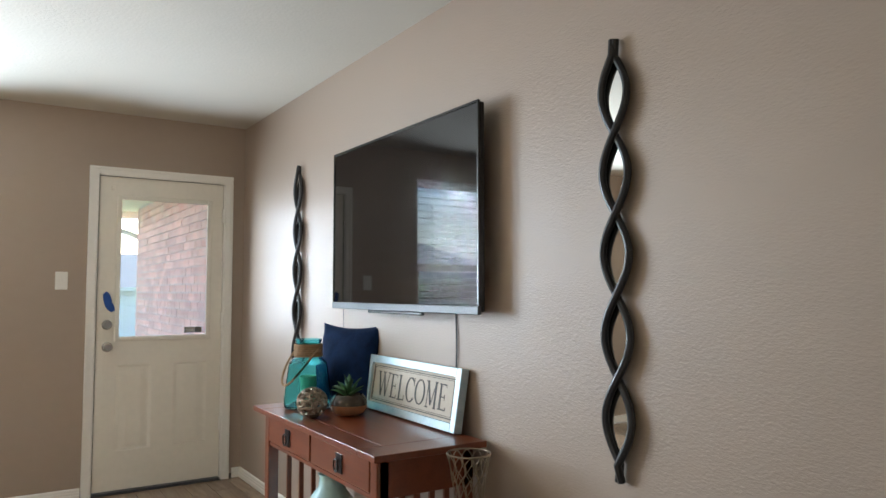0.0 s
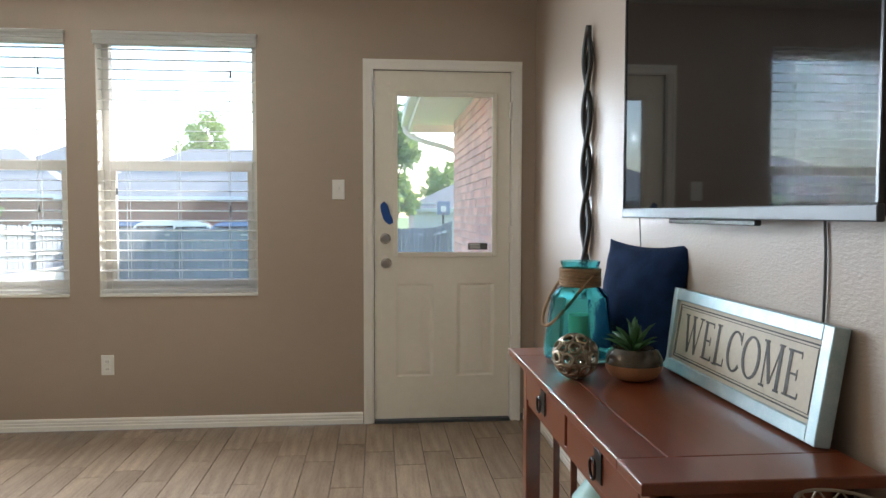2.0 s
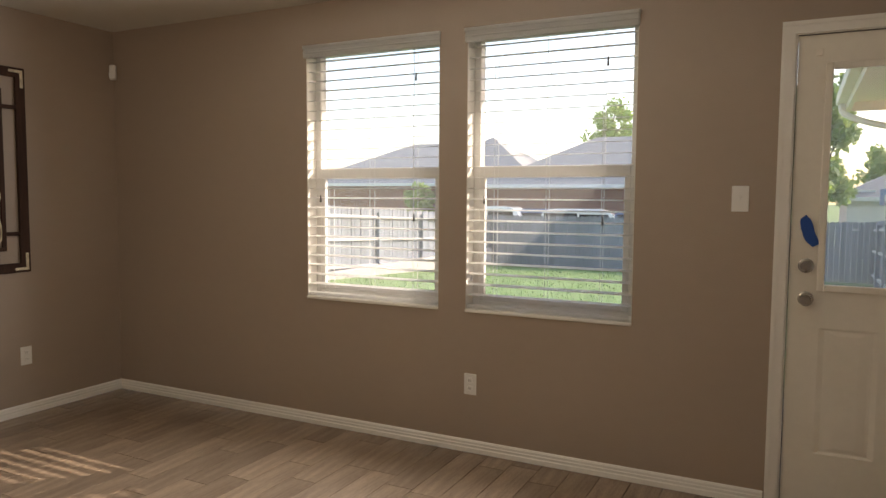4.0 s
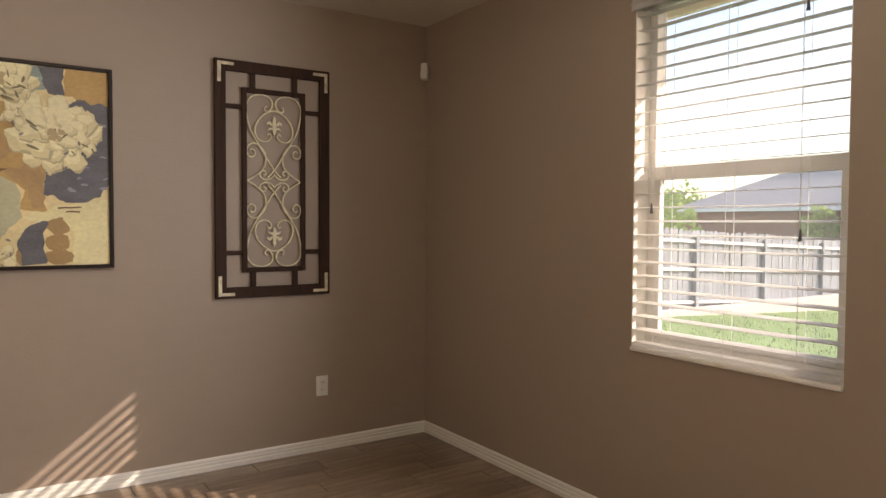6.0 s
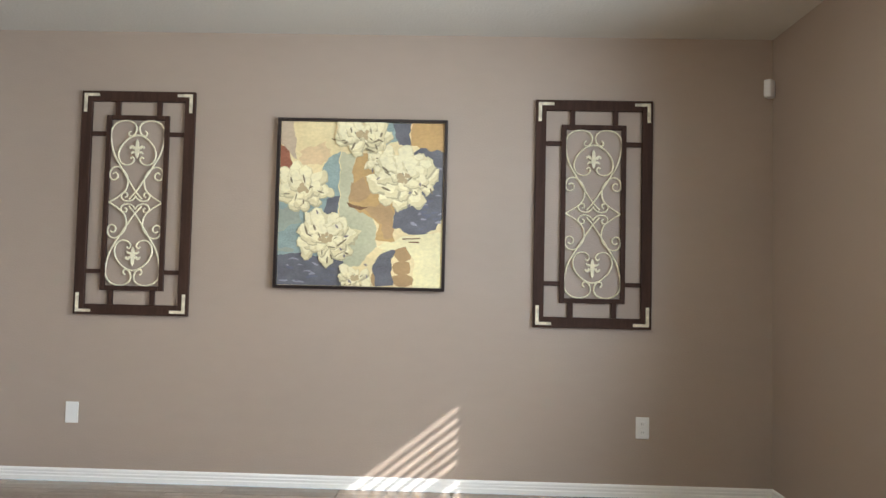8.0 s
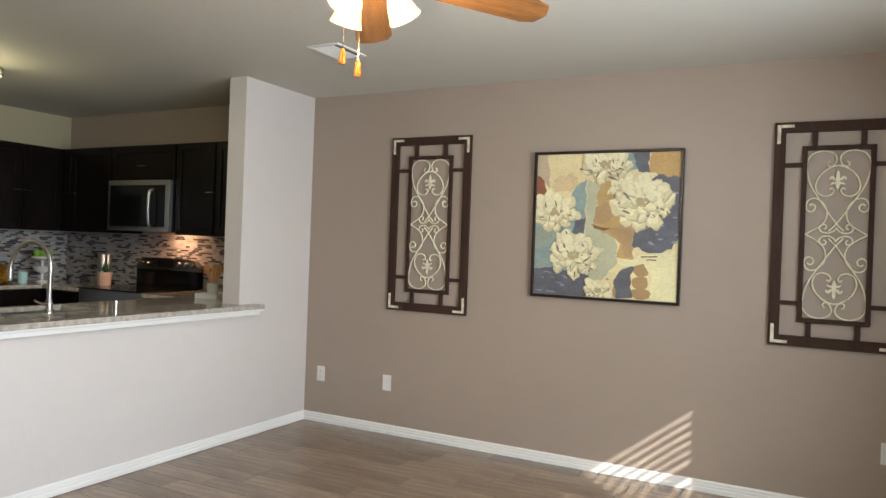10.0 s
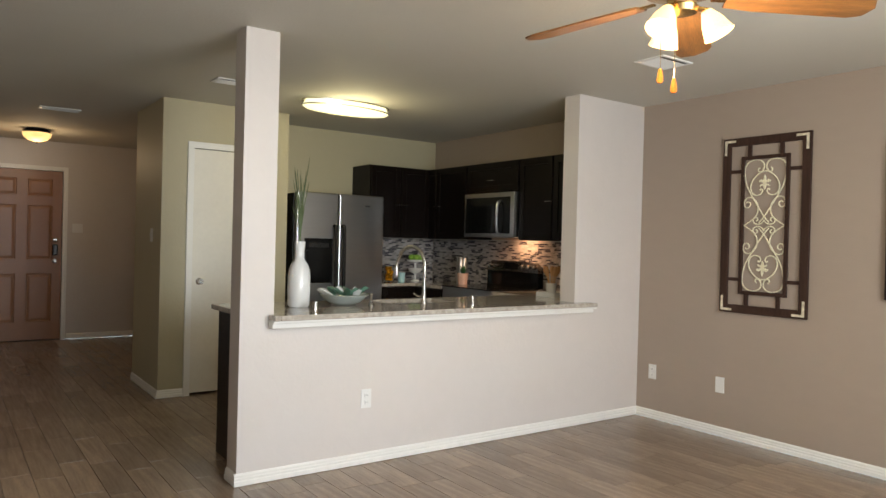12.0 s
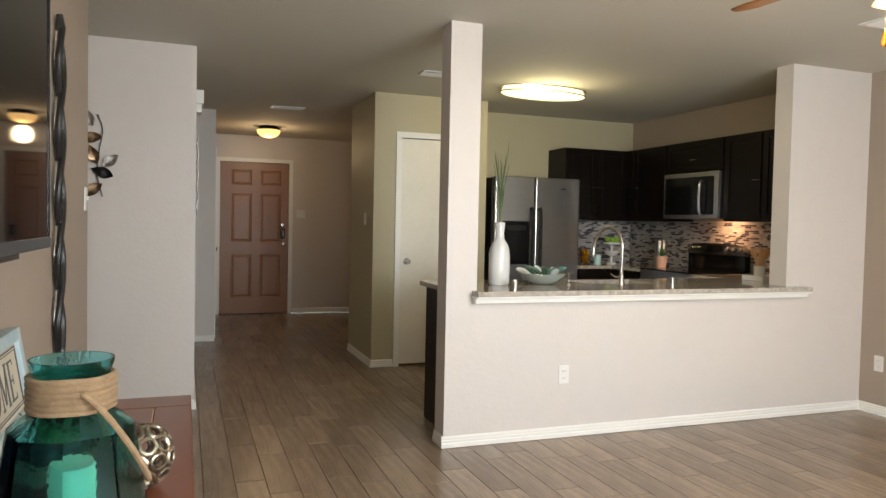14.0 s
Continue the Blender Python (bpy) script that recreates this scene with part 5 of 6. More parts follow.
# ---- ceiling fan ----
FX, FY = 2.60, -2.36
fan = thing("ceiling_fan", (FX, FY, H), "brass ceiling fan with oak blades, still, its light kit lit", "ceiling fan")
part("canopy", lathe([(0, 0), (0.07, 0), (0.068, -0.02), (0.03, -0.05), (0.014, -0.055), (0.014, -0.11), (0, -0.11)], 24), M_BRASS, fan, "", True)
part("motor_housing", lathe([(0, -0.11), (0.05, -0.11), (0.10, -0.13), (0.115, -0.17), (0.11, -0.215), (0.13, -0.235), (0.13, -0.26), (0.08, -0.275), (0.05, -0.285), (0.05, -0.305), (0.058, -0.312), (0.052, -0.332), (0, -0.342)], 32), M_BRASS, fan, "polished brass motor", True)
bl = [(0.15, -0.045), (0.26, -0.062), (0.58, -0.072), (0.625, -0.055), (0.645, 0.0), (0.625, 0.055), (0.58, 0.072), (0.26, 0.062), (0.15, 0.045)]
blade0 = iron0 = None
for k in range(5):
    a_ = -77 + 72 * k
    if blade0 is None:
        blade0 = ob = part("blade", plate(bl, 0.007, "z"), M_OAK, fan, "oak-grained blade")
        iron0 = ob2 = part("blade_iron", boxes([(0.10, 0.20, -0.014, 0.014, 0.0005, 0.009), (0.175, 0.23, -0.035, 0.035, 0.0075, 0.012)], 0.002), M_BRASS, fan)
    else:
        ob, ob2 = new("blade", blade0.data), new("blade_iron", iron0.data)
        ob.parent = ob2.parent = fan
    for o in (ob, ob2):
        o.matrix_basis = pose(0, 0, -0.282, 0, 0, a_) @ pose(0, 0, 0, -11, 3.2, 0)
for k in range(3):
    a_ = 125 + 120 * k
    arm = part("light_arm", tube(bmesh.new(), [(-0.03, 0, 0.01), (0.0, 0, 0.0), (0.04, 0, -0.01)], 0.009, 8), M_BRASS, fan, "", True)
    arm.matrix_basis = pose(0, 0, -0.322, 0, 0, a_) @ pose(0.06, 0, 0)
    sh = part("glass_shade", lathe([(0.022, 0.0), (0.028, -0.012), (0.046, -0.05), (0.058, -0.095), (0.064, -0.112), (0.060, -0.112), (0.053, -0.09), (0.0, -0.06)], 22, (0, 0, -0.01)), M_SHADE, fan, "lit frosted glass bell shade", True)
    sh.matrix_basis = pose(0, 0, -0.322, 0, 0, a_) @ pose(0.078, 0, -0.003, 0, -28, 0) @ Matrix.Scale(0.84, 4)
for x, y, z in ((0.015, -0.072, -0.54), (0.035, 0.003, -0.59)):
    part("pull_chain", tube(bmesh.new(), [(x * 0.6, y * 0.6, -0.328), (x, y, -0.37), (x, y, z + 0.02)], 0.0013, 5), M_BRASS, fan)
    part("pull_fob", lathe([(0, 0.026), (0.006, 0.022), (0.010, 0.0), (0.012, -0.016), (0.008, -0.026), (0, -0.028)], 14, (x, y, z)), M_FOB, fan, "orange-brown wooden fob", True)
for k in range(3):
    a_ = radians(125 + 120 * k)
    lamp("fan_lamp", (FX + 0.19 * math.cos(a_), FY + 0.19 * math.sin(a_), H - 0.52), 2.4, 0.03, (1.0, 0.85, 0.66))

# ---- kitchen ----
kl = thing("kitchen_ceiling_light", (1.90, -6.2, H - 0.012), "lit oval fluorescent ceiling light with a flat diffuser", "ceiling light")
ovl = lambda r, s: [(r * math.cos(q) * 0.405, r * s * math.sin(q) * 0.19) for q in (2 * math.pi * k / 40 for k in range(40))]
bm = bmesh.new()
rings = []
for r, z in ((0.90, 0.011), (0.94, -0.012), (0.97, -0.030), (0.97, -0.044), (0.92, -0.056), (0.75, -0.064), (0.4, -0.068)):
    rings.append([bm.verts.new((x, y, z)) for x, y in ovl(r, 1)])
for a_, b_ in zip(rings, rings[1:]):
    for k in range(40):
        bm.faces.new((a_[k], a_[(k + 1) % 40], b_[(k + 1) % 40], b_[k]))
bm.faces.new(rings[-1])
part("diffuser", bm, M_LIGHTBOX, kl, "lit white diffuser", True)
for z in (0.004, -0.038):
    part("trim_ring", tube(bmesh.new(), [(x, y, z) for x, y in ovl(0.985, 1)], 0.0055, 6, True), M_NICKEL, kl, "thin metal band", True)
lamp("kitchen_lamp", (1.92, -6.03, 2.28), 2.4, 0.18, (1.0, 0.88, 0.50))

counter = thing("granite_counter", (0, 0, 0), "long speckled granite worktop over the half wall and sink cabinets", "worktop")
CT = 0.90
part("bar_top", boxes([(0.758, 3.154, -4.82, -4.5, CT - 0.03, CT), (0.61, 0.758, -4.598, -4.5, CT - 0.03, CT), (3.154, 3.19, -4.598, -4.5, CT - 0.03, CT), (0.0, 0.757, -4.82, -4.764, CT - 0.03, CT), (3.155, 3.28, -4.82, -4.764, CT - 0.03, CT)], 0.004, 2), M_GRANITE, counter, "polished granite top")
part("sink_top", boxes([(0.0, 1.62, -5.33, -4.823, CT - 0.03, CT), (2.18, 3.28, -5.33, -4.823, CT - 0.03, CT), (1.62, 2.18, -4.93, -4.823, CT - 0.03, CT), (1.62, 2.18, -5.33, -5.27, CT - 0.03, CT)]), M_GRANITE, counter, "polished granite round the sink")
structure("trim_counter", boxes([(0.60, 3.192, PONY, -4.515, CT - 0.046, CT - 0.031), (0.605, 3.187, PONY, -4.545, CT - 0.075, CT - 0.046)], 0.003), M_TRIM, "white moulding under the counter")
sink = thing("kitchen_sink", (1.9, -5.1, CT), "undermount stainless steel sink", "sink")
part("basin", boxes([(-0.28, -0.27, -0.17, 0.17, -0.2, -0.031), (0.27, 0.28, -0.17, 0.17, -0.2, -0.031), (-0.27, 0.27, -0.17, -0.16, -0.2, -0.031), (-0.27, 0.27, 0.16, 0.17, -0.2, -0.031), (-0.28, 0.28, -0.17, 0.17, -0.21, -0.2)]), M_STEEL, sink)
tap = thing("kitchen_faucet", (1.95, -4.885, CT), "tall arched brushed nickel kitchen faucet", "faucet")
part("faucet_body", tube(bmesh.new(), spline([(0, 0, 0), (0, 0, 0.15), (0, 0, 0.28), (0.012, -0.035, 0.36), (0.04, -0.10, 0.395), (0.075, -0.16, 0.37), (0.095, -0.195, 0.30), (0.10, -0.205, 0.24)]), [0.013] * 37 + [0.012] * 6, 12), M_NICKEL, tap, "", True)
part("spray_head", lathe([(0, 0), (0.017, 0), (0.019, 0.02), (0.014, 0.08), (0, 0.08)], 16, (0.101, -0.207, 0.175)), M_NICKEL, tap, "", True)
part("base_ring", lathe([(0, 0), (0.028, 0), (0.026, 0.012), (0.018, 0.03), (0.018, 0.07), (0, 0.07)], 20), M_NICKEL, tap, "", True)
part("lever", tube(bmesh.new(), [(0, 0, 0.05), (0.05, 0.0, 0.055), (0.085, 0, 0.075)], [0.010, 0.008, 0.006], 8), M_NICKEL, tap, "", True)
soap = thing("soap_dispenser", (2.36, -4.9, CT), "small brushed nickel soap dispenser beside the sink", "soap dispenser")
part("pump", lathe([(0, 0), (0.022, 0), (0.02, 0.01), (0.011, 0.02), (0.011, 0.06), (0.014, 0.065), (0.014, 0.08), (0, 0.082)], 16), M_NICKEL, soap, "", True)
part("spout", tube(bmesh.new(), [(0, 0, 0.072), (0.0, -0.06, 0.078)], 0.005, 6), M_NICKEL, soap, "", True)
for x, y in ((2.83, -4.76), (1.54, -4.86)):
    cap = thing("counter_cap", (x, y, CT), "small nickel air-gap cap on the granite", "fixture", "counter caps")
    part("cap_body", lathe([(0, 0), (0.018, 0), (0.016, 0.05), (0, 0.052)], 16), M_NICKEL, cap, "", True)
vase = thing("white_bottle_vase", (2.85, -4.96, CT + 0.001), "white ceramic bottle vase holding tall reeds on the counter", "vase")
part("vase_body", lathe([(0, 0), (0.058, 0), (0.068, 0.012), (0.071, 0.10), (0.070, 0.19), (0.066, 0.23), (0.055, 0.265), (0.036, 0.292), (0.030, 0.305), (0.0285, 0.35), (0.0335, 0.402), (0.034, 0.412), (0.026, 0.412), (0.022, 0.32), (0, 0.31)], 30), M_WHITE_CER, vase, "glossy white bottle", True)
rg = random.Random(2)
for k in range(16):
    q, s_, L = rg.uniform(0, 6.28), rg.uniform(0.01, 0.055), rg.uniform(0.28, 0.62)
    part("reed", tube(bmesh.new(), spline([(0, 0, 0.33), (0.2 * s_ * math.cos(q), 0.2 * s_ * math.sin(q), 0.33 + L * 0.5), (s_ * math.cos(q), s_ * math.sin(q), 0.33 + L)], 4), [0.003] * 4 + [0.0025] * 4 + [0.001], 5), M_REED, vase)
bowl = thing("glass_bowl", (2.51, -5.0, CT + 0.001), "shallow pale glass bowl of green and white petals on the counter", "bowl")
part("bowl_body", lathe([(0, 0), (0.07, 0), (0.12, 0.025), (0.165, 0.07), (0.16, 0.072), (0.115, 0.032), (0, 0.01)], 30), M_BOWL, bowl, "", True)
for k in range(18):
    ring = k < 10
    q, r_ = (k * 0.628 + rg.uniform(-0.15, 0.15), rg.uniform(0.105, 0.13)) if ring else (rg.uniform(0, 6.28), rg.uniform(0.0, 0.07))
    bm = tube(bmesh.new(), [(-0.045, 0, -0.012), (0, 0, 0.008), (0.040, 0, 0.022), (0.055, 0, 0.020)], [0.004, 0.024, 0.016, 0.002], 7, flat=0.3)
    ob = part("petal", bm, M_WHITE_CER if k % 3 == 0 else M_PETAL, bowl, "", True)
    ob.matrix_basis = pose(r_ * math.cos(q), r_ * math.sin(q), 0.072 + rg.uniform(0, 0.014), rg.uniform(-20, 20), rg.uniform(-20, 5), math.degrees(q))


def cabinet(name, x0, x1, y0, y1, z0, z1, face, doors, label, group, low=False):
    """A cabinet; face: 'x+' or 'y+' or 'y-', the side its doors are on; doors: how many side by side."""
    t = thing(name, (0, 0, 0), label, "cabinet", group)
    part("cabinet_body", boxes([(x0, x1, y0, y1, z0, z1)]), M_DARKCAB, t)
    a, b = (x0, x1) if face[0] == "y" else (y0, y1)
    w = (b - a) / doors
    for k in range(doors):
        u0, u1 = a + k * w + 0.012, a + (k + 1) * w - 0.012
        v0, v1 = z0 + 0.012, z1 - 0.012
        rows = []
        for p in ((u0, u1, v0, v1, 0.002, 0.012), (u0, u0 + 0.055, v0, v1, 0.012, 0.022), (u1 - 0.055, u1, v0, v1, 0.012, 0.022), (u0 + 0.055, u1 - 0.055, v0, v0 + 0.055, 0.012, 0.022), (u0 + 0.055, u1 - 0.055, v1 - 0.055, v1, 0.012, 0.022)):
            if face == "x+":
                rows.append((x1 + p[4], x1 + p[5], p[0], p[1], p[2], p[3]))
            elif face == "y+":
                rows.append((p[0], p[1], y1 + p[4], y1 + p[5], p[2], p[3]))
            else:
                rows.append((p[0], p[1], y0 - p[5], y0 - p[4], p[2], p[3]))
        d = part("cabinet_door", boxes(rows, 0.0015), M_DARKCAB, t)
        zc = (v0 + v1) / 2
        uc = (u0 + u1) / 2 if v1 - v0 < 0.35 else (u1 - 0.03 if k % 2 == 0 else u0 + 0.03)
        if face == "x+":
            pull = [(x1 + 0.022, uc - 0.04, zc - 0.03), (x1 + 0.042, uc - 0.035, zc - 0.03), (x1 + 0.042, uc + 0.035, zc - 0.03), (x1 + 0.022, uc + 0.04, zc - 0.03)]
        else:
            yy, s = (y1, 1) if face == "y+" else (y0, -1)
            pull = [(uc - 0.04, yy + s * 0.022, zc - 0.03), (uc - 0.035, yy + s * 0.042, zc - 0.03), (uc + 0.035, yy + s * 0.042, zc - 0.03), (uc + 0.04, yy + s * 0.022, zc - 0.03)]
        part("cabinet_handle", tube(bmesh.new(), pull, 0.0045, 6), M_NICKEL, d, "small nickel pull", True)
    return t


UP = "espresso wall cabinet with framed doors above the mosaic backsplash"
cabinet("wall_cabinet", 0.335, 1.08, -7.6, -7.22, 1.37, 2.12, "y+", 2, UP, "wall cabinets")
cabinet("wall_cabinet", 0.0, 0.33, -7.6, -6.53, 1.37, 2.12, "x+", 2, UP, "wall cabinets")
cabinet("wall_cabinet", 0.0, 0.33, -6.528, -5.732, 1.825, 2.12, "x+", 1, "short espresso cabinet above the microwave", "wall cabinets")
cabinet("wall_cabinet", 0.0, 0.33, -5.73, -5.29, 1.37, 2.12, "x+", 1, UP, "wall cabinets")
cabinet("wall_cabinet", 0.0, 0.33, -5.288, -4.84, 1.37, 2.12, "x+", 1, UP, "wall cabinets")
LOW = "espresso base cabinet under the granite worktop"
cabinet("base_cabinet", 0.64, 1.05, -7.6, -7.0, FL, 0.87, "y+", 1, LOW, "base cabinets")
cabinet("base_cabinet", 0.0, 0.62, -7.6, -6.52, FL, 0.87, "x+", 2, LOW, "base cabinets")
cabinet("base_cabinet", 0.0, 0.62, -5.72, -5.33, FL, 0.87, "x+", 1, LOW, "base cabinets")
cabinet("base_cabinet", 0.64, 1.60, -5.30, -4.768, FL, 0.87, "y-", 2, LOW, "base cabinets")
cabinet("base_cabinet", 2.20, 3.24, -5.30, -4.768, FL, 0.87, "y-", 2, LOW, "base cabinets")
side_counter = thing("granite_counter", (0, 0, 0), "speckled granite worktop beside the cooker and refrigerator", "worktop")
part("worktop", boxes([(0.0, 0.65, -7.6, -6.51, CT - 0.03, CT), (0.65, 1.06, -7.6, -6.97, CT - 0.03, CT)]), M_GRANITE, side_counter)
part("worktop", box(0.0, 0.65, -5.725, -5.332, CT - 0.03, CT, 0.003), M_GRANITE, side_counter)

fridge = thing("refrigerator", (0, 0, 0), "stainless side-by-side refrigerator with black sides and ice dispenser", "refrigerator")
part("case", box(1.09, 2.02, -7.58, -6.98, FL, 1.76, 0.005), M_BEZEL, fridge, "black case sides")
for a_, b_ in ((1.092, 1.585), (1.595, 2.018)):
    part("fridge_door", box(a_, b_, -6.975, -6.90, 0.06, 1.77, 0.012, 3), M_STEEL, fridge, "stainless door")
part("dispenser", box(1.66, 1.93, -6.902, -6.893, 0.92, 1.33, 0.01), M_BLACKGLOSS, fridge, "black ice and water dispenser")
part("dispenser_frame", boxes([(1.65, 1.662, -6.903, -6.889, 0.91, 1.34), (1.928, 1.94, -6.903, -6.889, 0.91, 1.34), (1.662, 1.928, -6.903, -6.889, 1.328, 1.34), (1.69, 1.90, -6.895, -6.888, 1.25, 1.30)], 0.003), M_BEZEL, fridge)
for x in (1.548, 1.634):
    part("door_handle", tube(bmesh.new(), spline([(x, -6.90, 1.46), (x, -6.86, 1.43), (x, -6.85, 1.1), (x, -6.86, 0.62), (x, -6.90, 0.58)]), 0.017, 8), M_HANDLE, fridge, "dark curved handle", True)
part("door_seam", box(1.586, 1.594, -6.96, -6.897, 0.07, 1.765), M_NICKEL, fridge, "bright edge between the doors")
part("badge", box(1.25, 1.31, -6.90, -6.896, 1.66, 1.67), M_NICKEL, fridge)

mw = thing("microwave_oven", (0, 0, 0), "stainless over-the-range microwave with a black glass door", "microwave")
part("microwave_body", box(0.0, 0.375, -6.488, -5.738, 1.395, 1.818, 0.004), M_STEEL, mw)
part("face_frame", boxes([(0.375, 0.398, -6.488, -5.738, 1.775, 1.818), (0.375, 0.398, -6.488, -5.738, 1.395, 1.43), (0.375, 0.398, -6.488, -6.462, 1.43, 1.775), (0.375, 0.398, -5.79, -5.738, 1.43, 1.775)], 0.002), M_STEEL, mw, "stainless front")
part("window_glass", box(0.376, 0.3995, -6.462, -5.79, 1.43, 1.775), M_BLACKGLOSS, mw, "black glass")
part("microwave_handle", tube(bmesh.new(), spline([(0.398, -5.93, 1.74), (0.435, -5.93, 1.71), (0.445, -5.93, 1.58), (0.435, -5.93, 1.45), (0.398, -5.93, 1.42)]), 0.011, 8), M_STEEL, mw, "", True)
stove = thing("range_cooker", (0, 0, 0), "stainless and black electric range with a control backguard", "cooker")
part("range_body", box(0.0, 0.64, -6.495, -5.735, FL, 0.90, 0.003), M_STEEL, stove)
part("glass_hob", box(0.06, 0.655, -6.492, -5.738, 0.901, 0.912, 0.003), M_BLACKGLOSS, stove, "black glass hob")
part("backguard_black", box(0.0, 0.075, -6.495, -5.735, 0.912, 1.06, 0.003), M_BLACKGLOSS, stove, "glossy black lower backguard")
bm = plate([(-6.495, 1.06), (-5.735, 1.06), (-5.735, 1.10), (-5.80, 1.15), (-5.95, 1.165), (-6.28, 1.165), (-6.43, 1.15), (-6.495, 1.10)], 0.08, "x")
part("control_panel", bm, M_DARKSTEEL, stove, "curved stainless control panel")
part("display", box(0.081, 0.084, -6.22, -6.02, 1.085, 1.145), M_BLACKGLOSS, stove)
for y in (-6.43, -6.35, -5.95, -5.87, -5.79):
    bm = lathe([(0, 0), (0.022, 0), (0.018, 0.02), (0, 0.022)], 16)
    bmesh.ops.transform(bm, matrix=pose(0.081, y, 1.115, 0, 90, 0), verts=list(bm.verts))
    part("control_knob", bm, M_NICKEL, stove, "", True)
part("oven_handle", tube(bmesh.new(), [(0.64, -6.42, 0.78), (0.68, -6.42, 0.78), (0.68, -5.81, 0.78), (0.64, -5.81, 0.78)], 0.012, 8), M_STEEL, stove, "", True)
ul = new("cooker_lamp", bpy.data.lights.new("cooker_lamp", "AREA"))
ul.data.size, ul.data.energy, ul.data.color = 0.12, 0.75, (1.0, 0.55, 0.28)
ul.matrix_world = look((0.16, -5.95, 1.385), (0.10, -5.95, 0.9))

for i, x in enumerate((0.15, 0.22)):
    c = thing("steel_canister", (x, -6.80 + 0.03 * i, CT), "tall narrow stainless canister on the side counter", "canister", "steel canisters")
    part("canister_body", lathe([(0, 0), (0.038, 0), (0.038, 0.27), (0.034, 0.28), (0, 0.28)], 20), M_STEEL, c, "", True)
pp = thing("small_potted_plant", (0.30, -6.62, CT), "small green plant in a blush pot on the side counter", "plant")
part("plant_pot", lathe([(0, 0), (0.045, 0), (0.06, 0.12), (0.053, 0.12), (0.05, 0.10), (0, 0.10)], 22), M_PINKPOT, pp, "blush pot", True)
for k in range(20):
    ob = new("leaf", leafmesh.data)
    ob.parent = pp
    ob.matrix_basis = pose(0, 0, 0.10, 0, rg.uniform(-80, -20), rg.uniform(0, 360)) @ Matrix.Scale(rg.uniform(0.8, 1.3), 4)
stand = thing("tiered_fruit_stand", (0.44, -7.3, CT), "two-tier glass stand holding green apples on the corner counter", "fruit stand")
part("stand_bowl", lathe([(0, 0), (0.05, 0), (0.05, 0.01), (0.012, 0.02), (0.012, 0.08), (0.06, 0.10), (0.085, 0.14), (0.08, 0.14), (0.055, 0.11), (0.012, 0.10), (0.012, 0.20), (0.09, 0.215), (0.10, 0.235), (0.09, 0.235), (0, 0.215)], 26), M_WHITE_CER, stand, "", True)
for k in range(5):
    part("apple", lathe([(0, -0.03), (0.02, -0.03), (0.036, 0.0), (0.030, 0.026), (0.008, 0.03), (0, 0.024)], 16, (0.05 * math.cos(k * 1.257), 0.05 * math.sin(k * 1.257), 0.262)), M_APPLE, stand, "green apple", True)
jar2 = thing("orange_jar", (0.77, -7.3, CT), "clear jar of orange fruit beside the refrigerator", "jar")
part("jar_body", lathe([(0, 0), (0.050, 0), (0.056, 0.01), (0.056, 0.15), (0.048, 0.17), (0.050, 0.18), (0.046, 0.18), (0.044, 0.165), (0.053, 0.145), (0.053, 0.012), (0, 0.004)], 20), M_JARGLASS, jar2, "clear glass jar", True)
for k in range(8):
    q, z = k * 1.7, 0.03 + 0.036 * (k // 2)
    part("orange", lathe([(0, -0.025), (0.016, -0.02), (0.025, 0.0), (0.016, 0.02), (0, 0.025)], 14, (0.024 * math.cos(q), 0.024 * math.sin(q), z)), M_ORANGE, jar2, "small orange fruit", True)
cup = thing("mug", (0.68, -7.2, CT), "pale blue mug on the corner counter", "mug")
part("mug_body", lathe([(0, 0), (0.035, 0), (0.04, 0.10), (0.036, 0.10), (0.032, 0.01), (0, 0.01)], 20), M_PALETEAL, cup, "", True)
tray = thing("marble_tray", (0.50, -5.08, CT), "white tray with a utensil crock on the counter end", "tray")
part("tray_body", boxes([(-0.11, 0.11, -0.11, 0.11, 0, 0.012), (-0.11, 0.11, 0.10, 0.11, 0.012, 0.04), (-0.11, 0.11, -0.11, -0.10, 0.012, 0.04), (-0.11, -0.10, -0.10, 0.10, 0.012, 0.04), (0.10, 0.11, -0.10, 0.10, 0.012, 0.04)], 0.003), M_WHITE_CER, tray)
crock = thing("utensil_crock", (0.50, -5.12, CT + 0.0125), "white crock of wooden spoons on the tray", "crock")
part("crock_body", lathe([(0, 0), (0.04, 0), (0.045, 0.10), (0.04, 0.10), (0.038, 0.01), (0, 0.01)], 20), M_WHITE_CER, crock, "", True)
for k in range(5):
    q = k * 1.3
    part("wooden_spoon", tube(bmesh.new(), [(0.01 * math.cos(q), 0.01 * math.sin(q), 0.02), (0.035 * math.cos(q), 0.035 * math.sin(q), 0.15), (0.055 * math.cos(q), 0.055 * math.sin(q), 0.20), (0.062 * math.cos(q), 0.062 * math.sin(q), 0.24)], [0.005, 0.005, 0.018, 0.012], 8, flat=0.4), M_SPOONWOOD, crock, "", True)
herb = thing("leafy_herb", (0.44, -4.97, CT + 0.013), "dark leafy plant in a small pot on the tray", "plant")
part("herb_pot", lathe([(0, 0), (0.035, 0), (0.045, 0.08), (0, 0.08)], 18), M_BEZEL, herb, "", True)
for k in range(34):
    ob = new("leaf", leafmesh.data)
    ob.parent = herb
    ob.matrix_basis = pose(rg.uniform(-0.02, 0.02), rg.uniform(-0.02, 0.02), 0.08 + rg.uniform(0, 0.10), 0, rg.uniform(-80, 0), rg.uniform(0, 360)) @ Matrix.Scale(rg.uniform(0.7, 1.1), 4)


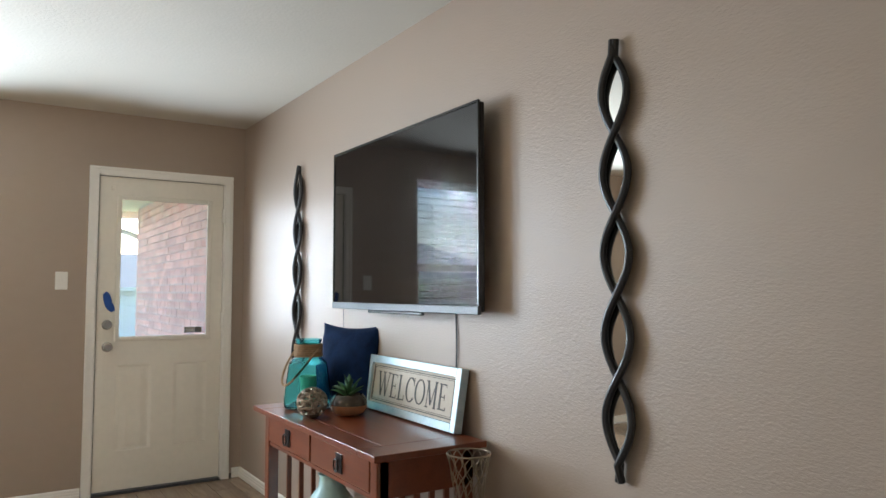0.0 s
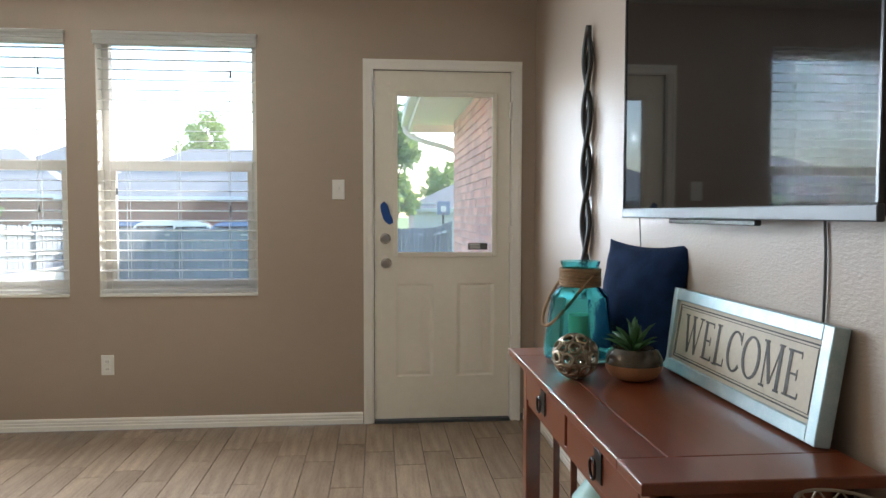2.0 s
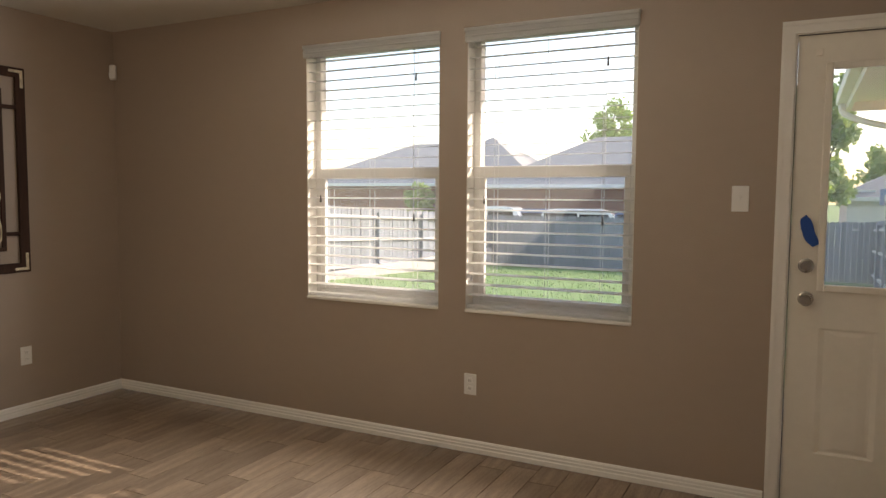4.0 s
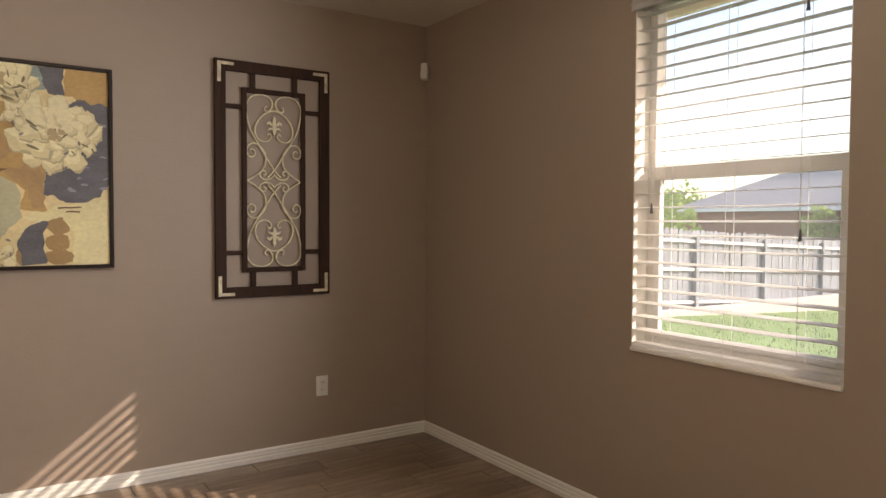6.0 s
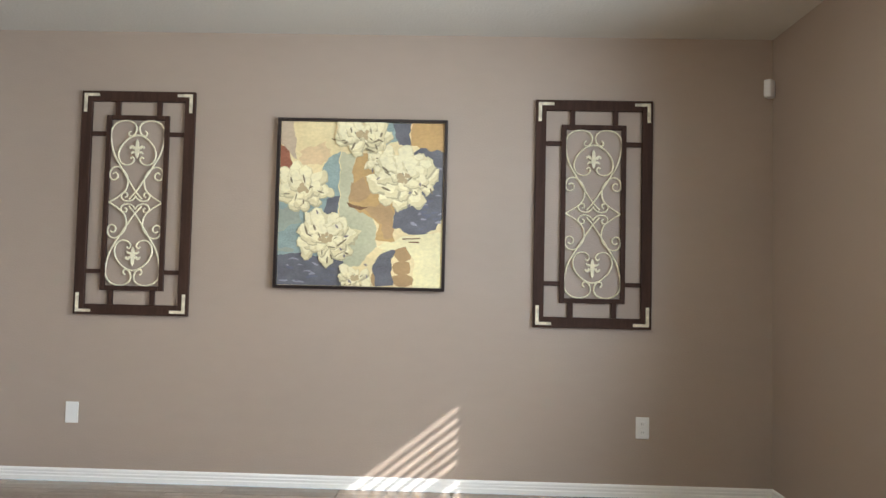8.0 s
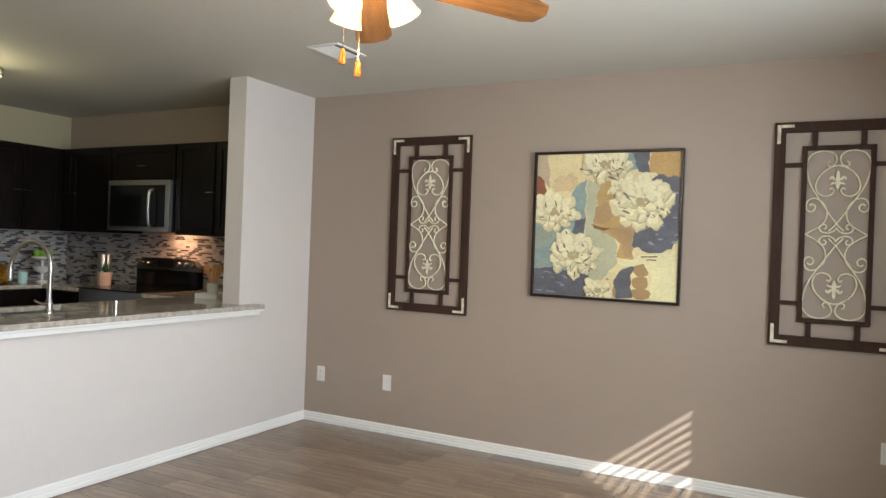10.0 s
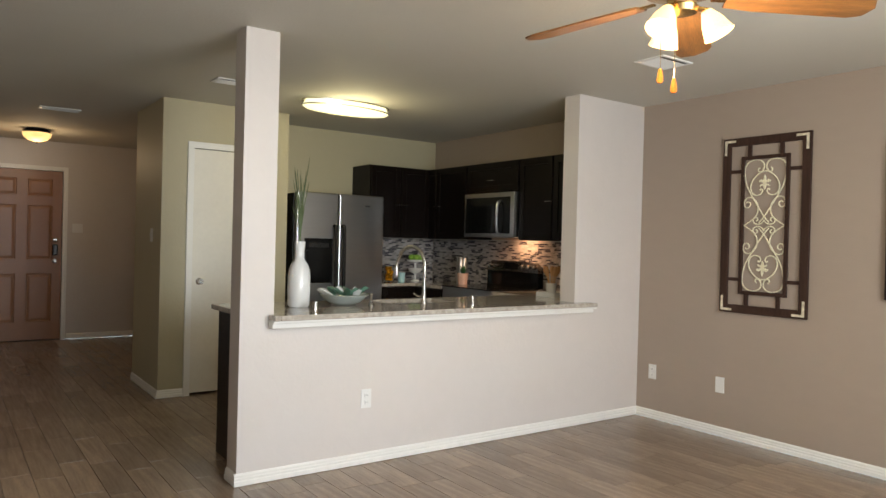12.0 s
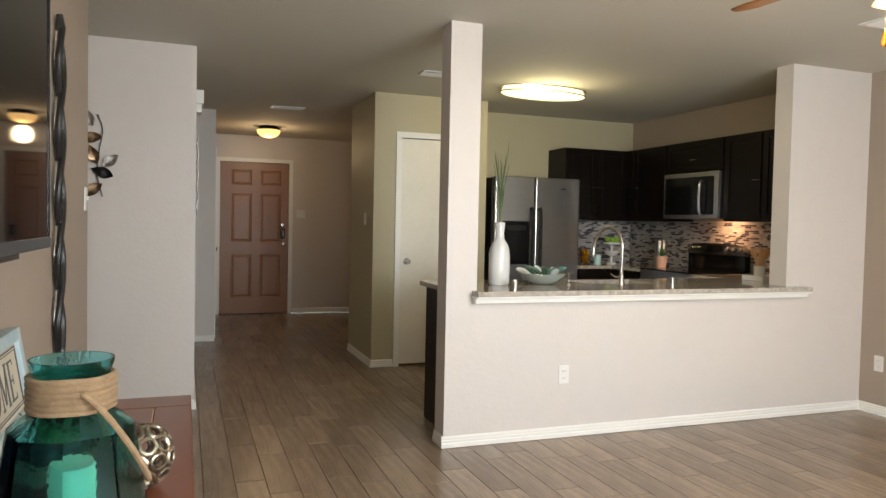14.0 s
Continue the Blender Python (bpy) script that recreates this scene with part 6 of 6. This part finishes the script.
def mosaic(name, axis, u0, u1, z0, z1, at, seed):
    """Backsplash: a mortar sheet and many small staggered tiles, pale with dark strips between."""
    rg_ = random.Random(seed)
    pale, dark = [], []
    z = z0
    row = 0
    while z < z1 - 0.012:
        u = u0 - rg_.uniform(0, 0.06)
        while u < u1:
            w = rg_.choice((0.048, 0.048, 0.075))
            a_, b_ = max(u, u0), min(u + w, u1)
            if b_ - a_ > 0.006:
                r_ = (a_, b_ - 0.002, at, at + 0.004, z, z + 0.0145) if axis == "x" else (at, at + 0.004, a_, b_ - 0.002, z, z + 0.0145)
                (dark if rg_.random() < 0.3 else pale).append(r_)
            u += w
        z += 0.0165
        row += 1
    back = boxes([(u0, u1, at - 0.004, at + 0.001, z0, z1) if axis == "x" else (at - 0.004, at + 0.001, u0, u1, z0, z1)])
    t = structure(name, back, M_MORTAR, "backsplash of small grey and dark glass mosaic strips")
    for nm, rows, m in (("pale_tiles", pale, M_MOSAIC), ("dark_tiles", dark, M_MOSAIC_DARK)):
        tagged(part(nm, boxes(rows), m, t), kind="stuff")


mosaic("backsplash_back", "x", 0.006, 1.08, CT, 1.37, -7.595, 1)
mosaic("backsplash_side", "y", -7.58, -4.83, CT, 1.37, 0.005, 2)


# ---- outside ----
def ground_z(y):
    return -0.15 - 0.043 * min(20.0, max(0.0, y))


bm = bmesh.new()
ys = [-400, -60, -12, 0, 20, 26, 60, 400]
rows = [[bm.verts.new((x, y, ground_z(y))) for x in (-400, -40, 0, 40, 400)] for y in ys]
for a_, b_ in zip(rows, rows[1:]):
    for k in range(4):
        bm.faces.new((a_[k], a_[k + 1], b_[k + 1], b_[k]))
structure("ground", bm, M_GRASS, "green lawn sloping gently to the back fence")
bm = bmesh.new()
rg = random.Random(9)
verts, faces = [], []
for k in range(16000):
    x, y = rg.uniform(-5.4, 5.2), rg.uniform(2.0, 19.4)
    z, h_, w_, q = ground_z(y), rg.uniform(0.03, 0.07), rg.uniform(0.004, 0.009), rg.uniform(0, 3.14)
    c_, s_ = w_ * math.cos(q), w_ * math.sin(q)
    i = len(verts)
    verts += [(x - c_, y - s_, z), (x + c_, y + s_, z), (x + rg.uniform(-0.02, 0.02), y + rg.uniform(-0.02, 0.02), z + h_)]
    faces.append((i, i + 1, i + 2))
me = bpy.data.meshes.new("grass")
me.from_pydata(verts, [], faces)
me.materials.append(M_BLADES)
tagged(new("grass", me), "short green grass blades", kind="stuff")
bm.free()
structure("patio", boxes([(1.2, 5.32, 0.17, 2.2, -0.22, -0.06)], 0.01), M_CONC, "plain concrete patio outside the back door")

# own house: eave over the windows, brick wing beside the back door
structure("house_eave", boxes([(-0.6, 4.75, 0.16, 0.72, 2.47, 2.50), (-0.6, 4.75, 0.72, 0.76, 2.36, 2.52)]), M_SOFFIT, "beige soffit and fascia over the windows")
bm = bmesh.new()
pr = [(0.80, 2.52), (0.80, 2.58), (-6.0, 4.9), (-6.0, 4.84)]
a_ = [bm.verts.new((-0.9, y, z)) for y, z in pr]
b_ = [bm.verts.new((12.0, y, z)) for y, z in pr]
for i in range(4):
    bm.faces.new((a_[i], a_[(i + 1) % 4], b_[(i + 1) % 4], b_[i]))
bm.faces.new(a_[::-1]), bm.faces.new(b_)
bmesh.ops.recalc_face_normals(bm, faces=list(bm.faces))
structure("house_roof", bm, M_SHINGLE, "grey shingle roof of the house")
WX, WY = 5.2, 3.97
wing = structure("wall_wing", boxes([(WX + 0.012, 9.0, 0.16, WY - 0.012, -0.6, 2.36)]), M_BRICKGROUT, "red brick side wall of the house wing")
structure("wing_soffit", boxes([(4.73, WX + 0.01, 0.77, 4.40, 2.285, 2.315), (4.69, 4.73, 0.77, 4.44, 2.20, 2.37), (WX + 0.01, 9.2, WY, 4.40, 2.285, 2.315), (4.73, 9.2, 4.40, 4.44, 2.20, 2.37), (4.73, WX, 0.16, 0.77, 2.285, 2.315)]), M_SOFFIT, "beige soffit and fascia of the wing")
bm = bmesh.new()
top = [bm.verts.new(p) for p in ((4.65, 0.8, 2.375), (4.65, 4.48, 2.375), (9.4, 4.48, 2.375), (9.4, 0.8, 3.9), (7.3, 2.5, 3.5))]
bm.faces.new((top[0], top[1], top[4])), bm.faces.new((top[1], top[2], top[4])), bm.faces.new((top[2], top[3], top[4])), bm.faces.new((top[3], top[0], top[4]))
bmesh.ops.recalc_face_normals(bm, faces=list(bm.faces))
structure("wing_roof", bm, M_SHINGLE, "grey shingle roof of the wing")
gut = thing("rain_gutter", (0, 0, 0), "beige gutter and downspout at the wing's corner", "gutter")
part("gutter_trough", boxes([(4.61, 4.69, 0.8, 4.46, 2.26, 2.36)], 0.008), M_SOFFIT, gut)
part("downspout", tube(bmesh.new(), spline([(4.655, 4.32, 2.27), (4.675, 4.30, 2.17), (4.857, 4.19, 2.07), (5.106, 4.07, 1.99), (5.25, 4.02, 1.91), (5.29, 4.01, 1.77), (5.29, 4.01, 1.2), (5.29, 4.01, -0.2)]), 0.03, 8), M_SOFFIT, gut, "", True)

# fences
def fence(name, x0, y0, x1, y1, label, rail_side, base=0.0, gap=0.142, big=False):
    t = thing(name, (0, 0, 0), label, "fence", "yard fences")
    L = math.hypot(x1 - x0, y1 - y0)
    n = int(L / gap)
    turn = math.degrees(math.atan2(y1 - y0, x1 - x0))
    me = None
    for k in range(n):
        u = (k + 0.5) / n
        x, y = x0 + (x1 - x0) * u, y0 + (y1 - y0) * u
        if me is None:
            ob = part("picket", plate([(-0.067, -0.02), (0.067, -0.02), (0.067, 1.68), (0.04, 1.73), (-0.04, 1.73), (-0.067, 1.68)], 0.016, "y"), M_PICKET, t)
            me = ob.data
        else:
            ob = new("picket", me)
            ob.parent = t
        ob.matrix_basis = pose(x, y, ground_z(y) + rng.uniform(-0.015, 0.02), rng.uniform(-0.6, 0.6), 0, turn)
    nx, ny = -(y1 - y0) / L * rail_side, (x1 - x0) / L * rail_side
    for h_ in (0.25, 0.92, 1.5):
        bm = bmesh.new()
        a_, b_ = Vector((x0 + nx * 0.04, y0 + ny * 0.04, ground_z(y0) + h_)), Vector((x1 + nx * 0.04, y1 + ny * 0.04, ground_z(y1) + h_))
        for i in range(2):
            tube(bm, [a_, b_], 0.042, 4)
            break
        part("rail", bm, M_SUNLIT_RAIL, t, "horizontal rail, sunlight put into its pale colour")
    k = 0.0
    while k <= L:
        x, y = x0 + (x1 - x0) * k / L + nx * 0.06, y0 + (y1 - y0) * k / L + ny * 0.06
        part("post", box(x - 0.045, x + 0.045, y - 0.045, y + 0.045, ground_z(y) - 0.1, ground_z(y) + 1.62), M_PICKET, t)
        k += 2.4
    return t


fence("wooden_fence", -5.6, 19.6, 6.25, 19.6, "weathered grey picket fence across the back of the lawn", 1)
fence("wooden_fence", -5.6, 0.4, -5.6, 19.6, "weathered grey fence, rails coloured as sunlit, along the lawn's side", -1)
fence("wooden_fence", 6.25, 19.6, 6.04, 12.4, "grey-blue picket fence on the far side of the wing", -1)
structure("fence_kerb", boxes([(-5.5, -5.3, 3.0, 19.5, -1.1, -0.42)], 0.02), M_CONC)


def hip_house(name, x0, x1, y0, y1, eave, ridge, wall_m, label, garage=False, inset=None):
    t = thing(name, (0, 0, 0), label, "house")
    g = ground_z(30)
    part("house_wall", boxes([(x0, x1, y0, y1, g, eave)]), wall_m, t)
    e = 0.5
    mid_, ins = (y0 + y1) / 2, (y1 - y0) / 2 if inset is None else inset
    bm = bmesh.new()
    c = [bm.verts.new(p) for p in ((x0 - e, y0 - e, eave), (x1 + e, y0 - e, eave), (x1 + e, y1 + e, eave), (x0 - e, y1 + e, eave), (x0 + ins, mid_, ridge), (x1 - ins, mid_, ridge))]
    for f in ((0, 1, 5, 4), (1, 2, 5), (2, 3, 4, 5), (3, 0, 4), (3, 2, 1, 0)):
        bm.faces.new([c[i] for i in f])
    bmesh.ops.recalc_face_normals(bm, faces=list(bm.faces))
    part("house_roof", bm, M_SHINGLE, t, "grey shingle hip roof")
    part("fascia", boxes([(x0 - e, x1 + e, y0 - e - 0.03, y0 - e, eave - 0.14, eave + 0.02)]), M_SIDING, t, "pale fascia board")
    if garage:
        gd = part("garage_door", boxes([(x0 + 1.1, x0 + 3.6, y0 - 0.05, y0 - 0.01, g, g + 2.1)]), M_SIDING, t, "white panelled garage door")
        part("garage_panel", boxes([(x0 + 1.2 + 0.6 * i, x0 + 1.7 + 0.6 * i, y0 - 0.07, y0 - 0.051, g + 0.15 + 0.5 * j, g + 0.55 + 0.5 * j) for i in range(4) for j in range(4)], 0.01), M_SIDING, gd)
        rows_ = [(x0, x0 + 1.0, y0 - 0.02, y0 + 0.0, z_, z_ + 0.17) for z_ in [g + 0.2 * q for q in range(14)]]
        part("siding_board", boxes(rows_), M_SIDING, t, "white lap siding")
    return t


hip_house("neighbour_house", -23.2, -10.5, 32, 42, 2.1, 4.75, M_NBRICK, "brick house with a grey hip roof beyond the fence")
hip_house("neighbour_house", -17.0, -9.4, 34.5, 42.1, 2.5, 5.15, M_NBRICK, "brick house with a steep grey roof behind the others", False, 3.79)
hip_house("neighbour_house", -10.3, 2.5, 31, 40, 2.0, 4.7, M_NBRICK, "long brick house with a grey hip roof beyond the fence")
hip_house("neighbour_garage", 6.05, 13.5, 30, 36, 1.45, 3.15, M_SIDING, "white sided garage with a grey hip roof", True)
shed = thing("white_porch_post", (4.95, 24.0, ground_z(24)), "white neighbouring porch edge with a small roof", "porch")
part("post", box(-0.12, 0.05, -0.1, 0.1, 0, 3.2, 0.01), M_SIDING, shed)
part("porch_roof", box(-0.35, 0.15, -0.3, 0.3, 2.7, 2.82, 0.02), M_SOFFIT, shed)
hoop = thing("basketball_hoop", (7.19, 27.0, ground_z(27)), "basketball hoop with a blue backboard beyond the fence", "basketball hoop")
part("pole", tube(bmesh.new(), [(0, 0, 0), (0, 0, 2.65)], 0.05, 8), M_BLACK, hoop)
part("backboard", box(-0.28, 0.28, -0.22, -0.18, 2.17, 2.77, 0.01), M_CARBLUE, hoop, "blue backboard")
part("board_mark", boxes([(-0.12, 0.12, -0.225, -0.2205, 2.32, 2.57)]), M_SIDING, hoop)
part("rim", tube(bmesh.new(), [(0.15 * math.cos(q), -0.4 + 0.15 * math.sin(q), 2.24) for q in (2 * math.pi * k / 16 for k in range(16))], 0.012, 5, True), M_FDOOR, hoop)


def car(x, y, turn, m, h, label, name="parked_car"):
    t = thing(name, (x, y, ground_z(y)), label, "car", "parked cars", turn)
    prof = [(-2.3, 0.35), (-2.32, 0.8), (-2.2, 1.05), (-1.9, 1.1), (-1.55, h - 0.12), (-1.2, h), (0.9, h), (1.3, h - 0.15), (1.75, 1.15), (2.25, 1.0), (2.35, 0.7), (2.35, 0.35)]
    bm = plate(prof, 1.8, "y")
    bmesh.ops.translate(bm, vec=(0, -0.9, 0), verts=list(bm.verts))
    bmesh.ops.bevel(bm, geom=list(bm.edges), offset=0.06, segments=2, affect="EDGES")
    part("car_body", bm, m, t, "", True)
    part("side_window", boxes([(-1.5, -0.1, -0.905, 0.905, 1.2, h - 0.18), (0.0, 1.2, -0.905, 0.905, 1.2, h - 0.22)]), M_BLACKGLOSS, t, "dark side glass")
    for a_ in (-1.45, 1.5):
        for s in (-0.92, 0.72):
            bm = lathe([(0, 0), (0.33, 0), (0.34, 0.02), (0.34, 0.18), (0.33, 0.2), (0, 0.2)], 20)
            bmesh.ops.transform(bm, matrix=pose(a_, s, 0.34, -90, 0, 0), verts=list(bm.verts))
            part("wheel", bm, M_TYRE, t, "", True)
    return t


car(-8.6, 27.6, 4, M_CARWHITE, 1.95, "white van parked beyond the back fence")
car(-5.9, 28.3, -3, M_CARBLUE, 1.85, "blue car parked beyond the back fence")
car(-4.1, 26.6, 10, M_CARWHITE, 1.9, "white car parked beyond the back fence")
car(-1.2, 28.0, 0, M_CARBLUE, 1.85, "blue car parked beyond the back fence")


def tree(x, y, h, r, seed, label, n=2600, low=0.3):
    t = thing("tree", (x, y, ground_z(y)), label, "tree", "garden trees")
    rg_ = random.Random(seed)
    bm = bmesh.new()
    tube(bm, spline([(0, 0, 0), (0.05, 0.03, h * 0.25), (-0.04, 0.02, h * 0.5), (0.05, 0, h * 0.8)], 4), [0.20 * h / 8 * (1 - 0.07 * i) for i in range(13)], 8)
    tips = []
    for k in range(11):
        a_, z = k * 2.4, h * (low + 0.05 * k)
        e_ = (r * 0.75 * math.cos(a_) * rg_.uniform(0.6, 1), r * 0.75 * math.sin(a_) * rg_.uniform(0.6, 1), z + h * rg_.uniform(0.1, 0.22))
        tube(bm, [(0, 0, z), (e_[0] * 0.5, e_[1] * 0.5, z + h * 0.06), e_], [0.06, 0.04, 0.015], 6)
        tips.append(e_)
    part("trunk", bm, M_BARK, t, "", True)
    verts, faces = [], []
    clumps = [(Vector(e_) + Vector((rg_.gauss(0, r * 0.16), rg_.gauss(0, r * 0.16), rg_.gauss(0, r * 0.14))), rg_.uniform(0.22, 0.42) * r) for e_ in tips for _ in range(3)]
    clumps += [(Vector((rg_.gauss(0, r * 0.3), rg_.gauss(0, r * 0.3), h * rg_.uniform(0.6, 0.95))), rg_.uniform(0.2, 0.4) * r) for _ in range(12)]
    for k in range(n):
        c_, cr = clumps[k % len(clumps)]
        d_ = Vector((rg_.gauss(0, 1), rg_.gauss(0, 1), rg_.gauss(0, 0.8))).normalized()
        p_ = c_ + d_ * cr * rg_.uniform(0.5, 1.05)
        u_ = Vector((rg_.gauss(0, 1), rg_.gauss(0, 1), rg_.gauss(0, 1))).normalized()
        v_ = u_.orthogonal().normalized()
        s_ = rg_.uniform(0.10, 0.2)
        i = len(verts)
        verts += [tuple(p_ - u_ * s_), tuple(p_ + v_ * s_ * 0.55), tuple(p_ + u_ * s_), tuple(p_ - v_ * s_ * 0.55)]
        faces.append((i, i + 1, i + 2, i + 3))
    me = bpy.data.meshes.new("crown")
    me.from_pydata(verts, [], faces)
    me.materials.append(M_FOLIAGE)
    tagged(new("crown", me), kind="stuff").parent = t


tree(4.75, 26.5, 7.4, 1.5, 1, "tall leafy green tree beyond the back fence", 9000, 0.2)
tree(-7.0, 44.0, 7.7, 1.7, 2, "leafy tree behind the neighbouring roofs", 3200, 0.45)
tree(8.4, 40.0, 4.9, 1.25, 3, "small tree behind the white garage", 2400, 0.35)
tree(-14.6, 31.2, 2.6, 0.9, 4, "dark shrubby tree by the brick house", 1200, 0.3)
tree(-26.0, 34.0, 4.6, 2.6, 5, "low leafy tree beyond the side fence", 2600, 0.2)
tree(-17.0, 22.0, 3.6, 1.6, 6, "bushy tree beyond the side fence", 2200, 0.2)

# ---- floor tiles ----
PW, PL = 0.152, 0.61
def plank_bm(a0, a1, b0, b1, bm):
    g = 0.001
    e = 0.0012
    lo = [bm.verts.new(p) for p in ((a0 + g, b0 + g, FL - 0.004), (a1 - g, b0 + g, FL - 0.004), (a1 - g, b1 - g, FL - 0.005), (a0 + g, b1 - g, FL - 0.005))]
    hi = [bm.verts.new(p) for p in ((a0 + g + e, b0 + g + e, FL), (a1 - g - e, b0 + g + e, FL), (a1 - g - e, b1 - g - e, FL), (a0 + g + e, b1 - g - e, FL))]
    for i in range(4):
        bm.faces.new((lo[i], lo[(i + 1) % 4], hi[(i + 1) % 4], hi[i]))
    bm.faces.new(hi)


floor = tagged(bpy.data.objects["floor_slab"], "grey-brown wood-look tile floor with dark grout joints")
floor.name = "floor"
rows, far = {}, bmesh.new()
rgf = random.Random(21)
cols = int(6.6 / PW) + 1
meshes = {}
for c in range(cols):
    off = rgf.uniform(0, PL)
    y = 0.0 + off
    x0, x1 = c * PW, min(6.6, (c + 1) * PW)
    while y > -11.06:
        b1, b0 = min(0.0, y), max(-11.06, y - PL)
        y -= PL
        if x1 > W + 0.12:
            b1, b0 = min(b1, -4.66), max(b0, -5.905)
        if b1 - b0 < 0.01 or x1 - x0 < 0.01:
            continue
        if b1 > -5.3 and x1 <= W + 0.12:
            key = (round(x1 - x0, 3), round(b1 - b0, 3))
            if key not in meshes:
                bm = bmesh.new()
                plank_bm(0, x1 - x0, 0, b1 - b0, bm)
                me = bpy.data.meshes.new("floor_plank")
                bm.to_mesh(me)
                bm.free()
                me.materials.append(M_PLANK)
                meshes[key] = me
            ob = new("floor_plank", meshes[key])
            ob.parent = floor
            ob.location = (x0, b0, 0)
        else:
            plank_bm(x0, x1, b0, b1, far)
tagged(part("far_planks", far, M_PLANK_FAR, floor, ""), kind="stuff")

# ---- bricks of the wing ----
BL, BH = 0.215, 0.076
rest = bmesh.new()
near = []
for j in range(40):
    z0 = -0.55 + j * BH
    if z0 + BH > 2.285:
        break
    y = 0.18 - (BL / 2 if j % 2 else 0)
    while y < WY:
        b0, b1 = max(0.17, y), min(WY, y + BL)
        if b1 - b0 > 0.03:
            near.append((b0, b1, z0, 0.3 < z0 < 2.0 and 0.8 < b0 < 3.9))
        y += BL
near.sort(key=lambda r: (not r[3], abs(r[2] - 1.3) + 0.3 * abs(r[0] - 2.5)))
bmesh_cache = {}
for i, (b0, b1, z0, _) in enumerate(near):
    out = -rgf.uniform(0, 0.004)
    if i < 300:
        key = round(b1 - b0, 3)
        if key not in bmesh_cache:
            me = bpy.data.meshes.new("brick")
            bm = boxes([(-0.012, 0.006, 0.005, b1 - b0 - 0.005, 0.005, BH - 0.005)])
            bm.to_mesh(me)
            bm.free()
            me.materials.append(M_BRICK)
            bmesh_cache[key] = me
        ob = new("brick", bmesh_cache[key])
        ob.parent = wing
        ob.location = (WX + 0.012 + out, b0, z0)
    else:
        add_box(rest, WX + out, WX + 0.018, b0 + 0.005, b1 - 0.005, z0 + 0.005, z0 + BH - 0.005)
for j in range(40):
    z0 = -0.55 + j * BH
    x = WX
    while x < WX + 1.0:
        add_box(rest, x + 0.005, x + BL - 0.005, WY - 0.018, WY, z0 + 0.005, z0 + BH - 0.005)
        x += BL
tagged(part("far_bricks", rest, M_BRICK_FAR, wing), kind="stuff")
